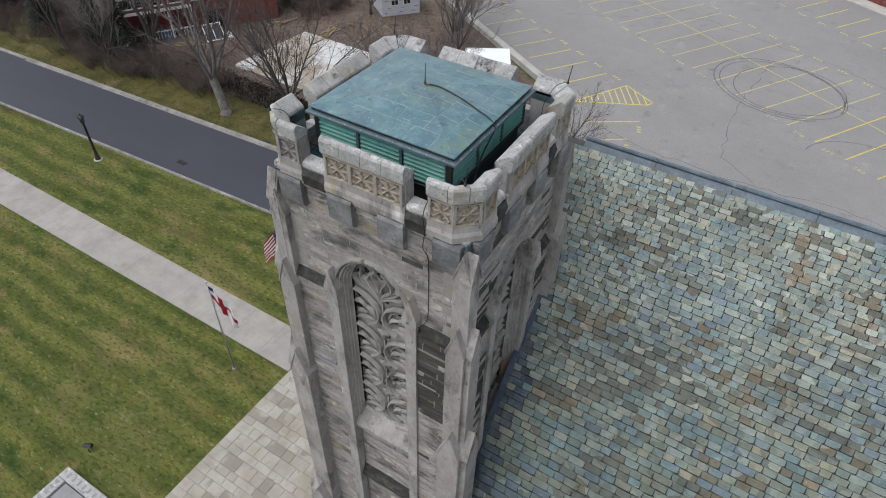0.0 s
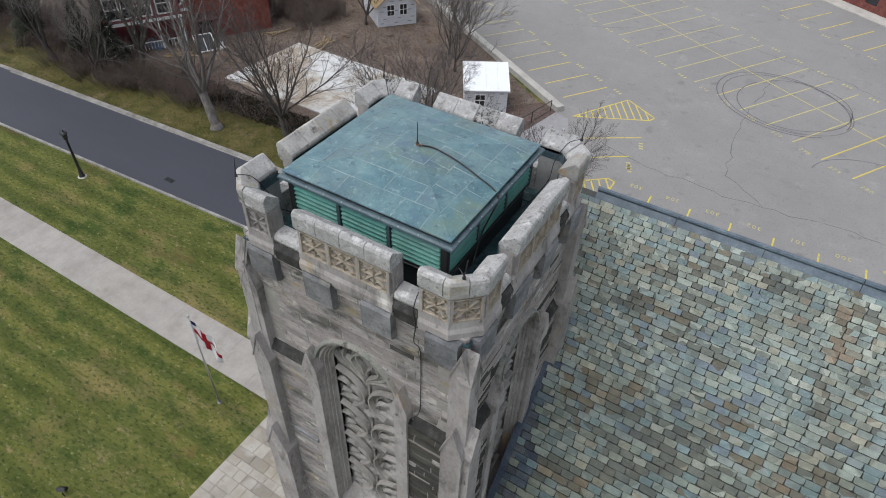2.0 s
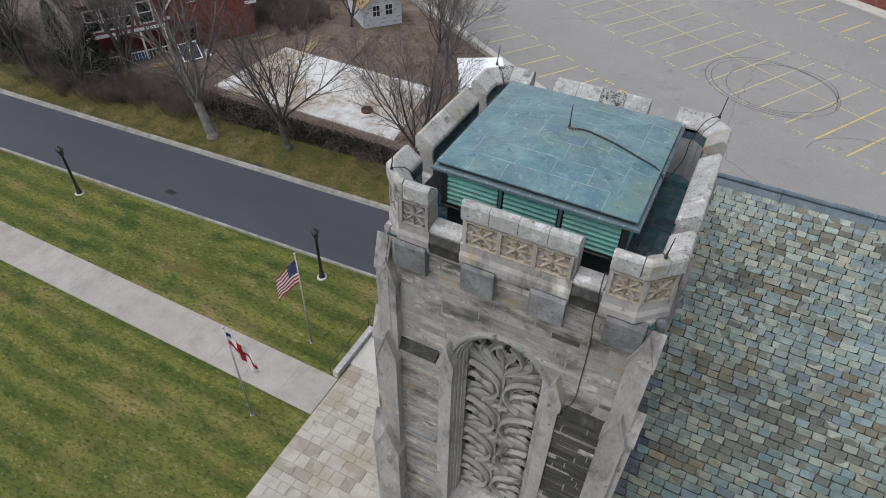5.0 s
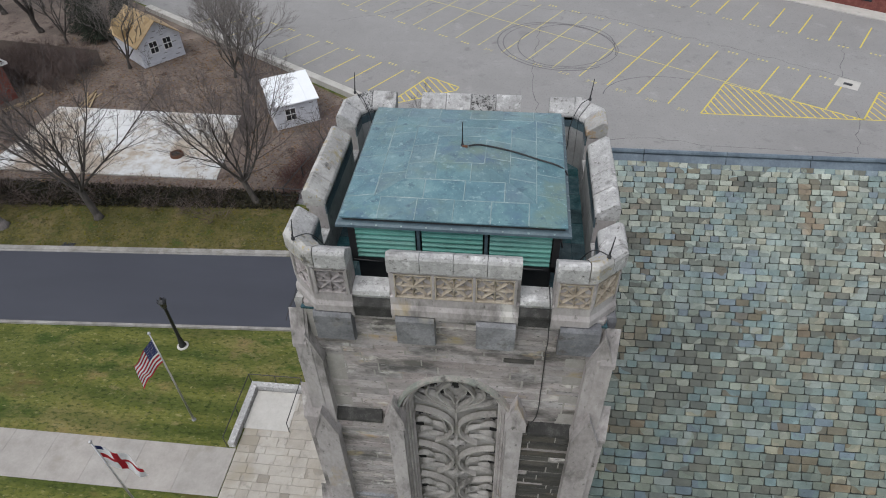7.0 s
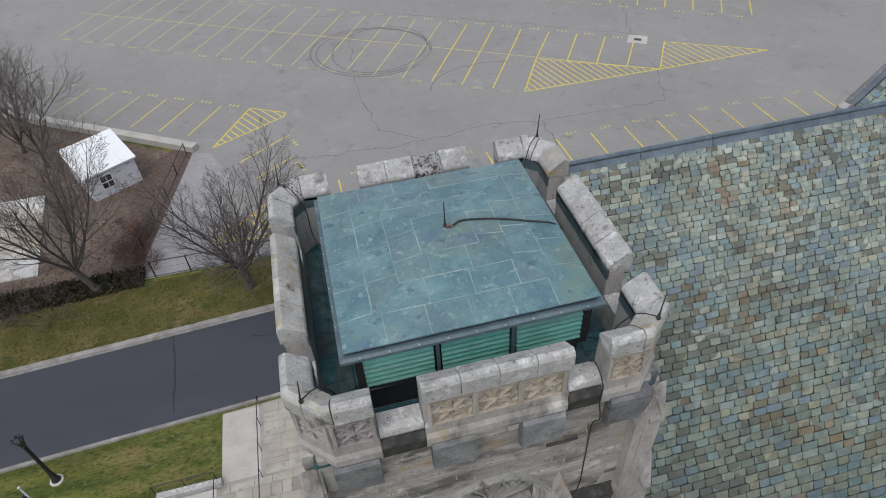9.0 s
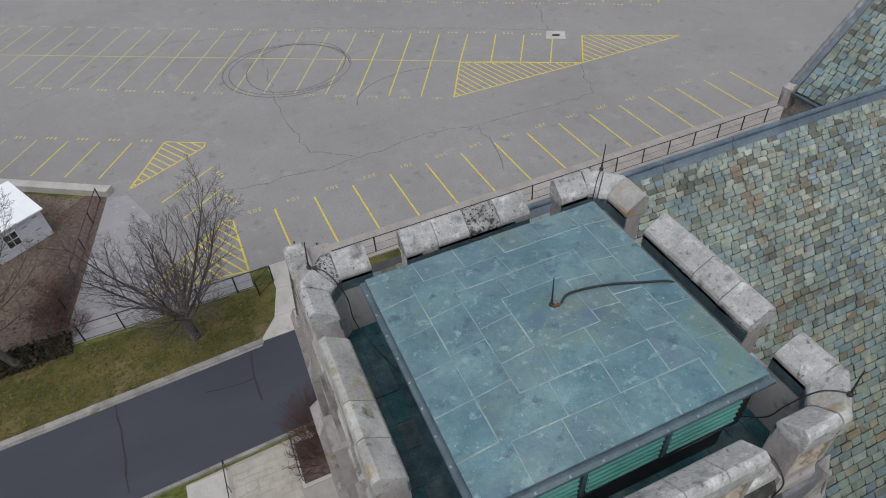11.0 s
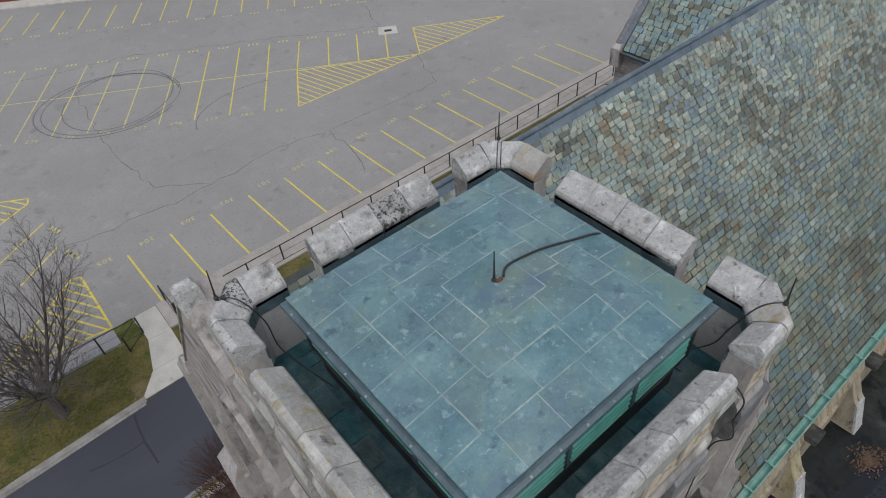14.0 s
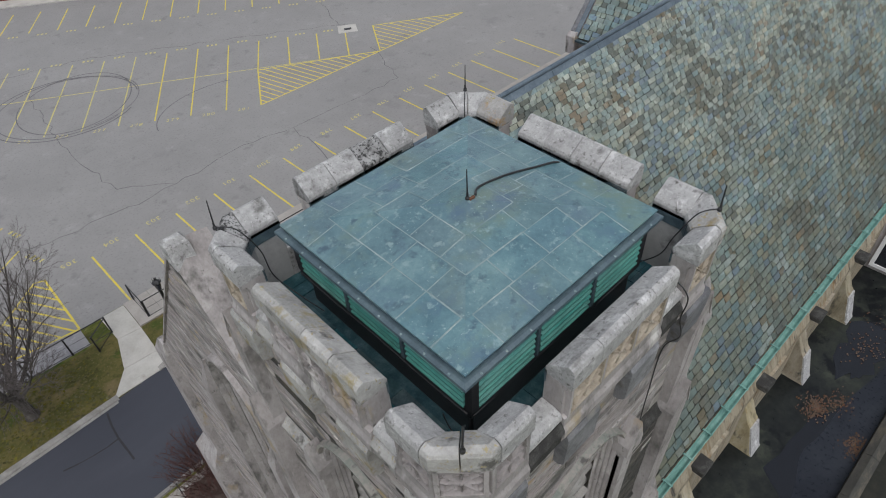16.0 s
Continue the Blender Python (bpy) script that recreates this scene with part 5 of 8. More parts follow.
# transept beyond the ridge
tr = thing("transept", "slate-roofed transept with a coped stone gable", "transept", (28, 13, 0), kind="structure")
TX0, TY, TE, TS = 22.2, 14.3, 13.6, 1.2
TW = 6.2
bm = bmesh.new()
extrude(bm, [(TX0 + .2, TY, 0), (TX0 + 2 * TW - .2, TY, 0), (TX0 + 2 * TW - .2, TY, TE), (TX0 + TW, TY, TE + TS * TW + .2), (TX0 + .2, TY, TE)], (0, -0.5, 0))
part("gable_wall", bm, M_STONE_J, tr)
bm = bmesh.new()
box(bm, TX0 + .2, TX0 + .7, 5.0, TY - .5, 0, TE)
part("side_wall", bm, M_STONE_J, tr)
bm = bmesh.new()
for s in (0, 1):
    x0 = TX0 if s == 0 else TX0 + 2 * TW
    extrude(bm, [(x0, 5.2, TE - .02), (TX0 + TW, 5.2, TE + TS * TW - .02), (TX0 + TW, 5.2, TE + TS * TW - .25), (x0, 5.2, TE - .25)], (0, TY - 5.7, 0))
part("roof_deck", bm, M_DECK, tr)
td = Vector((1, 0, TS)).normalized()
tn = Vector((-TS, 0, 1)).normalized()
tb = Matrix(((0, tn.x, td.x, 0), (-1, 0, 0, 0), (0, tn.z, td.z, 0), (0, 0, 0, 1)))
rest_v, rest_f = [], []
tl = TW * math.sqrt(1 + TS * TS)
EXPO_T = 0.25
for j in range(int(tl / EXPO_T)):
    y = TY - 0.5
    while y > 5.3:
        w = r.choice((0.30, 0.34, 0.38, 0.42, 0.48)) * r.uniform(0.93, 1.07)
        c = Vector((TX0, y - w / 2, TE)) + td * (j * EXPO_T + EXPO_T / 2 + r.uniform(-.015, .015)) + tn * (0.03 + r.uniform(0, .012))
        m = Matrix.Translation(c) @ tb @ Matrix.Rotation(-0.13 + r.uniform(-0.03, 0.03), 4, "X") @ Matrix.Diagonal((w - 0.026, 0.08, EXPO_T * 1.0, 1))
        k = len(rest_v)
        me = slate_kinds[r.randrange(5)]
        rest_v += [tuple(m @ v.co) for v in me.vertices]
        rest_f += [tuple(k + i for i in f.vertices) for f in me.polygons]
        y -= w
me = bpy.data.meshes.new("slates")
me.from_pydata(rest_v, [], rest_f)
tagged(part_mesh("slate_field", me, M_SLATE_BLUE, tr), kind="stuff")
for s in (1, -1):
    for i in range(8):
        xa, xb = TX0 + TW - s * TW * i / 8, TX0 + TW - s * (TW * (i + 1) / 8) + 0.01 * s
        za, zb = TE + TS * (TW - abs(xa - TX0 - TW)) + .15, TE + TS * (TW - abs(xb - TX0 - TW)) + .15
        bm = bmesh.new()
        loft(bm, [[(x, TY + .05, z - .1), (x, TY + .05, z + .06), (x, TY - .08, z + .14), (x, TY - .2, z + .06), (x, TY - .2, z - .1)] for x, z in ((xa, za), (xb, zb))])
        part("coping_stone", bm, M_SLAB, tr, "dark weathered gable coping")
        bm = bmesh.new()
        loft(bm, [[(x, TY - .2, z - .08), (x, TY - .2, z + .02), (x, TY - .42, z - .1), (x, TY - .42, z - .14)] for x, z in ((xa, za), (xb, zb))])
        part("verge_flashing", bm, M_LEAD, tr)
bm = bmesh.new()
loft(bm, [[(TX0 - .2, TY - .4, TE - .9), (TX0 + .3, TY - .4, TE - .9), (TX0 + .3, TY + .12, TE - .9), (TX0 - .2, TY + .12, TE - .9)], [(TX0 - .22, TY - .4, TE + .02), (TX0 + .3, TY - .4, TE + .02), (TX0 + .3, TY + .12, TE + .02), (TX0 - .22, TY + .12, TE + .02)],
          [(TX0 - .05, TY - .36, TE + .22), (TX0 + .3, TY - .36, TE + .22), (TX0 + .3, TY + .08, TE + .22), (TX0 - .05, TY + .08, TE + .22)]])
part("kneeler", bm, M_DRESS, tr, "carved kneeler stone at the foot of the gable")

bm = bmesh.new()
for pts in (((16.4, -3.3), (17.0, -3.2), (17.8, -4.1), (17.2, -4.6), (16.0, -4.5), (15.2, -4.7), (14.4, -4.2), (15.3, -3.9)), ((9.2, -3.6), (12.0, -3.9), (13.8, -4.7), (14.6, -5.4), (11.0, -5.45), (8.0, -5.4))):
    n = len(pts)
    out = []
    for i in range(n):
        for k in range(6):
            a, b = Vector(pts[i]), Vector(pts[(i + 1) % n])
            p = a.lerp(b, k / 6)
            q = noise.noise(Vector((p.x * 1.7, p.y * 1.7, 3.0))) * .12
            out.append((p.x + q, p.y + q))
    sheet(bm, out, FR + .004)
tagged(part("puddle", bm, M_PUDDLE), "still rain puddles on the dark flat roof", "puddle", kind="structure")
# near-black sheet added to darken the ground beyond the aisle parapet
bm = bmesh.new()
sheet(bm, [(3.0, -14), (60, -14), (60, -5.9), (3.0, -5.9)], 0.014)
tagged(part("planting_bed", bm, M_DARK_GROUND), "added near-black ground sheet beside the church wall", "planting bed", kind="structure")
bm = bmesh.new()
loft(bm, [[(TX0 - .05, y, TE - .06), (TX0 - .12, y, TE - .16), (TX0 - .24, y, TE - .16), (TX0 - .28, y, TE - .02), (TX0 - .25, y, TE - .02), (TX0 - .22, y, TE - .12), (TX0 - .13, y, TE - .12), (TX0 - .08, y, TE - .06)] for y in (6.5, TY - .45)])
part("gutter", bm, M_FASCIA, tr, "dark eaves gutter of the transept")

# ---------------------------------------------------------------- tower
W, PF = 2.1, 2.2          # wall plane and parapet plane, from the tower's axis
WX = 1.052                # the tower is a little wider from side to side
tower = thing("church_tower", "square weathered limestone church tower with a battlemented parapet", "church tower", (0, 0, 0))
SCALE_X = Matrix.Translation((0.02, 0, 0)) @ Matrix.Diagonal((WX, 1, 1, 1))
FACE = {k: SCALE_X @ Matrix.Rotation(radians(a), 4, "Z") for k, a in (("front", 0), ("right", 90), ("back", 180), ("left", -90))}


def tpart(name, bm, m, f, parent=None, label="", smooth=False):
    """A part built in a face's own coordinates: x along the face, -y outwards."""
    bm.transform(FACE[f] if isinstance(f, str) else f)
    return part(name, bm, m, parent or tower, label, smooth)


# core and parapet walls
bm = bmesh.new()
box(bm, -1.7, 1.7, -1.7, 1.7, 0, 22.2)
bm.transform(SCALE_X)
part("core", bm, M_SHADE_FILL, tower)
UC, HW, ZS, RISE, SILL = 0.03, 0.86, 19.72, 0.98, 14.6


def arch_z(u, hw=HW, rise=RISE):
    k = min(1.0, abs(u - UC) / hw)
    return ZS + rise * (1 - k ** 2.1) ** 0.6


def arch_path(hw, rise, z0, v, n=22):
    pts = [(UC - hw, -v, z0), (UC - hw, -v, (z0 + ZS) / 2)]
    for i in range(n + 1):
        u = -hw + 2 * hw * (0.5 - 0.5 * math.cos(math.pi * i / n))
        pts.append((UC + u, -v, ZS + rise * (1 - (abs(u) / hw) ** 2.1) ** 0.6 if abs(u) < hw - 1e-6 else ZS))
    return pts + [(UC + hw, -v, (z0 + ZS) / 2), (UC + hw, -v, z0)]


def wall_shell(f):
    bm = bmesh.new()
    v0, v1 = -(W - 0.009), -1.65
    lo = -(W + 0.09)
    box(bm, -W, UC - HW, v0, v1, 19.46, 22.19)
    box(bm, UC + HW, W, v0, v1, 19.46, 22.19)
    box(bm, -W, UC - HW, lo, v1, 0, 19.455)
    box(bm, UC + HW, W, lo, v1, 0, 19.455)
    n = 20
    for i in range(n):
        a, b = UC - HW + 2 * HW * i / n, UC - HW + 2 * HW * (i + 1) / n
        loft(bm, [[(a, y, arch_z(a)), (a, y, 22.19), (b, y, 22.19), (b, y, arch_z(b))] for y in (v0, v1)])
    box(bm, UC - HW, UC + HW, -(W - 0.2), v1, 0, SILL - 0.5)
    return tpart("wall_backing", bm, M_MORTAR, f, label="mortar bed of the ashlar wall")


me_stone = chamfer_block("ashlar_stone", 0.02)
me_stone.materials.append(M_STONE)
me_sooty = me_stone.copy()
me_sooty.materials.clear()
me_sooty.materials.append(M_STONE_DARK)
stone_shape = [tuple(v.co) for v in me_stone.vertices], [tuple(p.vertices) for p in me_stone.polygons]


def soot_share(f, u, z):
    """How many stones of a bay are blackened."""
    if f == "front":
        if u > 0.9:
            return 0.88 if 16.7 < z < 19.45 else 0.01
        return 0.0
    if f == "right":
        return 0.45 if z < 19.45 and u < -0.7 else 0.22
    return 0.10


def masonry(f, z_low, pieces, seed):
    """Coursed ashlar over a face; the top courses are parts, the rest one mesh."""
    r = random.Random(seed)
    wall = wall_shell(f)
    spans = [(-W + .02, UC - HW - .02), (UC + HW + .02, W - .02)]
    rv, rf, n = [], [], 0
    tone = []
    z = 22.32
    while z > z_low:
        h = r.choice((0.07, 0.09, 0.1, 0.12, 0.13, 0.16, 0.19))
        zm = z - h / 2
        if zm > ZS + RISE + 0.03:
            rows = [(-W + .02, W - .02)]
        elif zm > ZS:
            k = max(0.02, 1 - (max(0, zm + h / 2 - ZS) / RISE) ** (1 / 0.6)) ** (1 / 2.1) * HW + 0.03
            rows = [(-W + .02, UC - k), (UC + k, W - .02)]
        elif zm < SILL - .55:
            rows = [spans[0], (UC - HW + .01, UC + HW - .01), spans[1]]
        else:
            rows = spans
        for q, (a, b) in enumerate(rows):
            back = 0.17 if len(rows) == 3 and q == 1 else 0.0
            proud = 0.1 if zm < 19.45 and not back else (0.05 if back else 0.0)
            u = a
            while u < b - 0.01:
                w = r.uniform(0.35, 1.15)
                if b - u - w < 0.25:
                    w = b - u
                d = 0.11
                c = (u + w / 2, -(W - back + proud + r.uniform(-0.004, 0.007)) + d / 2, zm)
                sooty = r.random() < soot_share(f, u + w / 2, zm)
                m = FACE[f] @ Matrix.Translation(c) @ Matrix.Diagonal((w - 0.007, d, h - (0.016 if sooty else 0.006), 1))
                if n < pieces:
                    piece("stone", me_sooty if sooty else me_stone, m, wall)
                    n += 1
                else:
                    k = len(rv)
                    rv += [tuple(m @ Vector(p)) for p in stone_shape[0]]
                    rf += [tuple(k + i for i in p) for p in stone_shape[1]]
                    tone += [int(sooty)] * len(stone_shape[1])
                u += w
        z -= h
    me = bpy.data.meshes.new("stones")
    me.from_pydata(rv, [], rf)
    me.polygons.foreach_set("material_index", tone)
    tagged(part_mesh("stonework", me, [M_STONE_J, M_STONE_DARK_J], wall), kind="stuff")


# parapet -----------------------------------------------------------
CAPZ = 23.17
CAP = [(0.035, CAPZ), (0.035, CAPZ + 0.235), (0.012, CAPZ + 0.28), (-0.05, CAPZ + 0.305), (-0.28, CAPZ + 0.13), (-0.30, CAPZ + 0.09), (-0.30, CAPZ)]
BODY = [(0.0, 22.21), (0.0, 22.64), (-0.055, 22.65), (-0.055, 23.11), (0.0, 23.12), (0.0, CAPZ), (-0.28, CAPZ), (-0.28, 22.21)]


def carved(w, h, seed):
    """A recessed square with a star of leaves and pierced foliage in relief, about its centre; the front lies at y = 0."""
    r = random.Random(seed)
    bm = bmesh.new()
    a, b, d = w / 2, h / 2, 0.075
    for x0, x1, z0, z1 in ((-a, a, b - .016, b), (-a, a, -b, -b + .016), (-a, -a + .016, -b + .016, b - .016), (a - .016, a, -b + .016, b - .016)):
        box(bm, x0, x1, -0.004, d, z0, z1)
    # recess floor in the second, near-black material: its depth shade is coloured in
    box(bm, -a + .01, a - .01, d - .01, d + .02, -b + .01, b - .01, 1)

    def leaf(cx, cz, ang, ln, wd, hgt, bend=0.0):
        c, s = math.cos(ang), math.sin(ang)
        n = 5
        rows = []
        for i in range(n + 1):
            t = i / n
            x, y, k = ln * t, bend * ln * math.sin(math.pi * t), wd * math.sin(math.pi * (.1 + .88 * t)) ** .8
            rows.append([bm.verts.new((cx + c * x - s * (y + o * k), d - (hgt if o == 0 else .02), cz + s * x + c * (y + o * k))) for o in (-1, 0, 1)])
        for p, q in zip(rows, rows[1:]):
            for i in (0, 1):
                bm.faces.new((p[i], p[i + 1], q[i + 1], q[i]))
    q = min(a, b) - .016
    for k in range(8):
        ang = k * math.pi / 4 + r.uniform(-.03, .03)
        leaf(0, 0, ang, q * (1.16 if k % 2 else .78), q * (.12 if k % 2 else .085), .072)
    for k in range(4):
        ang = k * math.pi / 2
        ex, ez = (a - .016) * math.cos(ang), (b - .016) * math.sin(ang)
        for s in (-1, 1):
            # leaves that spring from the middle of each side and curl to the corners and back
            leaf(ex, ez, ang + math.pi + s * 1.25, q * .82, q * .07, .068, s * .22)
            leaf(ex, ez, ang + math.pi + s * .62, q * .62, q * .055, .062, -s * .2)
    lathe_ring = [(0.03 * math.cos(t), 0.03 * math.sin(t)) for t in (k * math.pi / 4 for k in range(8))]
    loft(bm, [[(x, d - .02, z) for x, z in lathe_ring], [(x * .6, -.004, z * .6) for x, z in lathe_ring]])
    return bm


def merlon(path, panels, joints, f, seed):
    """path: plan points in face coordinates, outside to the right; panels: (u or face matrix, width); joints: where the coping is cut."""
    bm = bmesh.new()
    sweep_plan(bm, path, BODY)
    body = tpart("merlon", bm, M_DRESS, f, label="weathered parapet merlon with carved panels")
    bm = bmesh.new()
    sweep_plan(bm, path, [(0.03, 22.3), (0.03, 22.42), (0.0, 22.5), (-.05, 22.5), (-.05, 22.3)])
    tpart("base_moulding", bm, M_DRESS, f, body)
    for k, seg in enumerate(joints):
        bm = bmesh.new()
        lift = random.Random(seed * 9 + k).uniform(-.006, .01)
        sweep_plan(bm, seg, [(o, z + lift) for o, z in CAP])
        bmesh.ops.bevel(bm, geom=[e for e in bm.edges if e.calc_length() > 0.03], offset=0.005, segments=1, affect="EDGES")
        crust = M_CAP
        if f == "left" and seed < 5 or (f in ("left", "front") and seed >= 5 and k == 1) or (f == "left" and seed == 8 and k == 2):
            crust = M_CAP_LICHEN
        elif f == "back" and k == 1:
            crust = M_CAP_BLACK
        elif f == "right" and seed == 6 and k == 0:
            crust = M_CAP_RUST
        tpart("coping_stone", bm, crust, f, body)
        bm = bmesh.new()
        sweep_plan(bm, seg, [(-.275, CAPZ - .14), (-.275, CAPZ + .05), (-.30, CAPZ + .05), (-.30, CAPZ - .14)])
        tpart("flashing", bm, M_FASCIA, f, body, "dark green copper flashing")
        bm = bmesh.new()
        sweep_plan(bm, seg, [(-.278, 22.23), (-.278, CAPZ - .142), (-.292, CAPZ - .142), (-.292, 22.23)])
        tpart("inner_lining", bm, M_LINING, f, body, "pale grey lining behind the parapet")
    for k, (mm, w, h) in enumerate(panels):
        bm = carved(w, h, seed * 5 + k)
        bm.transform(mm)
        tpart("carved_panel", bm, [M_DRESS if f == "left" else M_CARVE, M_LEDGE], f, body, "tan panel carved with a leaf star" if f != "left" else "grey weathered panel carved with a leaf star")
        for s in (-1, 1):
            if s < 0 and k and len(path) == 2:
                continue
            bm = bmesh.new()
            q = .0165
            box(bm, s * (w / 2 + q) - q + .001, s * (w / 2 + q) + q - .001, -.006, .06, -h / 2 - .03, h / 2 + .03)
            bm.transform(mm)
            tpart("panel_mullion", bm, M_DRESS, f, body)


def cut(a, b, n):
    a, b = Vector(a), Vector(b)
    g = (b - a).normalized() * 0.003
    return [[a.lerp(b, i / n) + (g if i else g * 0), a.lerp(b, (i + 1) / n) - (g if i < n - 1 else g * 0)] for i in range(n)]


PZ = 22.88
for f, u0 in (("front", 0.06), ("right", 0.0), ("back", 0.02), ("left", 0.0)):
    MH, CS = (0.86, 1.32) if f in ("front", "back") else (0.91, 1.29)
    a, b = (-MH + u0, -PF), (MH + u0, -PF)
    merlon([a, b], [(Matrix.Translation((u0 + k * 0.535, -PF - .002, PZ)), 0.50, 0.45) for k in (-1, 0, 1)], cut(a, b, 4), f, {"front": 1, "right": 2, "back": 3, "left": 4}[f])
    # corner merlon at the right end of each face
    c0, c1, c2, c3 = (CS + u0 / 2, -PF), (1.84, -PF), (PF, -1.84), (PF, -(2.61 - CS))
    mid = ((c1[0] + c2[0]) / 2, (c1[1] + c2[1]) / 2)
    dg = Matrix.Rotation(radians(45), 4, "Z") @ Matrix.Translation((0, -(math.hypot(*mid) + .002), PZ))
    sd = Matrix.Rotation(radians(90), 4, "Z")
    g = 0.004
    merlon([c0, c1, c2, c3], [(Matrix.Translation((1.60 + u0 / 4, -PF - .002, PZ)), 0.42, 0.45), (dg, 0.42, 0.45), (sd @ Matrix.Translation((-1.58, -PF - .002, PZ)), 0.42, 0.45)],
           [[c0, (c1[0] - .1, c1[1])], [(c1[0] - .09, c1[1]), c1, (mid[0] - g, mid[1] - g)], [(mid[0] + g, mid[1] + g), c2, (c2[0], c2[1] + .09)], [(c2[0], c2[1] + .1), c3]],
           f, {"front": 5, "right": 6, "back": 7, "left": 8}[f])
    # crenel sills
    for a, b in ((MH + u0, CS + u0 / 2), (-CS + u0 / 2 * 0, -MH + u0)):
        bm = bmesh.new()
        sweep_plan(bm, [(a + .004, -PF), (b - .004, -PF)], [(-.05, 22.21), (-.05, 22.56), (-.02, 22.62), (-.04, 22.7), (-.12, 22.74), (-.30, 22.74), (-.30, 22.21)])
        bmesh.ops.bevel(bm, geom=[e for e in bm.edges if e.calc_length() > 0.07], offset=0.008, segments=1, affect="EDGES")
        sill = tpart("crenel_sill", bm, M_CAP, f, label="pale weathered crenel sill over a sooty ledge")
        bm = bmesh.new()
        sweep_plan(bm, [(a + .004, -PF), (b - .004, -PF)], [(0.0, 22.21), (0.0, 22.38), (.03, 22.42), (.03, 22.46), (-.03, 22.56), (-.055, 22.56), (-.055, 22.21)])
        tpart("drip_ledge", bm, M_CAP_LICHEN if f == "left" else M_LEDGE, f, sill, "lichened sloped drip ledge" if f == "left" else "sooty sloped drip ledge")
    # corbel blocks
    for u in (-1.7, -0.54, 0.57, 1.7):
        bm = bmesh.new()
        s = 0.27
        loft(bm, [[(u + u0 - s, y1, z), (u + u0 + s, y1, z), (u + u0 + s, -W + .1, z), (u + u0 - s, -W + .1, z)] for z, y1 in ((21.62, -PF + .03), (21.69, -PF - .045), (22.2, -PF - .06), (22.27, -PF - .03))])
        tpart("corbel_block", bm, M_CAP_LICHEN if f == "left" else M_SLAB, f, label="lichened stone corbel block" if f == "left" else "blue-grey slate corbel block")
    # belt under the parapet
    bm = bmesh.new()
    sweep_plan(bm, [(-PF + .35, -PF + .06), (PF - .35, -PF + .06)], [(0, 22.1), (.03, 22.2), (.03, 22.3), (-.05, 22.3), (-.05, 22.1)])
    tpart("belt_course", bm, M_DRESS, f)
    # chamfered corner under the corner merlon
    bm = bmesh.new()
    loft(bm, [[(1.6, -1.6, z), (c1[0] - q, -PF + q, z), (c1[0], -PF + q, z), (c2[0] - q, -1.84, z), (c2[0] - q, -1.84 + q, z)] for z, q in ((21.2, .26), (21.7, .12), (22.1, .03), (22.18, .02))])
    tpart("corner_pier", bm, M_DRESS, f, label="smooth dressed corner pier")

# window: hood, stepped jambs, sill and flowing tracery
TOPZ, TIER = 19.48, 1.17      # foot of the palmette and height of a tier of scrolls


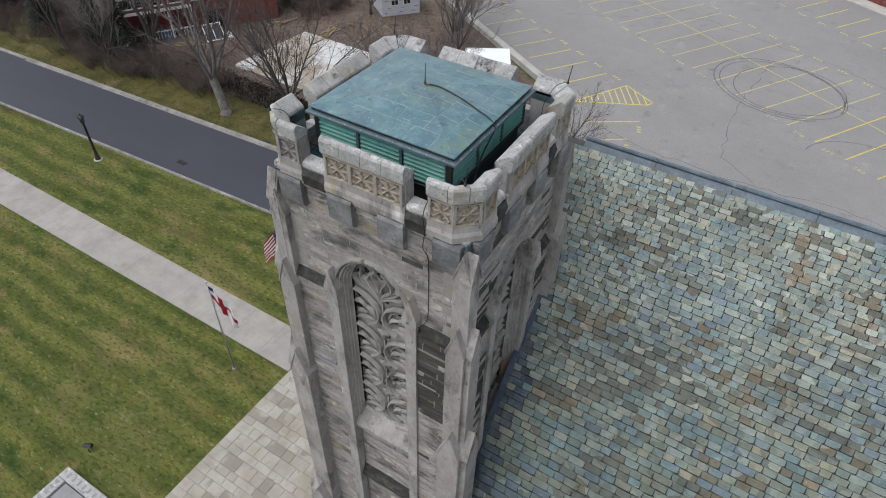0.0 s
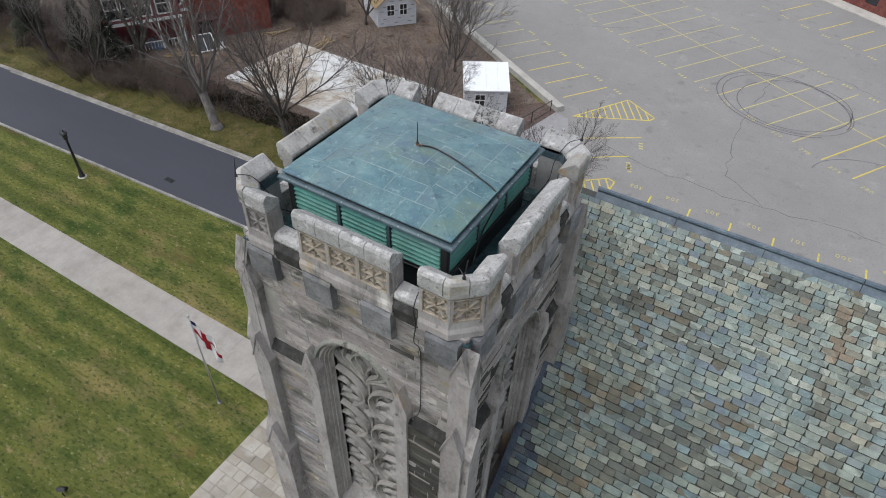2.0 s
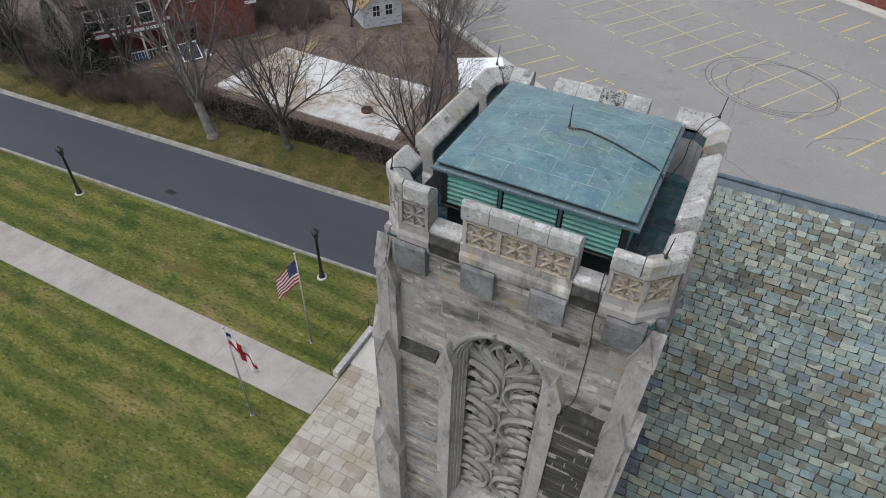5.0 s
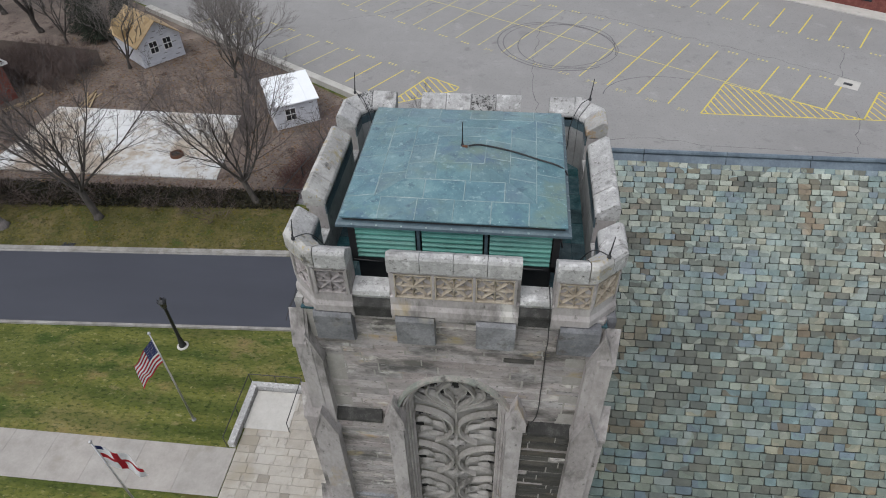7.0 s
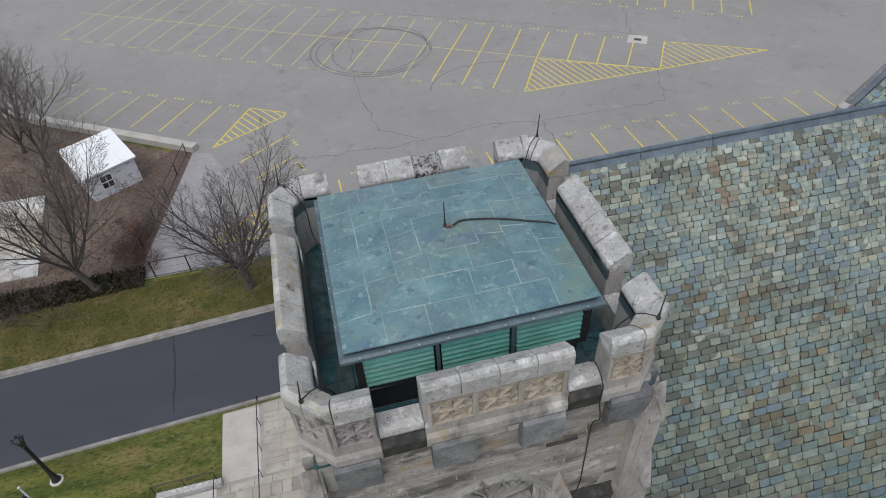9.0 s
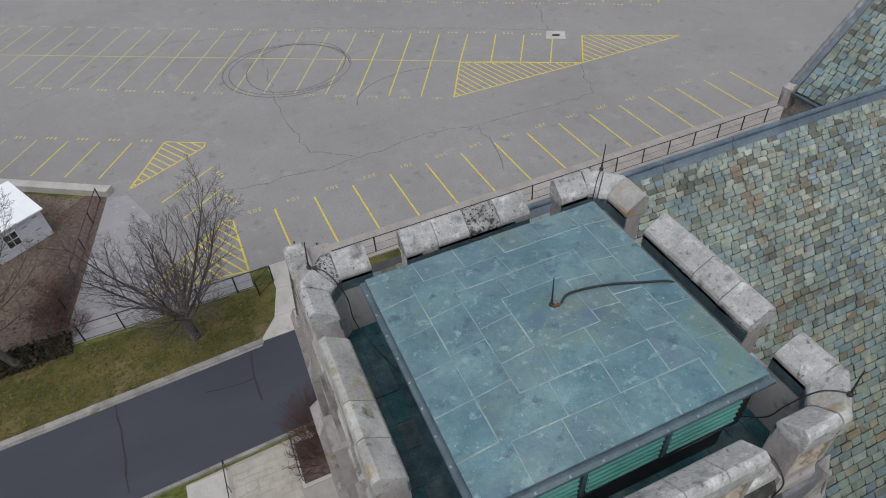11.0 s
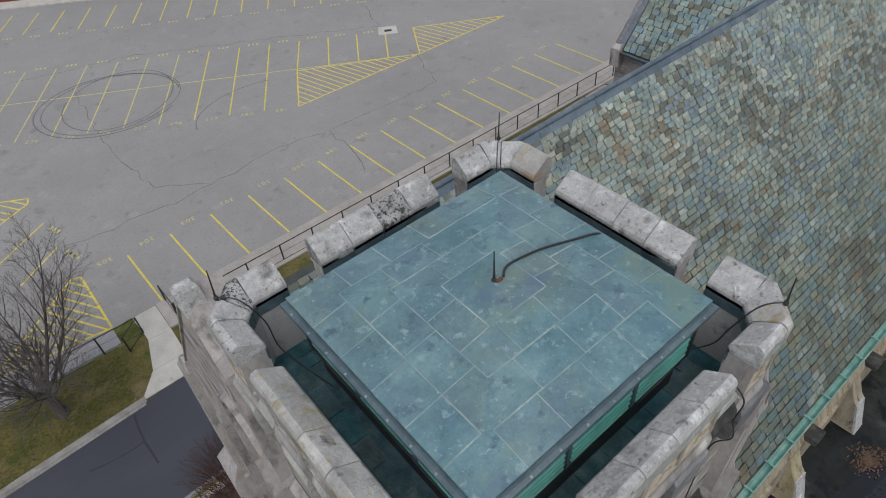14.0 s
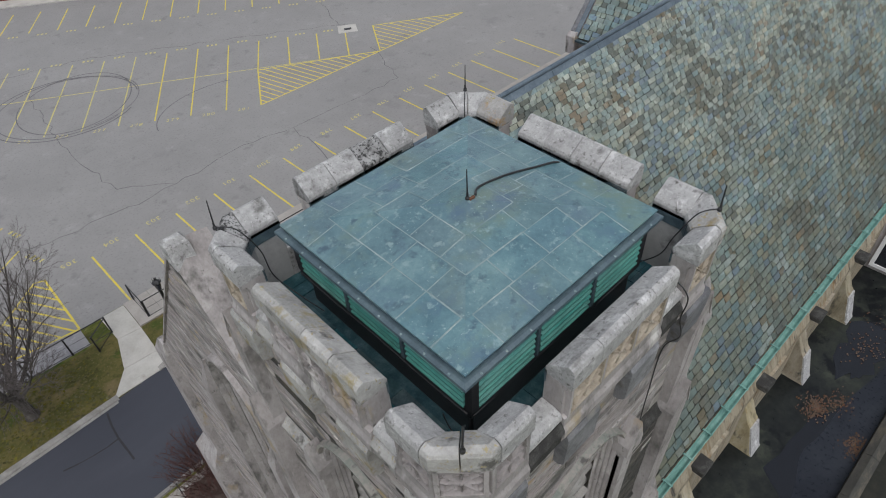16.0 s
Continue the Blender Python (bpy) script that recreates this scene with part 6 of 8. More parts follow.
def belfry_window(f):
    win = None
    # flat backing whose near-black colour stands for the shade inside the opening
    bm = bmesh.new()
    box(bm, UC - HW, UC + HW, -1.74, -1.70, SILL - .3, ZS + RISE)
    win = tpart("belfry_window", bm, M_SHADE_FILL, f, label="tall arched belfry opening filled with carved flowing tracery")
    nrm = (0, -1, 0)
    for hw, v, w, d in ((0.85, 2.07, .06, .06), (0.80, 2.01, .055, .05), (0.755, 1.95, .05, .05)):
        bm = bmesh.new()
        rail_section(bm, arch_path(hw, RISE * hw / HW, SILL - .1, v), nrm, w, d)
        tpart("jamb_moulding", bm, M_DRESS, f, win)
        bm = bmesh.new()
        p = arch_path(hw, RISE * hw / HW, SILL - .1, v)
        q = arch_path(hw - .05, RISE * (hw - .05) / HW, SILL - .1, v - .06)
        va = [bm.verts.new(x) for x in p]
        vb = [bm.verts.new(x) for x in q]
        for i in range(len(va) - 1):
            bm.faces.new((va[i], va[i + 1], vb[i + 1], vb[i]))
        tpart("jamb_splay", bm, M_DRESS, f, win)
    bm = bmesh.new()
    rail_section(bm, [p for p in arch_path(0.93, RISE * 1.06, ZS - .12, W - .02) if p[2] > ZS - .2], nrm, .075, .11)
    tpart("hood_mould", bm, M_VERDI, f, win, "green-stained stone hood mould")
    bm = bmesh.new()
    loft(bm, [[(x, -2.16, SILL - .55), (x, -2.16, SILL - .42), (x, -1.8, SILL + .25), (x, -1.7, SILL + .25), (x, -1.7, SILL - .55)] for x in (UC - HW + .01, UC + HW - .01)])
    tpart("window_sill", bm, M_DRESS, f, win, "sloping stained window sill")
    # tracery: mirrored scrolls and leaves in tiers
    r = random.Random(4)

    def curl(bm, pts, w, d, y):
        rail_section(bm, [(UC + p[0], y, p[1]) for p in pts], nrm, w, d)

    def leaf(bm, p0, p1, bend, w, y):
        """A pointed leaf from p0 to p1 that bows sideways, with a raised rib."""
        p0, p1 = Vector(p0), Vector(p1)
        d = p1 - p0
        s = Vector((-d.y, d.x))
        n = 6
        rib, lf, rt = [], [], []
        for i in range(n + 1):
            t = i / n
            c = p0.lerp(p1, t) + s * bend * math.sin(math.pi * t)
            k = w * math.sin(math.pi * min(1, t * 0.93 + .07)) ** .8
            nn = s.normalized()
            rib.append(bm.verts.new((UC + c.x, y - .06 - .03 * math.sin(math.pi * t), c.y)))
            lf.append(bm.verts.new((UC + c.x + nn.x * k, y, c.y + nn.y * k)))
            rt.append(bm.verts.new((UC + c.x - nn.x * k, y, c.y - nn.y * k)))
        for i in range(n):
            bm.faces.new((lf[i], lf[i + 1], rib[i + 1], rib[i]))
            bm.faces.new((rib[i], rib[i + 1], rt[i + 1], rt[i]))
    zp = TOPZ
    tiers = [(zp - TIER * (k + 1), TIER) for k in range(int((zp - SILL) / TIER) + 1)]
    for z0, h in tiers:
        zc = z0 + h / 2
        for s in (-1, 1):
            # a broad strap from jamb to jamb that bellies in to the middle, and a thinner one inside it
            for rx, ry, w, d, y, a0, a1 in ((.68, .47, .058, .11, -1.82, -1.0, 1.5), (.54, .37, .034, .07, -1.79, -.4, 1.2)):
                bm = bmesh.new()
                curl(bm, [(s * (.73 - rx * math.cos(a)), zc + ry * h * math.sin(a)) for a in (a0 + (a1 - a0) * i / 18 for i in range(19))], w, d, y)
                tpart("tracery_scroll", bm, M_TRACERY, f, win, "carved leaf scroll")
            # the spray of lobes inside the strap
            for p0, p1, bd, w, y in (((.16, -.20), (.50, .08), .22, .055, -1.81), ((.40, .06), (.76, .05), .34, .06, -1.82), ((.22, -.28), (.74, -.42), .16, .055, -1.80), ((.40, -.12), (.66, -.26), .3, .05, -1.81)):
                bm = bmesh.new()
                leaf(bm, (s * p0[0], zc + h * p0[1]), (s * p1[0], zc + h * p1[1]), s * bd, w, y + r.uniform(-.01, .01))
                tpart("tracery_leaf", bm, M_TRACERY, f, win, smooth=True)
            # bud where two tiers meet on the middle line
            bm = bmesh.new()
            leaf(bm, (s * .02, z0 - h * .17), (s * .15, z0 + h * .04), s * .3, .045, -1.80)
            leaf(bm, (s * .15, z0 - h * .02), (s * .02, z0 + h * .17), s * .3, .045, -1.80)
            tpart("tracery_bud", bm, M_TRACERY, f, win, smooth=True)
    # pierced web behind the leaves
    bm = bmesh.new()
    holes = [(s * a, z0 + h / 2 + b * h, p, q) for z0, h in tiers for s in (-1, 1) for a, b, p, q in ((.66, -.12, .10, .10), (.42, .19, .13, .06), (.66, .20, .07, .07), (.10, -.34, .06, .07), (.09, .36, .05, .06), (.30, -.10, .07, .07), (.50, -.36, .10, .035))]
    holes += [(0, zp + .62, .12, .13)] + [(s * a, zp + b, p, q) for s in (-1, 1) for a, b, p, q in ((.22, .36, .10, .06), (.40, .56, .07, .10), (.60, .44, .06, .07))]
    nx, nz, w0 = 34, 130, .76
    z_lo, z_hi = SILL + .1, ZS + RISE - .06
    grid = [[bm.verts.new((UC - w0 + 2 * w0 * i / nx, -1.765, z_lo + (z_hi - z_lo) * j / nz)) for j in range(nz + 1)] for i in range(nx + 1)]
    for i in range(nx):
        for j in range(nz):
            x, z = -w0 + 2 * w0 * (i + .5) / nx, z_lo + (z_hi - z_lo) * (j + .5) / nz
            if z > arch_z(UC + x) - .05 or any(((x - a) / p) ** 2 + ((z - b) / q) ** 2 < 1 for a, b, p, q in holes):
                continue
            bm.faces.new((grid[i][j], grid[i + 1][j], grid[i + 1][j + 1], grid[i][j + 1]))
    bmesh.ops.delete(bm, geom=[v for v in bm.verts if not v.link_faces], context="VERTS")
    bmesh.ops.solidify(bm, geom=bm.faces[:], thickness=.03)
    tpart("tracery_web", bm, M_TRACERY, f, win, "pierced stone web of the tracery")
    # palmette in the arch
    for s in (-1, 1):
        for strap, w in (([(.02, .0), (.10, .22), (.24, .42), (.30, .66), (.22, .92), (.08, 1.16)], .06), ([(.02, .30), (.07, .56), (.16, .74), (.17, .94), (.06, 1.12)], .045),
                         ([(.02, -.1), (.12, .14), (.34, .36), (.48, .62), (.44, .96)], .06), ([(.06, .0), (.30, .22), (.56, .36), (.70, .58)], .055)):
            bm = bmesh.new()
            curl(bm, [(s * x, zp + .7 * z) for x, z in soft_line(strap)], w, .09, -1.81 + r.uniform(-.015, .01))
            tpart("tracery_scroll", bm, M_TRACERY, f, win)
        for p0, p1, bd, w in (((.20, .22), (.62, .62), -.16, .065), ((.34, .12), (.74, .28), -.14, .065)):
            bm = bmesh.new()
            leaf(bm, (s * p0[0], zp + .7 * p0[1]), (s * p1[0], zp + .7 * p1[1]), s * bd * -1, w, -1.79)
            tpart("tracery_leaf", bm, M_TRACERY, f, win, smooth=True)
    bm = bmesh.new()
    box(bm, UC - .022, UC + .022, -1.82, -1.77, SILL, TOPZ + .3)
    tpart("tracery_stem", bm, M_TRACERY, f, win)


for f in ("front", "right", "left"):
    belfry_window(f)


def gablet(bm, u0, u1, v0, v1, z0, z1, zt):
    """A buttress stage with a gabled top, in face coordinates; the gable looks outwards."""
    um = (u0 + u1) / 2
    loft(bm, [[(u0, -v, z0), (u1, -v, z0), (u1, -v, z1), (um, -v, zt), (u0, -v, z1)] for v in (v1, v0)])


def buttresses(f):
    # slim pilasters beside the window
    for u, up in ((UC - .98, .03), (UC + .99, .3 if f == "front" else .03)):
        bm = bmesh.new()
        gablet(bm, u - .13, u + .13, W - .1, W + .16, 0, 19.5 + up, 19.9 + up)
        p = tpart("pilaster", bm, M_DRESS, f, label="slim stone pilaster beside the window")
        bm = bmesh.new()
        gablet(bm, u - .17, u + .17, W - .1, W + .21, 19.32 + up, 19.56 + up, 20.12 + up)
        tpart("pinnacle_cap", bm, M_DRESS, f, p)
    # sloped ledges between pilaster and corner
    for u0, u1 in ((-2.0, UC - 1.2), (UC + 1.2, 2.0)):
        for z, ext in ((19.46, .13), (16.66, .14)):
            bm = bmesh.new()
            loft(bm, [[(u, -(W + ext), z - .04), (u, -(W + ext), z + .03), (u, -(W + .012), z + .2), (u, -(W - .1), z + .2), (u, -(W - .1), z - .04)] for u in (u0, u1)])
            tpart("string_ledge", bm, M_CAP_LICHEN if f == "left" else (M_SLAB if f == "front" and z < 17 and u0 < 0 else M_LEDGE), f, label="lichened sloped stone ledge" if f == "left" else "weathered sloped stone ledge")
    bm = bmesh.new()
    loft(bm, [[(u, -(W + .06), 11.3), (u, -(W + .06), 11.4), (u, -(W - .2), 11.9), (u, -(W - .25), 11.3)] for u in (UC - .85, UC + .85)])
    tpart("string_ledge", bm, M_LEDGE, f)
    # corner buttresses in stages
    for s in (-1, 1):
        b = None
        ev = 0.0 if f == "front" else 0.03
        for u0, u1, v1, zl, z1, zt in ((1.93, 2.27, 2.26, 17.5, 21.6, 22.12), (1.915, 2.31, 2.40, 13.5, 19.65, 20.25), (1.89, 2.44, 2.56, 7.0, 16.0, 16.8), (1.86, 2.6, 2.8, 0, 9.0, 9.8)):
            v1 += ev
            if f == "front" and s < 0 and zl > 13:
                z1, zt = z1 - .4, zt - .4      # the heads at this corner stand lower
            bm = bmesh.new()
            gablet(bm, min(s * u0, s * u1), max(s * u0, s * u1), W - .06 + zl * .001, v1, zl, z1, zt)
            b = tpart("buttress_stage" if b else "buttress", bm, M_DRESS, f, b0 if b else None, "stepped corner buttress with gabled heads" if not b else "")
            if u0 == 1.93:
                b0 = b
            bm = bmesh.new()
            um = s * (u0 + u1) / 2
            h = (u1 - u0) / 2 + .02
            loft(bm, [[(um - h, -v, z1 - .12), (um, -v, zt - .02), (um + h, -v, z1 - .12), (um + h, -v, z1 - .04), (um, -v, zt + .06), (um - h, -v, z1 - .04)] for v in (v1 + .02, W)])
            tpart("gable_coping", bm, M_DRESS, f, b0)


for f in ("front", "right", "left"):
    buttresses(f)

# walkway floor behind the parapet
bm = bmesh.new()
box(bm, -2.12, 2.12, -2.12, 2.12, 22.191, 22.225)
bm.transform(SCALE_X)
walk_floor = part("parapet_walkway", bm, M_GUTTERFLOOR, tower, "wet dark walkway behind the parapet")
r = random.Random(71)
for f in FACE:
    u = -1.9
    while u < 1.88:
        w = r.uniform(.3, .55)
        for v0, v1 in ((1.5, 1.7), (1.71, 1.91)):
            b2 = bmesh.new()
            box(b2, u + .004, min(u + w, 1.9) - .004, -v1, -v0, 22.226, 22.24 + r.uniform(0, .008))
            tpart("walkway_slab", b2, M_GUTTERFLOOR, f, walk_floor)
        u += w

# ---------------------------------------------------------------- louvred house on the tower
lh = thing("louvre_house", "green louvred belfry house with a low hipped copper roof", "belfry", (0, -0.06, 22.22))
CY, RH, EZR = -0.055, 1.578, 23.54
QY = 1.512
AP = 23.80
# roof panels: three courses to a slope, cut along the hips
def hip_point(f, u, t):
    """u along the eave (-1 to 1), t up the slope (0 to 1)."""
    x, y = u * RH * 1.0, -(1 - t)
    z = EZR + (AP - EZR) * t
    c = [(x, y * QY), (-y * RH, u * QY), (-x, -y * QY), (y * RH, -u * QY)][f]
    return (c[0], c[1] + CY, z)


for f in range(4):
    cuts_t = [0, 0.27, 0.52, 0.76, 1.0]
    for j in range(4):
        t0, t1 = cuts_t[j], cuts_t[j + 1]
        n = [6, 4, 3, 1][j]
        off = [0.0, 0.22, -0.12, 0.1][(j + f) % 4]
        us = [-1.0] + [-(1 - t0) + 2 * (1 - t0) * (k + off) / n for k in range(1, n)] + [1.0]
        for a, b in zip(us, us[1:]):
            def clip(u, t):
                return max(-(1 - t), min(1 - t, u))
            q = [(clip(a, t0), t0), (clip(b, t0), t0), (clip(b, t1), t1), (clip(a, t1), t1)]
            pts = []
            for u, t in q:
                p = hip_point(f, u, t)
                if not pts or (Vector(p) - Vector(pts[-1])).length > 0.02:
                    pts.append(p)
            if len(pts) > 2 and (Vector(pts[0]) - Vector(pts[-1])).length < 0.02:
                pts.pop()
            if len(pts) < 3:
                continue
            bm = bmesh.new()
            dz = RNG.uniform(0, .006)
            loft(bm, [[(x, y, z - .02) for x, y, z in pts], [(x, y, z + dz) for x, y, z in pts]])
            part("roof_panel", bm, M_COPPER, lh, "patinated blue-green copper roof sheet")
            # pale folded seam on the lower and one side edge
            bm = bmesh.new()
            for i in range(len(pts)):
                p, s = Vector(pts[i]), Vector(pts[(i + 1) % len(pts)])
                if (p - s).length > .1 and ((i == 2 and j < 3 and len(pts) > 3) or (i == 1 and abs(q[1][0]) < (1 - q[1][1]) - .06 and abs(q[2][0]) <= (1 - q[2][1]) + 1e-6 and abs(p.x - s.x) * abs(p.y - s.y) < 0.02)):
                    rail_section(bm, [p + Vector((0, 0, dz)), s + Vector((0, 0, dz))], (0, 0, 1), RNG.uniform(.012, .022), .003)
            if bm.verts:
                part("roof_seam", bm, M_SEAM, lh)
            else:
                bm.free()
# black slab: the shadow gap between sheet and fascia, painted as a solid
bm = bmesh.new()
slab(bm, [(-RH + .03, -QY + .03 + CY), (RH - .03, -QY + .03 + CY), (RH - .03, QY - .03 + CY), (-RH + .03, QY - .03 + CY)], EZR - .075, EZR - .018)
part("eave_edge", bm, M_BLACK, lh, "black slab standing for the shadow gap under the roof sheet")
bm = bmesh.new()
D = 0.06
loft(bm, [[(sx * (RH + o), sy * (QY + o) + CY, z) for sx, sy in ((-1, -1), (1, -1), (1, 1), (-1, 1))] for o, z in ((-.06, EZR - .078), (.02, EZR - .082), (D, EZR - .098), (D + .004, EZR - .135), (D - .02, EZR - .138), (-.06, EZR - .12))])
fascia = part("drip_fascia", bm, M_FASCIA, lh, "dull blue-grey copper drip edge with rivets")
for k in range(9):
    for x, y in ((-RH + RH * 2 * (k + .5) / 9, -QY - D + .02 + CY), (-RH + RH * 2 * (k + .5) / 9, QY + D - .02 + CY), (-RH - D + .02, -QY + QY * 2 * (k + .5) / 9 + CY), (RH + D - .02, -QY + QY * 2 * (k + .5) / 9 + CY)):
        bm = bmesh.new()
        lathe(bm, x, y, [(.016, EZR - .128), (.016, EZR - .088), (.008, EZR - .08)], 6)
        part("rivet", bm, M_SEAM, fascia)
LB, LT = 22.78, EZR - .13
BH = 1.49
# solid box coloured near black as the shade behind the slats
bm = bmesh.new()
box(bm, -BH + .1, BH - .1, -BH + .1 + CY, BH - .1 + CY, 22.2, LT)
part("inner_box", bm, M_SHADE_FILL, lh)
for s in (0, 1, 2, 3):
    R = Matrix.Translation((0, CY, 0)) @ Matrix.Rotation(s * math.pi / 2, 4, "Z")
    b2 = bmesh.new()
    box(b2, -BH, BH, -BH, -BH + .1, LB - .1, LB)
    box(b2, -BH + .1, BH - .1, -BH + .06, -BH + .1, 22.2, LB - .1)
    b2.transform(R)
    part("sill_beam", b2, M_BLACK, lh)
for s in range(4):
    R = Matrix.Translation((0, CY, 0)) @ Matrix.Rotation(s * math.pi / 2, 4, "Z")
    for k in range(4):
        b2 = bmesh.new()
        u = -BH + .05 + (2 * BH - .1) * k / 3
        w = .05 if k in (0, 3) else .022
        box(b2, u - w, u + w, -BH - .015, -BH + .08, LB, LT)
        b2.transform(R)
        if k < 3:
            part("louver_post", b2, M_BLACK if k == 0 else M_FASCIA, lh)
        else:
            b2.free()
    for k in range(3):
        a = -BH + .05 + (2 * BH - .1) * k / 3 + .05
        b = -BH + .05 + (2 * BH - .1) * (k + 1) / 3 - .05
        for j in range(7):
            z = LB + .01 + (LT - LB - .02) * j / 7
            h = (LT - LB - .02) / 7
            b2 = bmesh.new()
            loft(b2, [[(u, -BH - .012, z), (u, -BH - .012, z + .018), (u, -BH + .07, z + h * 1.15), (u, -BH + .07, z + h * 1.15 - .018)] for u in (a, b)])
            b2.transform(R)
            part("louver_slat", b2, M_LOUVER, lh, "green louver slat")

# rods, clamp and cable
def rod(x, y, z, h, label, lean=(0, 0)):
    t = thing("lightning_rod", label, "lightning rod", (x, y, z), "lightning rods")
    bm = bmesh.new()
    lathe(bm, x, y, [(.028, z), (.028, z + .03), (.014, z + .05), (.014, z + .09)], 8)
    part("base", bm, M_BLACK, t)
    bm = bmesh.new()
    tube(bm, [(x, y, z + .05), (x + lean[0], y + lean[1], z + h)], .011, .006, 5)
    part("spike", bm, M_BLACK, t)


rod(0.02, -0.05, AP - .01, 0.42, "thin rod at the peak of the copper roof")
t = thing("cable_clamp", "small rusty clamp on the roof peak", "clamp", (0.05, -0.08, AP))
bm = bmesh.new()
box(bm, .02, .1, -.095, -.065, AP - .015, AP + .02)
part("clamp_body", bm, M_RUST, t)
for x, y in ((2.08, -2.06), (-2.1, -2.05), (2.1, 2.03), (-2.12, 2.0)):
    rod(x, y, CAPZ + .33, .4 if y > 0 else .34, "slender lightning rod on a corner coping", (.03, .02))


def cable(name, pts, rad, label):
    bm = bmesh.new()
    tube(bm, soft_line(pts, 8), rad, n=6)
    tagged(part(name, bm, M_BLACK, smooth=True), label, "cable")


cable("roof_cable", [(.12, -.08, AP + .02), (.3, .03, AP - .025), (.75, .02, AP - .105), (1.2, -.08, AP - .18), (1.5, -.16, EZR + .03), (1.63, -.2, EZR - .1), (1.6, -.32, EZR - .3), (1.54, -.5, EZR - .62), (1.62, -.9, EZR - .95)], .014,
      "black cable looping from the roof peak over the eave")
cable("downlead_cable", [(1.42, -1.75, 22.4), (1.38, -2.0, 22.86), (1.40, -2.25, 22.72), (1.42, -2.24, 22.3), (1.43, -2.3, 22.0), (1.44, -2.14, 21.6), (1.45, -2.13, 20.6), (1.43, -2.15, 19.9), (1.25, -2.24, 19.6), (1.22, -2.24, 19.2), (1.22, -2.24, 14), (1.23, -2.24, 9)], .009,
      "thin black conductor running down the tower wall")
for x, y, sx, sy in ((2.08, -2.06, -1, 1), (-2.1, -2.05, 1, 1), (2.1, 2.03, -1, -1), (-2.12, 2.0, 1, -1)):
    cable("conductor_loop", [(x, y, CAPZ + .36), (x + sx * .18, y + sy * .16, CAPZ + .3), (x + sx * .32, y + sy * .3, CAPZ - .05), (x + sx * .34, y + sy * .42, 22.75), (x + sx * .5, y + sy * .75, 22.45), (x + sx * .62, y + sy * .95, 22.27)], .008,
          "black conductor dropping from a corner rod into the walkway")

for pts in (((-1.47, -1.55, 22.72), (-.9, -1.53, 22.69), (-.3, -1.54, 22.73), (.4, -1.53, 22.68), (1.0, -1.55, 22.72), (1.5, -1.52, 22.7)), ((-1.5, 1.4, 22.72), (-1.49, .7, 22.68), (-1.5, 0, 22.73), (-1.49, -.8, 22.69), (-1.5, -1.5, 22.74)),
                           ((1.5, -1.4, 22.74), (1.49, -.6, 22.69), (1.5, .2, 22.72), (1.49, 1.3, 22.7))):
    cable("sill_cable", pts, .014, "black cable clipped along the louvre sill")

# ---------------------------------------------------------------- lamps and flags
def street_lamp(x, y, label):
    t = thing("street_lamp", label, "street lamp", (0, 0, 0), "lamps along the drive")
    bm = bmesh.new()
    lathe(bm, 0, 0, [(.34, 0), (.34, .05), (.31, .07), (.2, .07)], 18)
    part("concrete_footing", bm, M_CONC, t)
    bm = bmesh.new()
    lathe(bm, 0, 0, [(.22, .06), (.22, .16), (.17, .24), (.13, .7), (.115, .78), (.105, .85), (.085, 3.3), (.12, 3.34), (.07, 3.4)], 12)
    part("post", bm, M_BLACK, t, smooth=True)
    bm = bmesh.new()
    lathe(bm, 0, 0, [(.08, 3.38), (.15, 3.46), (.19, 3.8), (.17, 3.86)], 8)
    part("lantern_glass", bm, M_GLASS, t, "smoky glass lantern")
    bm = bmesh.new()
    lathe(bm, 0, 0, [(.24, 3.84), (.25, 3.9), (.16, 4.0), (.07, 4.08), (.05, 4.2), (.01, 4.26)], 8)
    h = part("lantern_hood", bm, M_BLACK, t)
    for k in range(8):
        a = k * math.pi / 4
        bm = bmesh.new()
        tube(bm, [(.22 * math.cos(a), .22 * math.sin(a), 3.88), (.29 * math.cos(a), .29 * math.sin(a), 4.05)], .025, .008, 4)
        part("crown_spike", bm, M_BLACK, h)
    for k in range(4):
        a = k * math.pi / 2
        bm = bmesh.new()
        tube(bm, [(.13 * math.cos(a), .13 * math.sin(a), 3.44), (.2 * math.cos(a), .2 * math.sin(a), 3.86)], .014, n=4)
        part("lantern_bar", bm, M_BLACK, t)
    t.matrix_basis = pose(x, y, 0)
    return t


lamp = street_lamp(-17.95, 13.7, "black cast-iron lamp post with a crowned lantern on the lawn")
for x, y in ((-39.4, 12.4), (0.4, 24.9)):
    copy_thing(lamp, pose(x, y, 0, 0, 0, 20))


def flagpole(x, y, h, label):
    t = thing("flagpole", label, "flagpole", (x, y, 0), "flagpoles on the lawn")
    bm = bmesh.new()
    tube(bm, [(x, y, 0), (x, y, h)], .065, .03, 10)
    part("pole", bm, M_ALU, t, smooth=True)
    bm = bmesh.new()
    bmesh.ops.create_uvsphere(bm, u_segments=10, v_segments=6, radius=.075)
    bm.transform(Matrix.Translation((x, y, h + .05)))
    part("finial", bm, M_ALU, t, "small dull metal ball", True)
    bm = bmesh.new()
    lathe(bm, x, y, [(.12, 0), (.12, .04), (.08, .07)], 12)
    part("collar", bm, M_SHADOWBOX, t)
    return t


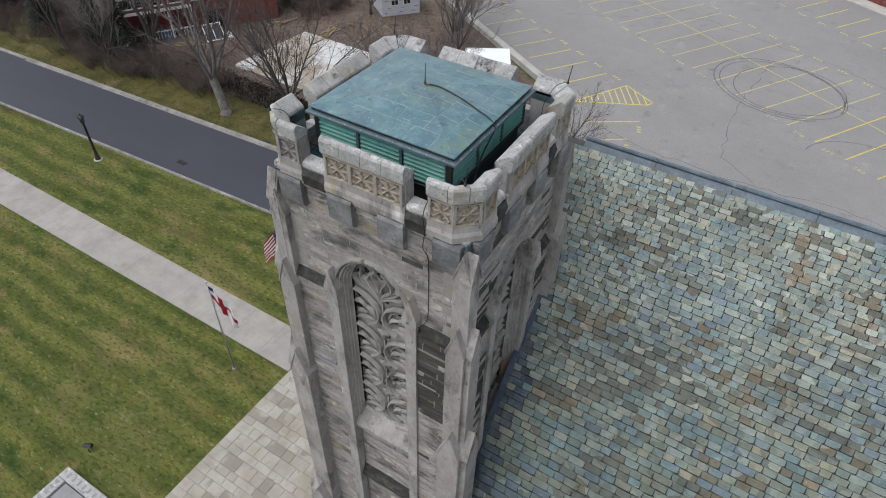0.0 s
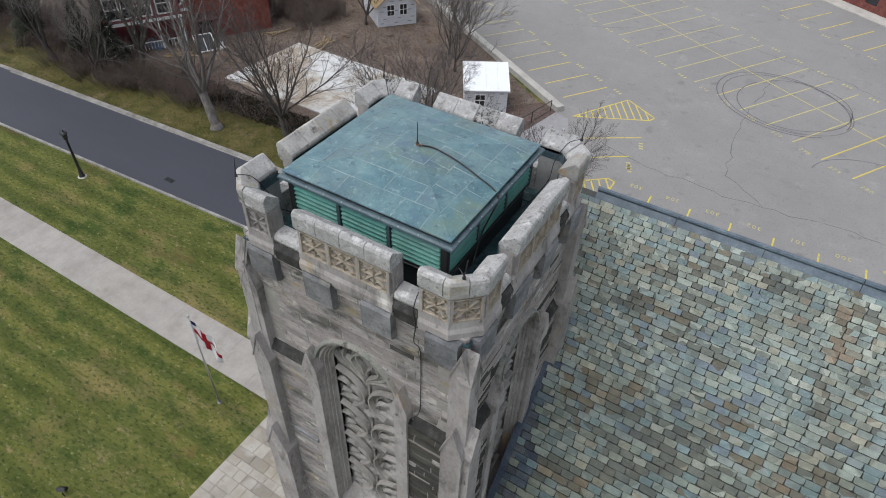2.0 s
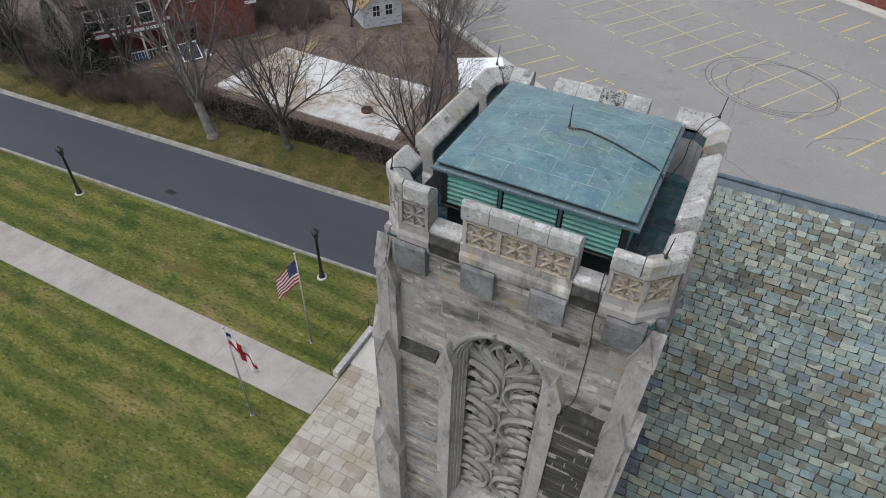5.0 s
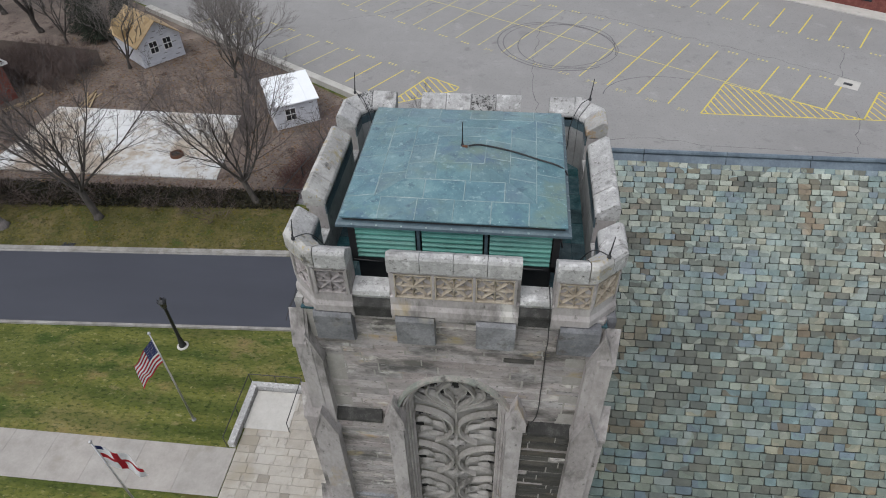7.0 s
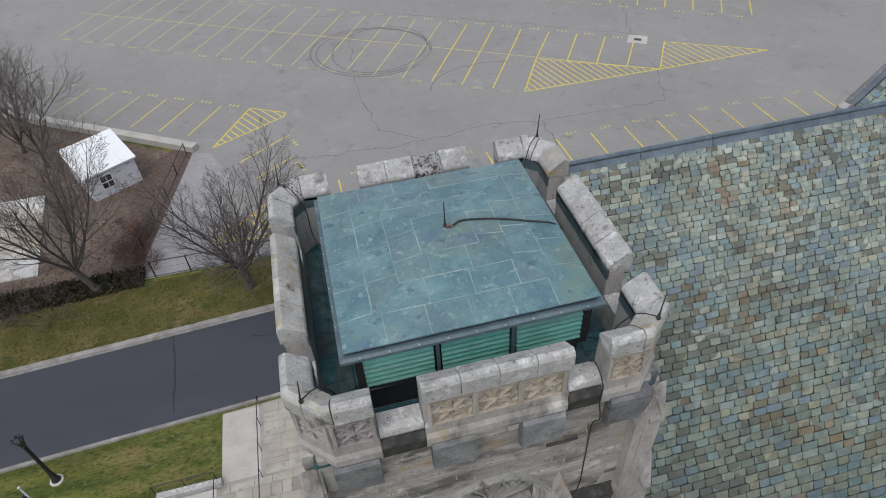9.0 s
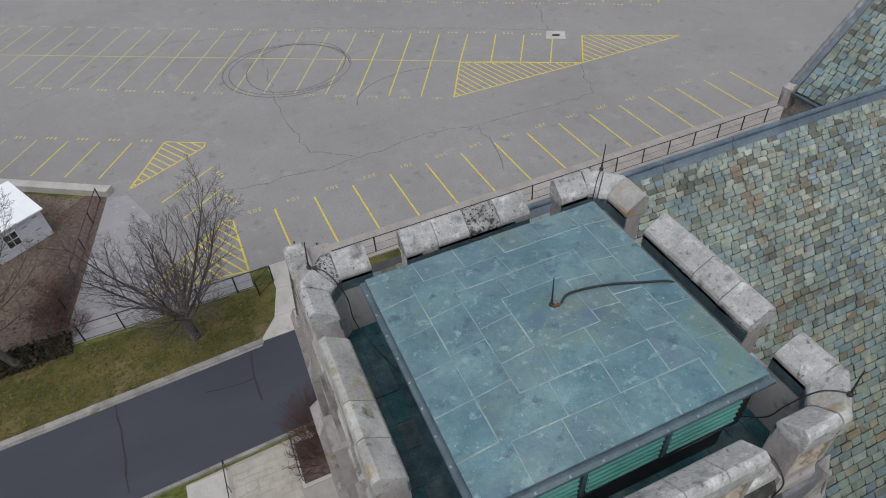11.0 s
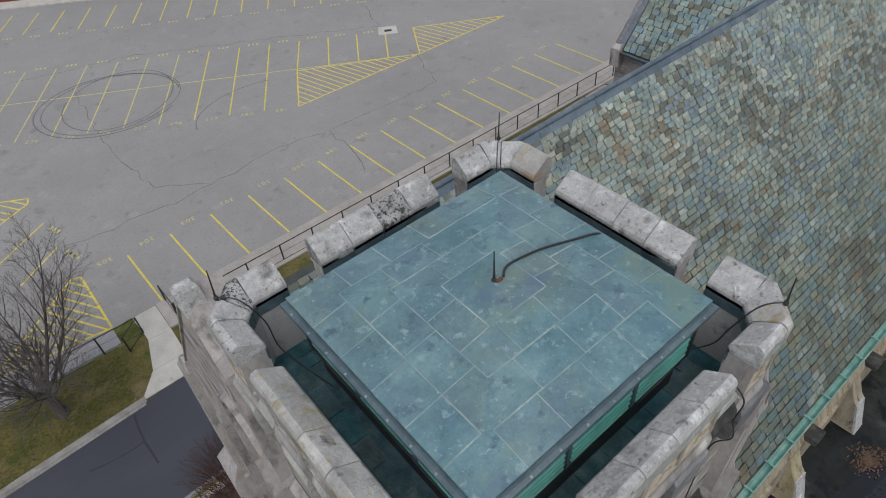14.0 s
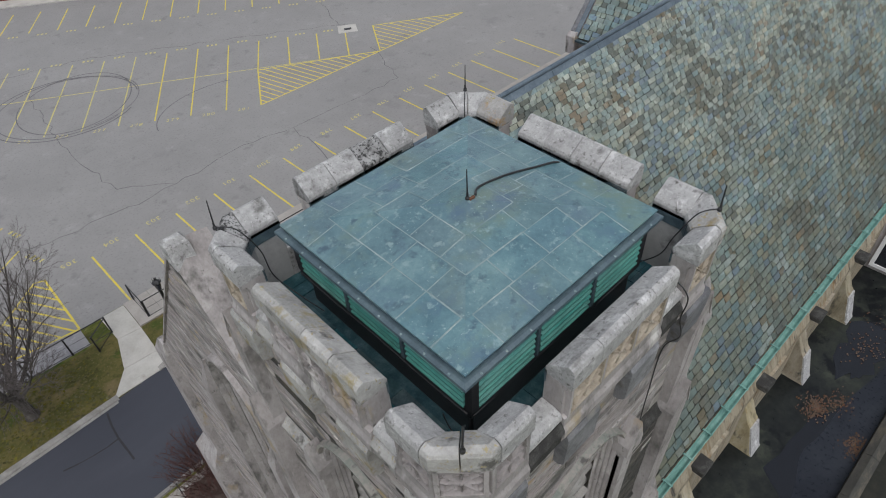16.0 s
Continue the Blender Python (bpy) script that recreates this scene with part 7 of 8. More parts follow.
def cloth(nu, nv, fn, pick):
    """A limp flag: fn gives the place of (u, v), pick the material of the cell."""
    bm = bmesh.new()
    g = [[bm.verts.new(fn(i / nu, j / nv)) for j in range(nv + 1)] for i in range(nu + 1)]
    for i in range(nu):
        for j in range(nv):
            bm.faces.new((g[i][j], g[i + 1][j], g[i + 1][j + 1], g[i][j + 1])).material_index = pick((i + .5) / nu, (j + .5) / nv)
    bmesh.ops.solidify(bm, geom=bm.faces[:], thickness=0.008)
    return bm


def droop(x, y, z, ln, ht, ang, sag, fold):
    """A flag that hangs from the hoist at x, y, z, its fly end sagging."""
    c, s = math.cos(ang), math.sin(ang)
    def fn(u, v):
        out = ln * (u * (1 - 0.55 * sag) )
        dz = -sag * ln * 0.8 * u ** 1.15 - v * ht * (1 - .12 * u)
        w = fold * math.sin(u * 11 + v * 2.2) * (.25 + u) + .5 * fold * math.sin(v * 9 + u * 4) * u
        return (x + c * out - s * w, y + s * out + c * w, z + dz)
    return fn


p1 = flagpole(-15.25, 8.9, 7.1, "tall aluminium flagpole with a small ball finial")
p2 = flagpole(-15.1, 3.4, 7.0, "tall aluminium flagpole with a small ball finial")
NST = 13
def stars_and_stripes(u, v):
    if u < .42 and v < 7 / 13:
        return 1
    return 0 if int(v * NST) % 2 == 0 else 2
t = thing("striped_flag", "limp red and white striped flag with a blue starry canton", "flag", (-15.25, 8.9, 6.6))
bm = cloth(40, 39, droop(-15.24, 8.9, 6.75, 2.7, 1.7, radians(-160), .85, .1), stars_and_stripes)
part("cloth", bm, [M_FLAGRED, M_FLAGBLUE, M_FLAGWHITE], t, "folded striped cloth", fix=False)
fn = droop(-15.24, 8.9, 6.75, 2.7, 1.7, radians(-160), .85, .1)
for i in range(6):
    for j in range(5):
        for off in (0.02, -0.02):
            bm = bmesh.new()
            c = Vector(fn(.035 + i * .066, .05 + j * .1))
            a1, b1 = Vector(fn(.05 + i * .066, .05 + j * .1)) - c, Vector(fn(.035 + i * .066, .09 + j * .1)) - c
            nn = a1.cross(b1).normalized()
            a1 = a1.normalized()
            b1 = nn.cross(a1)
            vs = [bm.verts.new(c + nn * off + (a1 * math.cos(k * math.pi / 5) + b1 * math.sin(k * math.pi / 5)) * (.026 if k % 2 == 0 else .011)) for k in range(10)]
            bm.faces.new(vs)
            part("star", bm, M_FLAGWHITE, t)
def cross_flag(u, v):
    if u < .16 and v < .2:
        return 1
    return 0 if abs(v - .5) < .11 or abs(u - .45) < .08 else 2
t = thing("cross_flag", "limp white flag with a red cross and small blue canton", "flag", (-15.1, 3.4, 6.6))
bm = cloth(36, 36, droop(-15.08, 3.42, 6.75, 2.3, 1.5, radians(20), .95, .12), cross_flag)
part("cloth", bm, [M_FLAGRED, M_FLAGBLUE, M_FLAGWHITE], t, "folded white cloth with a red cross", fix=False)

t = thing("flood_light", "small black ground flood light on the lawn", "flood light", (-17.5, -4.2, 0))
bm = bmesh.new()
tube(bm, [(-17.4, -4.3, 0), (-17.4, -4.3, .3)], .03)
part("stake", bm, M_BLACK, t)
bm = bmesh.new()
box(bm, -.22, .22, -.1, .1, -.15, .15)
bmesh.ops.bevel(bm, geom=bm.edges[:], offset=.03, segments=2, affect="EDGES")
bm.transform(pose(-17.5, -4.2, .42, 40, 0, 30))
hd = part("head", bm, M_BLACK, t)
bm = bmesh.new()
box(bm, -.12, .12, -.108, -.1, -.05, .1)
bm.transform(pose(-17.5, -4.2, .42, -50, 0, 30))
part("lens", bm, M_WHITE, hd, "pale lens")

# stone-framed bed on the lawn
t = thing("stone_plaque", "white stone rim with dark bars around a grey slab", "monument", (-15.4, -7.4, 0))
X0, X1, Y0, Y1 = -17.4, -13.4, -9.4, -5.4
bm = bmesh.new()
box(bm, X0 + .6, X1 - .6, Y0 + .6, Y1 - .6, 0, .22)
part("slab", bm, M_SHADOWBOX, t, "grey weathered slab")
for a, b, c, d in ((X0, X1, Y1 - .55, Y1), (X0, X1, Y0, Y0 + .55), (X0, X0 + .55, Y0 + .56, Y1 - .56), (X1 - .55, X1, Y0 + .56, Y1 - .56)):
    bm = bmesh.new()
    box(bm, a, b, c, d, 0, .35)
    bmesh.ops.bevel(bm, geom=bm.edges[:], offset=.03, segments=1, affect="EDGES")
    rim = part("rim", bm, M_CAP, t, "pale stone rim")
    horiz = b - a > d - c
    n = 9
    for k in range(n):
        bm = bmesh.new()
        if horiz:
            x = a + .5 + (b - a - 1.0) * k / (n - 1)
            box(bm, x - .07, x + .07, (c + d) / 2 - .13, (c + d) / 2 + .13, .35, .356)
        else:
            y = c + .2 + (d - c - .4) * k / (n - 1)
            box(bm, (a + b) / 2 - .13, (a + b) / 2 + .13, y - .07, y + .07, .35, .356)
        part("lettering_bar", bm, M_SHADOWBOX, rim)

# ---------------------------------------------------------------- iron fences
def iron_fence(pts, label, h=1.4, step=2.45):
    t = thing("iron_fence", label, "fence", (*pts[0], 0))
    P = []
    for a, b in zip(pts, pts[1:]):
        a, b = Vector(a), Vector(b)
        n = max(1, round((b - a).length / step))
        P += [a.lerp(b, i / n) for i in range(n)]
    P.append(Vector(pts[-1]))
    for p in P:
        bm = bmesh.new()
        tube(bm, [(p.x, p.y, 0), (p.x, p.y, h + .04)], .05, n=6)
        part("post", bm, M_BLACK, t)
    for a, b in zip(P, P[1:]):
        for z, q in ((h, .036), (.12, .022), (h * .55, .010)):
            bm = bmesh.new()
            tube(bm, [(a.x, a.y, z), (b.x, b.y, z)], q, n=5)
            part("rail", bm, M_BLACK, t)
    return t


iron_fence([(-0.6, 29.0), (-0.55, 26.97)], "short black iron fence return beside the gate path")
iron_fence([(-0.5, 26.97), (43.0, 26.95)], "long black iron fence beside the pavement")
iron_fence([(-16.6, 27.75), (-2.65, 27.45)], "black wire fence at the corner of the lot")
iron_fence([(-2.65, 27.48), (-3.75, 26.6)], "open black iron gate leaf", 1.3, 1.5)

# concrete wall between yard and lot
wl = thing("yard_wall", "pale concrete retaining wall between yard and parking lot", "wall", (-22, 50, 0), kind="structure")
A, Bq = Vector((-12.2, 43.0)), Vector((-44, 64.0))
d = (Bq - A).normalized()
s = Vector((-d.y, d.x))
for k in range(16):
    a, b = A + d * (2.4 * k + .01), A + d * (2.4 * (k + 1) - .01)
    bm = bmesh.new()
    slab(bm, [tuple(p) for p in (a - s * .4, b - s * .4, b + s * .4, a + s * .4)], 0, .55)
    part("wall_block", bm, M_CONC, wl)
# wire fence on the yard side
iron_fence([(-16.0, 28.2), (-13.0, 42.6)], "thin wire fence between yard and lot", 1.1, 3.0)

# concrete slab in the yard
bm = bmesh.new()
slab(bm, [(-42.4, 30.2), (-22.3, 30.2), (-23.8, 40.0), (-41.8, 40.4)], 0, .12)
tagged(part("concrete_pad", bm, M_PAD), "large dusty pale concrete pad in the yard", "concrete pad", kind="structure")
t = thing("fire_ring", "rusty round fire ring on the concrete pad", "fire ring", (-26.9, 33.2, .12))
bm = bmesh.new()
lathe(bm, -26.9, 33.2, [(.55, .12), (.55, .38), (.48, .38), (.46, .14), (.1, .14)], 14)
part("ring", bm, M_RUST, t)
for k in range(8):
    a = k * .8
    bm = bmesh.new()
    tube(bm, [(-26.9 + .4 * math.cos(a), 33.2 + .4 * math.sin(a), .2), (-26.9 - .1 * math.cos(a + 1), 33.2 - .1 * math.sin(a), .5)], .05, n=5)
    part("log", bm, M_BARK, t, "charred log")

# ---------------------------------------------------------------- small buildings
def window_unit(f, u, z, w, h, parent, v):
    """A white framed sash window in a wall's own coordinates."""
    bm = bmesh.new()
    box(bm, u - w / 2, u + w / 2, -v - .03, -v + .02, z, z + h)
    bm.transform(f)
    g = part("window", bm, M_GLASS, parent, "dark glass in a white frame")
    for a, b, c, d in ((-w / 2 - .06, -w / 2, -.06, h + .06), (w / 2, w / 2 + .06, -.06, h + .06), (-w / 2, w / 2, -.06, 0), (-w / 2, w / 2, h, h + .06), (-.02, .02, 0, h), (-w / 2, w / 2, h * .5 - .03, h * .5 + .03)):
        bm = bmesh.new()
        box(bm, u + a, u + b, -v - .06, -v, z + c, z + d)
        bm.transform(f)
        part("window_frame", bm, M_WHITE, g)


def hut(name, m, w, d, h, pitch, roof_m, wall_m, label, over=.25, shed=False):
    """A small gabled or single-pitch building; gable ends look along local y."""
    t = thing(name, label, "shed", tuple(m.translation))
    rise = w / 2 * pitch
    bm = bmesh.new()
    prof = [(-w / 2, 0), (w / 2, 0), (w / 2, h), (0, h + rise), (-w / 2, h)] if not shed else [(-w / 2, 0), (w / 2, 0), (w / 2, h), (-w / 2, h + w * pitch)]
    extrude(bm, [(x, -d / 2, z) for x, z in prof], (0, d, 0))
    bm.transform(m)
    part("wall", bm, wall_m, t, "walls wrapped in printed white house wrap" if wall_m is M_WRAP else "")
    sides = [((-w / 2 - over, h - over * pitch), (0, h + rise)), ((w / 2 + over, h - over * pitch), (0, h + rise))] if not shed else [((-w / 2 - over, h + (w + over) * pitch), (w / 2 + over, h - over * pitch))]
    for (xa, za), (xb, zb) in sides:
        n = 4
        for k in range(n):
            ya, yb = -d / 2 - over + (d + 2 * over) * k / n, -d / 2 - over + (d + 2 * over) * (k + 1) / n - .01
            bm = bmesh.new()
            loft(bm, [[(xa, y, za + .02), (xb, y, zb + .02), (xb, y, zb + .12), (xa, y, za + .12)] for y in (ya, yb)])
            bm.transform(m)
            part("roof_sheet", bm, roof_m, t)
    return t


m = pose(-18.85, 40.35, 0, 0, 0, 31.5)
sh = hut("garden_shed", m @ Matrix.Rotation(-math.pi / 2, 4, "Z"), 3.4, 3.9, 2.25, .27, M_MEMBRANE, M_WRAP, "small unfinished shed with a white sheet roof and house wrap", .18, True)
window_unit(m, -.55, .75, 0.85, 1.05, sh, 1.7)
SHED = m.copy()
m = pose(-38.2, 52.4, 0, 0, 0, 52)
ho = hut("unfinished_cottage", m, 4.6, 6.0, 2.5, .8, M_OSB, M_WRAP, "unfinished cottage with raw plywood roof sheathing and white house wrap", .35)
window_unit(m, -.75, 1.25, .8, 1.15, ho, 3.0)
window_unit(m, .75, 1.25, .8, 1.15, ho, 3.0)
def wrap_print(m, parent, marks, v):
    """Grey printed bars on the house wrap, in a wall's own coordinates."""
    for u, z, w in marks:
        bm = bmesh.new()
        box(bm, u - w / 2, u + w / 2, -v - .008, -v + .01, z, z + .09)
        bm.transform(m)
        part("printed_mark", bm, M_SHADOWBOX, parent, "grey print on the house wrap")


wrap_print(SHED, sh, [(-1.5, .5, .4), (.5, 1.6, .4), (1.2, .9, .4), (.4, .4, .4), (1.4, 1.9, .35), (-1.55, 1.5, .3)], 1.7)
wrap_print(m, ho, [(u + (.35 if k % 2 else 0), z, .42) for k, z in enumerate((.35, .85, 1.7, 2.2, 2.75, 3.3)) for u in ((-1.8, -.1, 1.5) if z < 2.5 else (-.6, .4)) if not (1.1 < z < 2.5 and abs(abs(u + (.35 if k % 2 else 0)) - .75) < .65)], 3.0)
dm = m @ pose(-1.2, .6, 2.5, 0, 0, -90)
bm = bmesh.new()
extrude(bm, [(-1.1, -1.4, 0), (1.1, -1.4, 0), (1.1, -1.4, 1.0), (0, -1.4, 1.9), (-1.1, -1.4, 1.0)], (0, 2.4, 0))
bm.transform(dm)
part("dormer", bm, M_OSB, ho, "raw plywood dormer")

# red brick house behind the trees, a steep gable end towards the yard
m = pose(-49.33, 37.9, 0, 0, 0, 60.1)
rh = thing("brick_house", "red brick house with a steep gable and white trim", "house", (-49.33, 37.9, 0))
bm = bmesh.new()
extrude(bm, [(-4.63, 0, 0), (4.63, 0, 0), (4.63, 0, 4.0), (0, 0, 9.15), (-4.63, 0, 4.0)], (0, 7.0, 0))
bm.transform(m)
part("wall", bm, M_BRICK, rh)
for s in (-1, 1):
    for k in range(4):
        bm = bmesh.new()
        ya, yb = -.35 + 7.7 * k / 4, -.35 + 7.7 * (k + 1) / 4 - .01
        loft(bm, [[(s * 5.05, y, 3.62), (0, y, 9.24), (0, y, 9.42), (s * 5.05, y, 3.8)] for y in (ya, yb)])
        bm.transform(m)
        part("roof_sheet", bm, M_REDROOF, rh)
    bm = bmesh.new()
    loft(bm, [[(s * 5.08, y, 3.48), (0, y, 9.12), (0, y, 9.36), (s * 5.08, y, 3.72)] for y in (-.43, -.36)])
    bm.transform(m)
    part("barge_board", bm, M_WHITE, rh, "white barge board")
    bm = bmesh.new()
    box(bm, min(s * 3.9, s * 5.08), max(s * 3.9, s * 5.08), -.35, -.02, 3.45, 3.68)
    bm.transform(m)
    part("eave_return", bm, M_WHITE, rh, "white boxed eave return")
for u, z, w, h in ((-1.55, 4.7, .78, 2.0), (1.45, 4.75, .8, 1.9)):
    window_unit(m, u, z, w, h, rh, 0)
bm = bmesh.new()
box(bm, -3.2, -1.7, -.03, .03, .02, 2.2)
bm.transform(m)
part("door", bm, M_GLASS, rh, "dark half-open back door")
bm = bmesh.new()
loft(bm, [[(x, -1.1, 2.3), (x, -.02, 2.75), (x, -.02, 2.87), (x, -1.1, 2.42)] for x in (-3.8, -1.2)])
bm.transform(m)
part("door_canopy", bm, M_REDROOF, rh, "small red canopy")
for x in (-3.65, -1.35):
    bm = bmesh.new()
    tube(bm, [(x, -1.0, 0), (x, -1.0, 2.34)], .06, n=6)
    bm.transform(m)
    part("canopy_post", bm, M_WOOD, rh)
bm = bmesh.new()
box(bm, -12.0, -4.66, -.6, 4.0, 2.9, 6.3)
box(bm, -12.0, -4.66, 1.6, 4.0, 0, 2.9)
bm.transform(m)
wing = part("wing", bm, M_CRIMSON, rh, "crimson two-storey wing with white framed windows")
bm = bmesh.new()
box(bm, -12.05, -4.64, -.68, -.58, 3.0, 3.3)
bm.transform(m)
part("band", bm, M_WHITE, wing, "white band between the storeys")
for z, h in ((3.75, 1.9),):
    for u, w in ((-11.0, 1.1), (-9.5, 1.1), (-8.0, 1.1), (-6.2, 1.2)):
        bm = bmesh.new()
        box(bm, u - w / 2, u + w / 2, -.63, -.57, z, z + h)
        bm.transform(m)
        pane = part("window", bm, M_GLASS, wing, "dark glass in a white frame")
        for a, b, c, d in ((-w / 2 - .14, -w / 2, -.14, h + .14), (w / 2, w / 2 + .14, -.14, h + .14), (-w / 2, w / 2, -.14, 0), (-w / 2, w / 2, h, h + .14), (-w / 2, w / 2, h / 2 - .05, h / 2 + .05)):
            bm = bmesh.new()
            box(bm, u + a, u + b, -.68, -.61, z + c, z + d)
            bm.transform(m)
            part("window_frame", bm, M_WHITE, pane)
for u in (-11.9, -9.5, -7.1, -4.8):
    bm = bmesh.new()
    box(bm, u - .09, u + .09, -.58, -.4, 0, 2.9)
    bm.transform(m)
    part("porch_post", bm, M_WHITE, wing, "white porch post")
for u in (-10.7, -8.3, -5.95):
    bm = bmesh.new()
    box(bm, u - 1.08, u + 1.08, -.53, -.45, .85, .95)
    for k in range(7):
        box(bm, u - .96 + .32 * k - .025, u - .96 + .32 * k + .025, -.52, -.46, .1, .85)
    bm.transform(m)
    part("porch_railing", bm, M_WHITE, wing, "white porch railing")
bm = bmesh.new()
loft(bm, [[(x, -1.0, 6.2), (x, 4.0, 7.6), (x, 4.0, 7.75), (x, -1.0, 6.38)] for x in (-12.3, -4.4)])
bm.transform(m)
part("wing_roof", bm, M_REDROOF, rh)
t = thing("patio_frame", "white framed glazed panel leaning in the yard", "door", (-48.1, 33.4, 0))
bm = bmesh.new()
box(bm, -.9, .9, -.04, .04, 0, 1.9)
bm.transform(pose(-48.1, 33.4, .12, -50, 0, 62))
pn = part("glass_panel", bm, M_GLASS, t)
for a, b, c, d in ((-.98, -.88, -.05, 1.95), (.88, .98, -.05, 1.95), (-.04, .04, 0, 1.9), (-.88, .88, -.05, .05), (-.88, .88, 1.85, 1.95)):
    bm = bmesh.new()
    box(bm, a, b, -.07, .07, c, d)
    bm.transform(pose(-48.1, 33.4, .12, -50, 0, 62))
    part("white_bar", bm, M_WHITE, pn)
t = thing("plastic_chair", "white plastic garden chair in the yard", "chair", (-47.0, 34.5, 0))
for a in ((-.25, .25, -.25, .25, .4, .45), (-.25, .25, .22, .27, .45, .95)):
    bm = bmesh.new()
    box(bm, *a)
    bm.transform(pose(-47.0, 34.5, 0, 0, 0, 70))
    part("seat" if a[4] == .4 else "backrest", bm, M_WHITE, t)
for x in (-.22, .22):
    for y in (-.22, .22):
        bm = bmesh.new()
        tube(bm, [(x * 1.1, y * 1.1, 0), (x, y, .42)], .025)
        bm.transform(pose(-47.0, 34.5, 0, 0, 0, 70))
        part("leg", bm, M_WHITE, t)
t = thing("tarpaulin", "crumpled blue tarpaulin heap beside the house", "tarpaulin", (-53.7, 31.2, 0))
bm = bmesh.new()
bmesh.ops.create_icosphere(bm, subdivisions=3, radius=1.0)
for v in bm.verts:
    v.co = Vector((v.co.x * 1.2, v.co.y * .7, max(0, v.co.z) * .8)) * (1 + .3 * noise.noise(v.co * 2.3))
    v.co += Vector((-53.7, 31.2, 0))
part("sheet", bm, M_BLUETARP, t)
for (x, y, a, n, seed) in ((-49.9, 31.2, 40, 5, 2), (-45.6, 41.0, 65, 6, 4), (-39.5, 41.8, 100, 6, 3)):
    r = random.Random(seed)
    t = thing("lumber_pile", "loose pile of pale lumber in the yard", "lumber", (x, y, 0))
    for k in range(n):
        bm = bmesh.new()
        box(bm, -1.4, 1.4, -.07, .07, 0, .05)
        bm.transform(pose(x + r.uniform(-.5, .5), y + r.uniform(-.6, .6), .02 + .05 * (k // 2), 0, 0, a + r.uniform(-25, 25)))
        part("board", bm, M_LUMBER, t)
# board fence behind the yard
bf = thing("board_fence", "weathered grey-brown board fence at the back of the yard", "fence", (-44, 50, 0))
A, Bq = Vector((-42.0, 49.0)), Vector((-62, 52))
n = 60
for k in range(n):
    p = A.lerp(Bq, k / n)
    q = A.lerp(Bq, (k + .93) / n)
    bm = bmesh.new()
    loft(bm, [[(p.x, p.y - .02, 0), (q.x, q.y - .02, 0), (q.x, q.y + .02, 0), (p.x, p.y + .02, 0)], [(p.x, p.y - .02, 1.8), (q.x, q.y - .02, 1.8), (q.x, q.y + .02, 1.8), (p.x, p.y + .02, 1.8)]])
    part("board", bm, M_WOOD, bf)

# brick building beyond the far row
bb = thing("brick_building", "long low red brick building behind a pale kerb", "building", (30, 75, 0))
A, Bq = Vector((60.0, 53.2)), Vector((-4, 95.2))
d = (Bq - A).normalized()
s = Vector((d.y, -d.x))
if s.y < 0:
    s = -s
bm = bmesh.new()
slab(bm, [tuple(p) for p in (A + s * 2.3, Bq + s * 2.3, Bq + s * 14, A + s * 14)], 0, 4.2)
part("wall", bm, M_BRICK, bb)
bm = bmesh.new()
slab(bm, [tuple(p) for p in (A + s * 2.1, Bq + s * 2.1, Bq + s * 14.2, A + s * 14.2)], 4.2, 4.5)
part("roof", bm, M_DECK, bb)
for k in range(20):
    p = A + d * (2.5 + k * 3.6)
    bm = bmesh.new()
    slab(bm, [tuple(q) for q in (p + s * 2.25, p + d * 1.6 + s * 2.25, p + d * 1.6 + s * 2.4, p + s * 2.4)], 1.0, 2.8)
    part("window", bm, M_GLASS, bb)
bm = bmesh.new()
slab(bm, [tuple(p) for p in (A, Bq, Bq + s * 2.3, A + s * 2.3)], 0, .14)
tagged(part("building_pavement", bm, M_CONC), "pale concrete pavement before the brick building", "pavement", kind="structure")

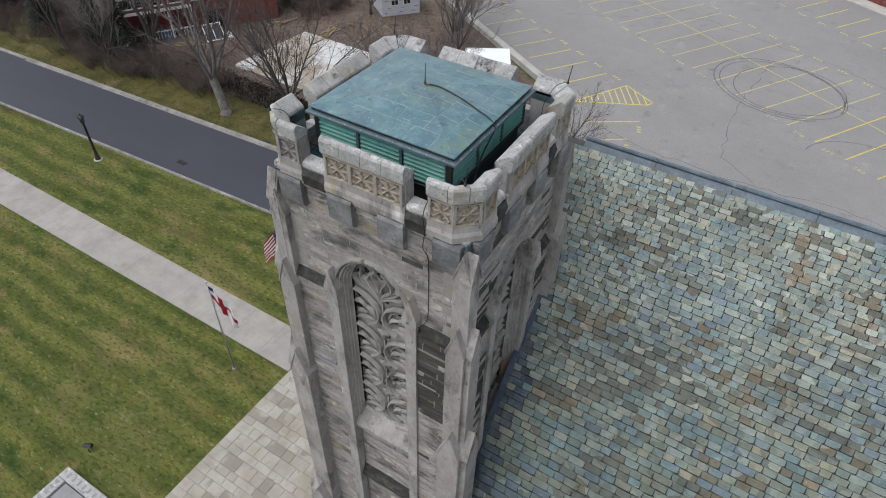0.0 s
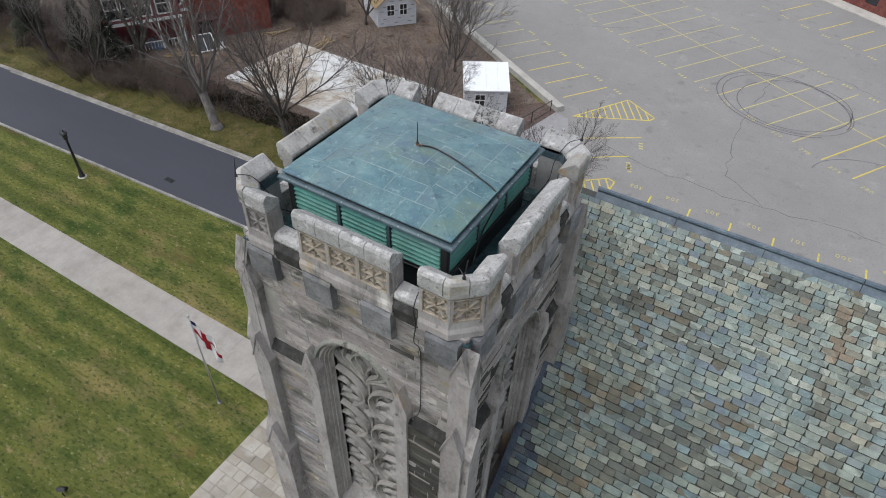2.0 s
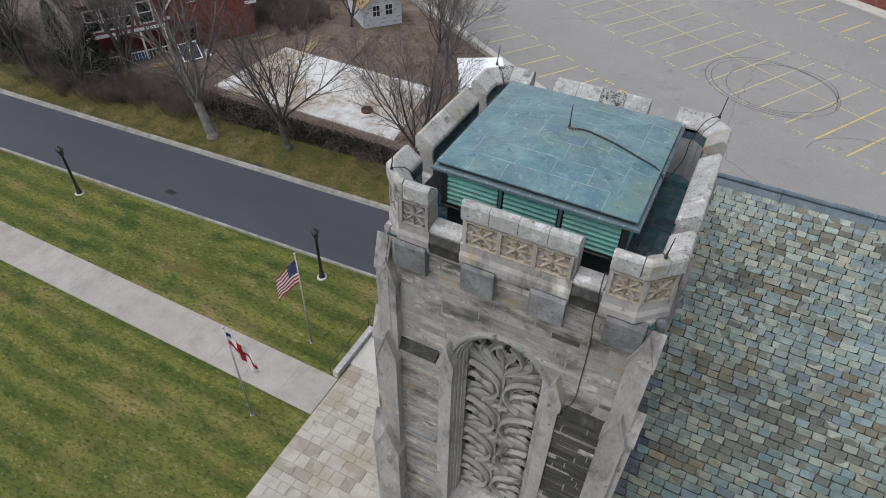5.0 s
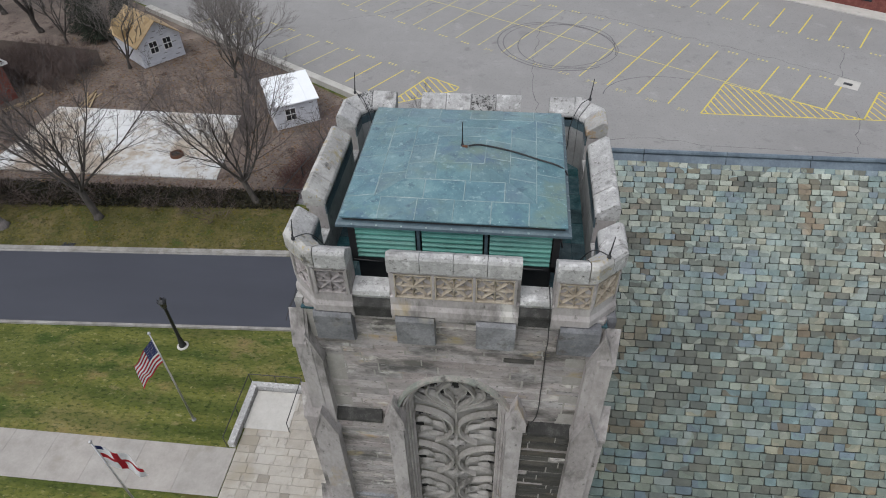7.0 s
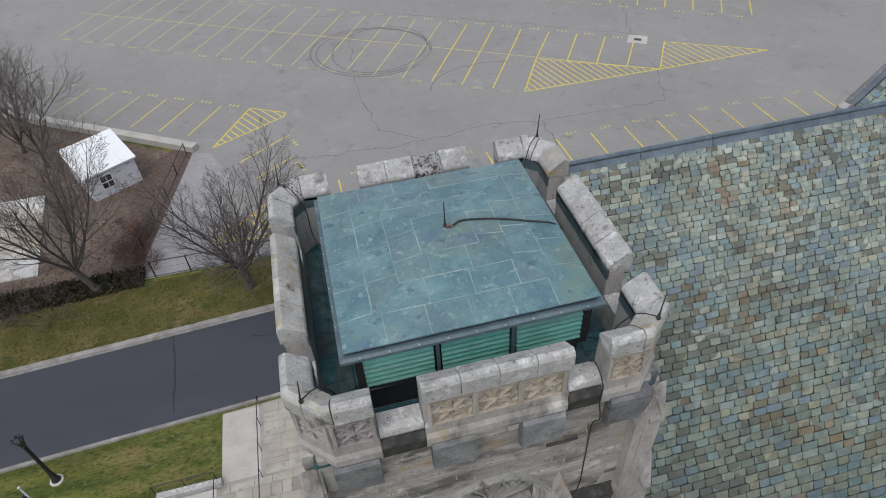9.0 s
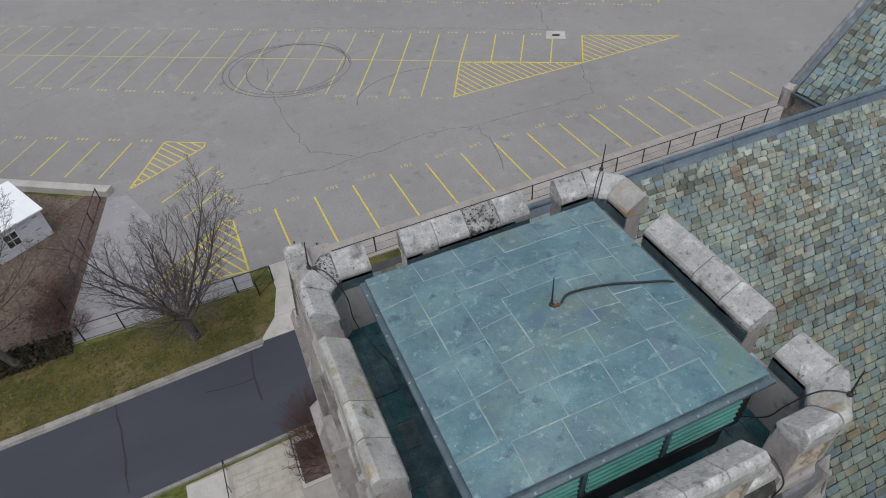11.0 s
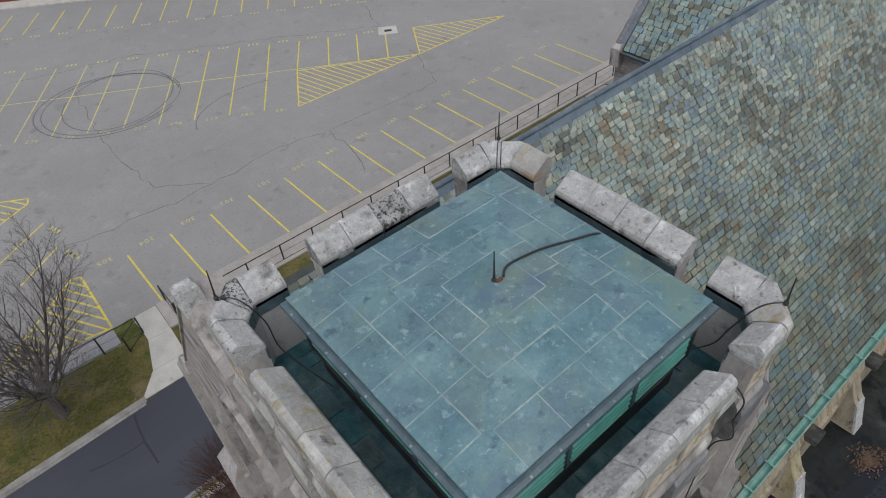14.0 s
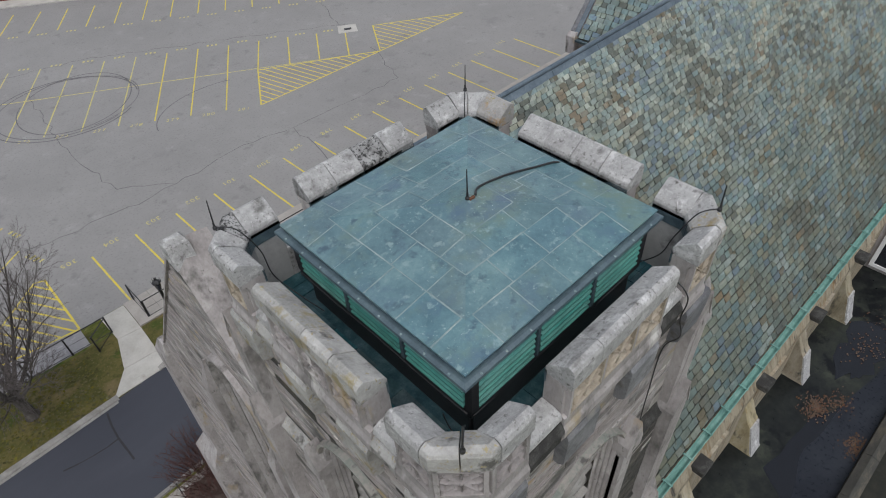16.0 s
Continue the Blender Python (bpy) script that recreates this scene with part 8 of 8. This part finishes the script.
# ---------------------------------------------------------------- trees
def tree(name, label, seed, height, rad, spread=0.9, depth=5, lean=0.0, fork=0.22, m_twig=None, multi=1):
    r = random.Random(seed)
    t = thing(name, label, "tree", (0, 0, 0), "bare trees")
    trunk, limbs, twigs = bmesh.new(), bmesh.new(), bmesh.new()

    def grow(p, d, ln, rd, lev):
        bm = trunk if lev == 0 else (limbs if lev < 3 else twigs)
        n = 4 if lev < 3 else 2
        pts, q, dd = [p], p.copy(), d.copy()
        for i in range(n):
            dd = (dd + Vector((r.uniform(-1, 1), r.uniform(-1, 1), r.uniform(-.4, .8))) * (.10 if lev < 3 else .2) + Vector((0, 0, .05))).normalized()
            q = q + dd * ln / n
            pts.append(q.copy())
        rd = max(rd, .006)
        tube(bm, pts, rd, rd * (.62 if lev < 2 else .4), 8 if lev == 0 else (5 if lev < 3 else 3), caps=False)
        if lev >= depth:
            return
        step = (height * r.uniform(.26, .36)) if lev == 0 else ln * r.uniform(.58, .84)
        kids = r.choice((4, 5)) if lev < 1 else r.choice((3, 4)) if lev < 2 else r.choice((3, 4, 5))
        for k in range(kids):
            f = r.uniform(.35, 1.0) if k else 1.0
            if lev == 0:
                f = r.uniform(.6, 1.0)
            base = pts[0].lerp(pts[-1], f) if lev > 2 else pts[min(n, max(1, round(f * n)))]
            az = r.uniform(0, 6.28) if lev else 6.28 * (k + r.uniform(-.25, .25)) / kids
            side = dd.orthogonal().normalized()
            side.rotate(Matrix.Rotation(az, 3, dd))
            nd = (dd + side * spread * r.uniform(.55, 1.15)).normalized()
            grow(base, nd, step, rd * r.uniform(.46, .64), lev + 1)
    for k in range(multi):
        a = 6.28 * k / multi
        off = Vector((math.cos(a), math.sin(a), 0)) * rad * (0 if multi == 1 else .9)
        grow(off, Vector((lean + (0.25 * math.cos(a) if multi > 1 else 0), (0.25 * math.sin(a) if multi > 1 else 0), 1)).normalized(), height * fork, rad * (1 if multi == 1 else .75), 0)
    lathe(trunk, 0, 0, [(rad * 1.35, -.05), (rad * 1.12, .18), (rad * .98, .5)], 8)
    part("trunk", trunk, M_BARK, t, smooth=True)
    part("limb_crown", limbs, M_BARK, t, smooth=True)
    tagged(part("twig_crown", twigs, m_twig or M_TWIG, t, "fine bare twigs"), kind="stuff")
    return t


def vase_tree(label, seed, height, rad, fork, limbs, wide, twigs=1.0, lean=(0, 0), lift=.06, bark=None):
    """A leafless tree whose short trunk forks into a vase of long limbs with alternating side branches and fine twigs."""
    r = random.Random(seed)
    t = thing("bare_tree", label, "tree", (0, 0, 0), "bare trees")
    trunk, crown, fine = bmesh.new(), bmesh.new(), bmesh.new()

    def bough(p, d, ln, rd, lev):
        n = 8 if lev == 1 else (5 if lev == 2 else 3)
        pts, q, dd = [p.copy()], p.copy(), d.copy()
        for i in range(n):
            jog = Vector((r.uniform(-1, 1), r.uniform(-1, 1), r.uniform(-.6, .8))) * (.13 if lev < 3 else .2)
            dd = (dd + jog + Vector((0, 0, lift if lev < 3 else .04))).normalized()
            q = q + dd * ln / n
            pts.append(q.copy())
        tube(crown if lev < 3 else fine, pts, max(rd, .008), max(rd * .12, .005), 6 if lev == 1 else (5 if lev == 2 else 3), caps=False)
        if lev >= 4:
            return
        kids = {1: 14, 2: 9, 3: 4}[lev]
        if lev > 1:
            kids = max(2, round(kids * twigs))
        az = r.uniform(0, 6.28)
        for k in range(kids):
            f = (.16 if lev == 1 else .2) + (.80 if lev == 1 else .78) * (k + r.uniform(.1, .9)) / kids
            i = min(n - 1, int(f * n))
            base = pts[i].lerp(pts[i + 1], f * n - i)
            ax = (pts[i + 1] - pts[i]).normalized()
            az += 2.4 + r.uniform(-.5, .5)
            side = ax.orthogonal().normalized()
            side.rotate(Matrix.Rotation(az, 3, ax))
            nd = (ax * 1.0 + side * r.uniform(.55, 1.0)).normalized()
            bough(base, nd, ln * (1 - f * .5) * r.uniform(.36, .58), rd * (1 - .7 * f) * r.uniform(.40, .55), lev + 1)
    top = Vector((lean[0], lean[1], height * fork))
    tube(trunk, [(0, 0, -.05), top * .33 + Vector((.03, -.02, 0)), top * .7 + Vector((-.03, .03, 0)), top], rad * 1.1, rad * .86, 10, caps=False)
    lathe(trunk, 0, 0, [(rad * 1.75, -.05), (rad * 1.3, .12), (rad * 1.08, .45)], 10)
    for k in range(limbs):
        az = 6.283 * (k + r.uniform(-.28, .28)) / limbs
        tilt = wide * (r.uniform(.25, .6) if k % 3 == 0 else r.uniform(.7, 1.1))
        d = Vector((math.cos(az) * math.sin(tilt), math.sin(az) * math.sin(tilt), math.cos(tilt)))
        start = top - Vector((0, 0, r.uniform(0, .16) * height * fork))
        bough(start, d, height * (1 - fork) * r.uniform(.82, 1.05) / (.45 + .55 * math.cos(tilt)), rad * r.uniform(.36, .5), 1)
    part("trunk", trunk, bark or M_BARK, t, smooth=True)
    part("limb_crown", crown, bark or M_BARK, t, smooth=True)
    tagged(part("twig_crown", fine, bark or M_TWIG, t, "fine bare twigs"), kind="stuff")
    return t


t1 = vase_tree("leafless spreading tree with a low fork and fine twigs", 22, 7.6, .26, .24, 10, 1.02, 1.2, lift=.10)
t2 = tree("bare_tree", "tall leafless deciduous tree with a leaning trunk", 8, 14.5, .3, .62, 5, -.2, .2, M_BARK_PALE)
t3 = tree("bare_tree", "leafless tree with upright limbs and many twigs", 15, 9.6, .16, .72, 5, 0, .14, M_BARK_PALE)
t1.matrix_basis = pose(-8.05, 25.0, 0)
t2.matrix_basis = pose(-59.1, 23.4, 0, 0, 0, 60)
t4 = vase_tree("leafless yard tree forking low into a vase of limbs", 27, 11.5, .25, .22, 9, .9, 0.9, (-.5, .1))
t4.matrix_basis = pose(-29.4, 24.9, 0)
t5 = vase_tree("old leafless tree with a slanting trunk and heavy pale limbs", 34, 14.5, .40, .2, 5, .66, .6, (-1.3, .4), .08, M_BARK_PALE)
t5.matrix_basis = pose(-36.2, 23.3, 0)
t3.matrix_basis = pose(-38.9, 48.7, 0)
t6 = vase_tree("leafless yard tree with a slanting trunk and dense twigs", 41, 9.8, .22, .20, 8, .85, 1.3, (-.7, .3), .08)
t6.matrix_basis = pose(-18.0, 27.45, 0)
for src, x, y, rot in ((t3, -52.5, 23.6, -40), (t3, -30.5, 54.5, 100), (t3, -28.0, 51.5, 250), (t3, -60, 30, 10), (t2, -49.5, 26.5, 200),
                       (t1, -70, 27, 60), (t2, -78, 30, 300), (t3, -66, 33, 120), (t1, -68, 46, 200), (t3, -49, 54, 30), (t2, -54, 57, 75), (t3, -24.5, 44.5, 300), (t3, -27.0, 47.5, 30), (t2, -62, 62, 10), (t3, -58, 64, 200), (t3, -66, 56, 90), (t2, -70, 66, 130), (t3, -74, 58, 310), (t3, -52, 66, 60), (t2, -80, 52, 40), (t3, -63, 72, 150), (t3, -47, 63, 280), (t2, -78, 70, 220)):
    copy_thing(src, pose(x, y, 0, 0, 0, rot))


def shrub(name, label, seed, n, h, spread, m):
    r = random.Random(seed)
    t = thing(name, label, "shrub", (0, 0, 0), "bare shrubs")
    bm = bmesh.new()
    for k in range(n):
        a, q = r.uniform(0, 6.28), r.uniform(.05, 1) ** .6 * spread * .5
        p = Vector((q * math.cos(a), q * math.sin(a), 0))
        d = Vector((math.cos(a) * q * .9, math.sin(a) * q * .9, r.uniform(.6, 1) * h))
        mid = p + d * .5 + Vector((r.uniform(-.2, .2), r.uniform(-.2, .2), 0))
        tube(bm, [p, mid, p + d], .018, .006, 3, caps=False)
        for j in range(5):
            s = mid.lerp(p + d, r.uniform(-.3, .9))
            e = s + Vector((r.uniform(-.5, .5), r.uniform(-.5, .5), r.uniform(.1, .6))) * h * .4
            tube(bm, [s, e], .011, .005, 3, caps=False)
    part("stem_tangle", bm, m, t, "tangled bare stems")
    return t


s1 = shrub("bare_shrub", "tangled brown leafless undergrowth", 2, 70, 2.6, 2.8, M_THICKET)
s2 = shrub("bare_shrub", "low reddish-brown leafless shrub", 5, 130, 1.7, 2.3, M_REDTWIG)
s1.matrix_basis = pose(-40, 27, 0)
s2.matrix_basis = pose(-3.1, 14.2, 0.05)
r = random.Random(9)
for k in range(80):
    x = -41 - k * .72 + r.uniform(-1, 1)
    low = 25.0 if x > -44 else RF(x) + 3.2
    copy_thing(s1, pose(x, low + (29.5 - low) * r.random(), 0, 0, 0, r.uniform(0, 360)) @ Matrix.Diagonal((1, 1, .75, 1)))
for k in range(3):
    copy_thing(s2, pose(r.uniform(-16.8, -14.8), 29 + k * 1.9, 0, 0, 0, r.uniform(0, 360)) @ Matrix.Diagonal((.8, .8, .45, 1)))
copy_thing(s2, pose(-2.9, 15.6, 0.05, 0, 0, 90))
for k in range(7):
    copy_thing(s1, pose(-20 - 3.6 * k + r.uniform(-1, 1), r.uniform(26.0, 27.4), 0, 0, 0, r.uniform(0, 360)) @ Matrix.Diagonal((1.1, .8, .5, 1)))
for k in range(26):
    copy_thing(s1, pose(r.uniform(-52, -43.5), r.uniform(44.5, 49.5), 0, 0, 0, r.uniform(0, 360)))


def conifer(seed, h, label):
    r = random.Random(seed)
    t = thing("conifer", label, "tree", (0, 0, 0), "dark conifers")
    bm = bmesh.new()
    tube(bm, [(0, 0, 0), (0, 0, h)], .2, .03, 6)
    part("trunk", bm, M_BARK, t)
    bm = bmesh.new()
    for k in range(2600):
        z = h * (.08 + .92 * r.random() ** 1.2)
        q = (h - z) * .28 * r.uniform(.35, 1.05) + .1
        a = r.uniform(0, 6.28)
        c = Vector((q * math.cos(a), q * math.sin(a), z - q * .25))
        w = r.uniform(.1, .22)
        o = Vector((math.cos(a), math.sin(a), -.35)) * w * 1.6
        sd = Vector((-math.sin(a), math.cos(a), r.uniform(-.4, .4))) * w
        bm.faces.new([bm.verts.new(p) for p in (c - o * .4, c + sd * .5, c + o, c - sd * .5)])
    part("crown", bm, M_NEEDLE, t, "dark green needle sprays")
    return t


c1 = conifer(1, 7.0, "dark green conifer among bare trees")
c1.matrix_basis = pose(-46, 55.5, 0)
for x, y in ((-49, 58), (-53.6, 26.2), (-57, 25.8), (-43.5, 57.5), (-74, 26), (-65, 25), (-82, 25)):
    copy_thing(c1, pose(x, y, 0, 0, 0, x * 7))
# low dark evergreen ground cover under the trees, by the verge
r = random.Random(33)
hd = thing("ground_cover", "low dark evergreen ground cover between verge and yard", "ground cover", (-28, 27, 0), kind="stuff")
bm = bmesh.new()
for k in range(30000):
    x = -15.0 - 31.2 * r.random()
    low = 25.3 + (x + 46) * .055
    q = r.random()
    y, z = low + (28.5 - low) * q ** .7 + r.gauss(0, .08), abs(r.gauss(.12, .1)) + .5 * r.random() * min(1, q * 2.2) * (.6 + .4 * noise.noise(Vector((x * .8, q * 3, 0))))
    w = r.uniform(.06, .16)
    d1 = Vector((r.uniform(-1, 1), r.uniform(-1, 1), r.uniform(-.5, 1))).normalized() * w
    d2 = d1.orthogonal().normalized() * w * .5
    c = Vector((x, y, z))
    bm.faces.new([bm.verts.new(p) for p in (c - d1, c - d2, c + d1, c + d2)])
part("foliage", bm, M_IVY, hd)

# ---------------------------------------------------------------- tufts and leaf litter
def tufts(name, m, n, seed, spot, size, label, category, flat=0.5):
    """Small tilted blades strewn over the ground as one mesh; spot gives a place or None."""
    r = random.Random(seed)
    v, f = [], []
    while n:
        p = spot(r)
        if p is None:
            continue
        n -= 1
        a, w = r.uniform(0, 6.28), size * r.uniform(.5, 1.3)
        c, s = math.cos(a), math.sin(a)
        k = len(v)
        z = p[2]
        v += [(p[0] - s * w * .45, p[1] + c * w * .45, z), (p[0] + s * w * .45, p[1] - c * w * .45, z), (p[0] + c * w, p[1] + s * w, z + w * flat * r.uniform(.3, 1)), (p[0] + c * w * .6 - s * w * .5, p[1] + s * w * .6 + c * w * .5, z + w * flat * .5)]
        f += [(k, k + 1, k + 2, k + 3)]
    me = bpy.data.meshes.new(name)
    me.from_pydata(v, [], f)
    return tagged(part_mesh(name, me, m), label, category, kind="stuff")


def lawn_spot(r):
    x, y = r.uniform(-44, -7.9), r.uniform(-12, 15.4)
    if 4.7 < y < 7.6 or (x > -12.6 and y < 11.4) or (-17.6 < x < -13.2 and -9.6 < y < -5.2) or y > RN(x) - .45 or (x > -10 and y > 11):
        return None
    return x, y, .004


def verge_spot(r):
    x, y = r.uniform(-60, -4.6), r.uniform(19, 28.6)
    if y < RF(x) + .45 or (x > -16 and y > 27.2):
        return None
    return x, y, .016


def yard_spot(r):
    x, y = r.uniform(-50, -15), r.uniform(28.6, 56)
    if x > -15.7 + (y - 27.65) * .21 or (-42.6 < x < -22 and 30 < y < 40.6) or y > 42.4 - .72 * (x + 13):
        return None
    return x, y, .02


tufts("grass_tufts", M_TUFT, 20000, 81, lawn_spot, .09, "short uneven tufts of winter lawn grass", "grass", .2)
tufts("verge_tufts", M_TUFT_DRY, 12000, 82, verge_spot, .14, "coarse mossy tufts of the verge", "grass")
tufts("leaf_litter", M_LITTER, 18000, 83, yard_spot, .15, "brown leaf litter strewn over the yard soil", "leaves", .25)

# ---------------------------------------------------------------- tower masonry, stone by stone
for f, z_low, cnt, seed in (("front", 7.0, 300, 20), ("left", 0.0, 300, 22), ("right", 10.0, 250, 21), ("back", 18.0, 0, 23)):
    masonry(f, z_low, cnt, seed)
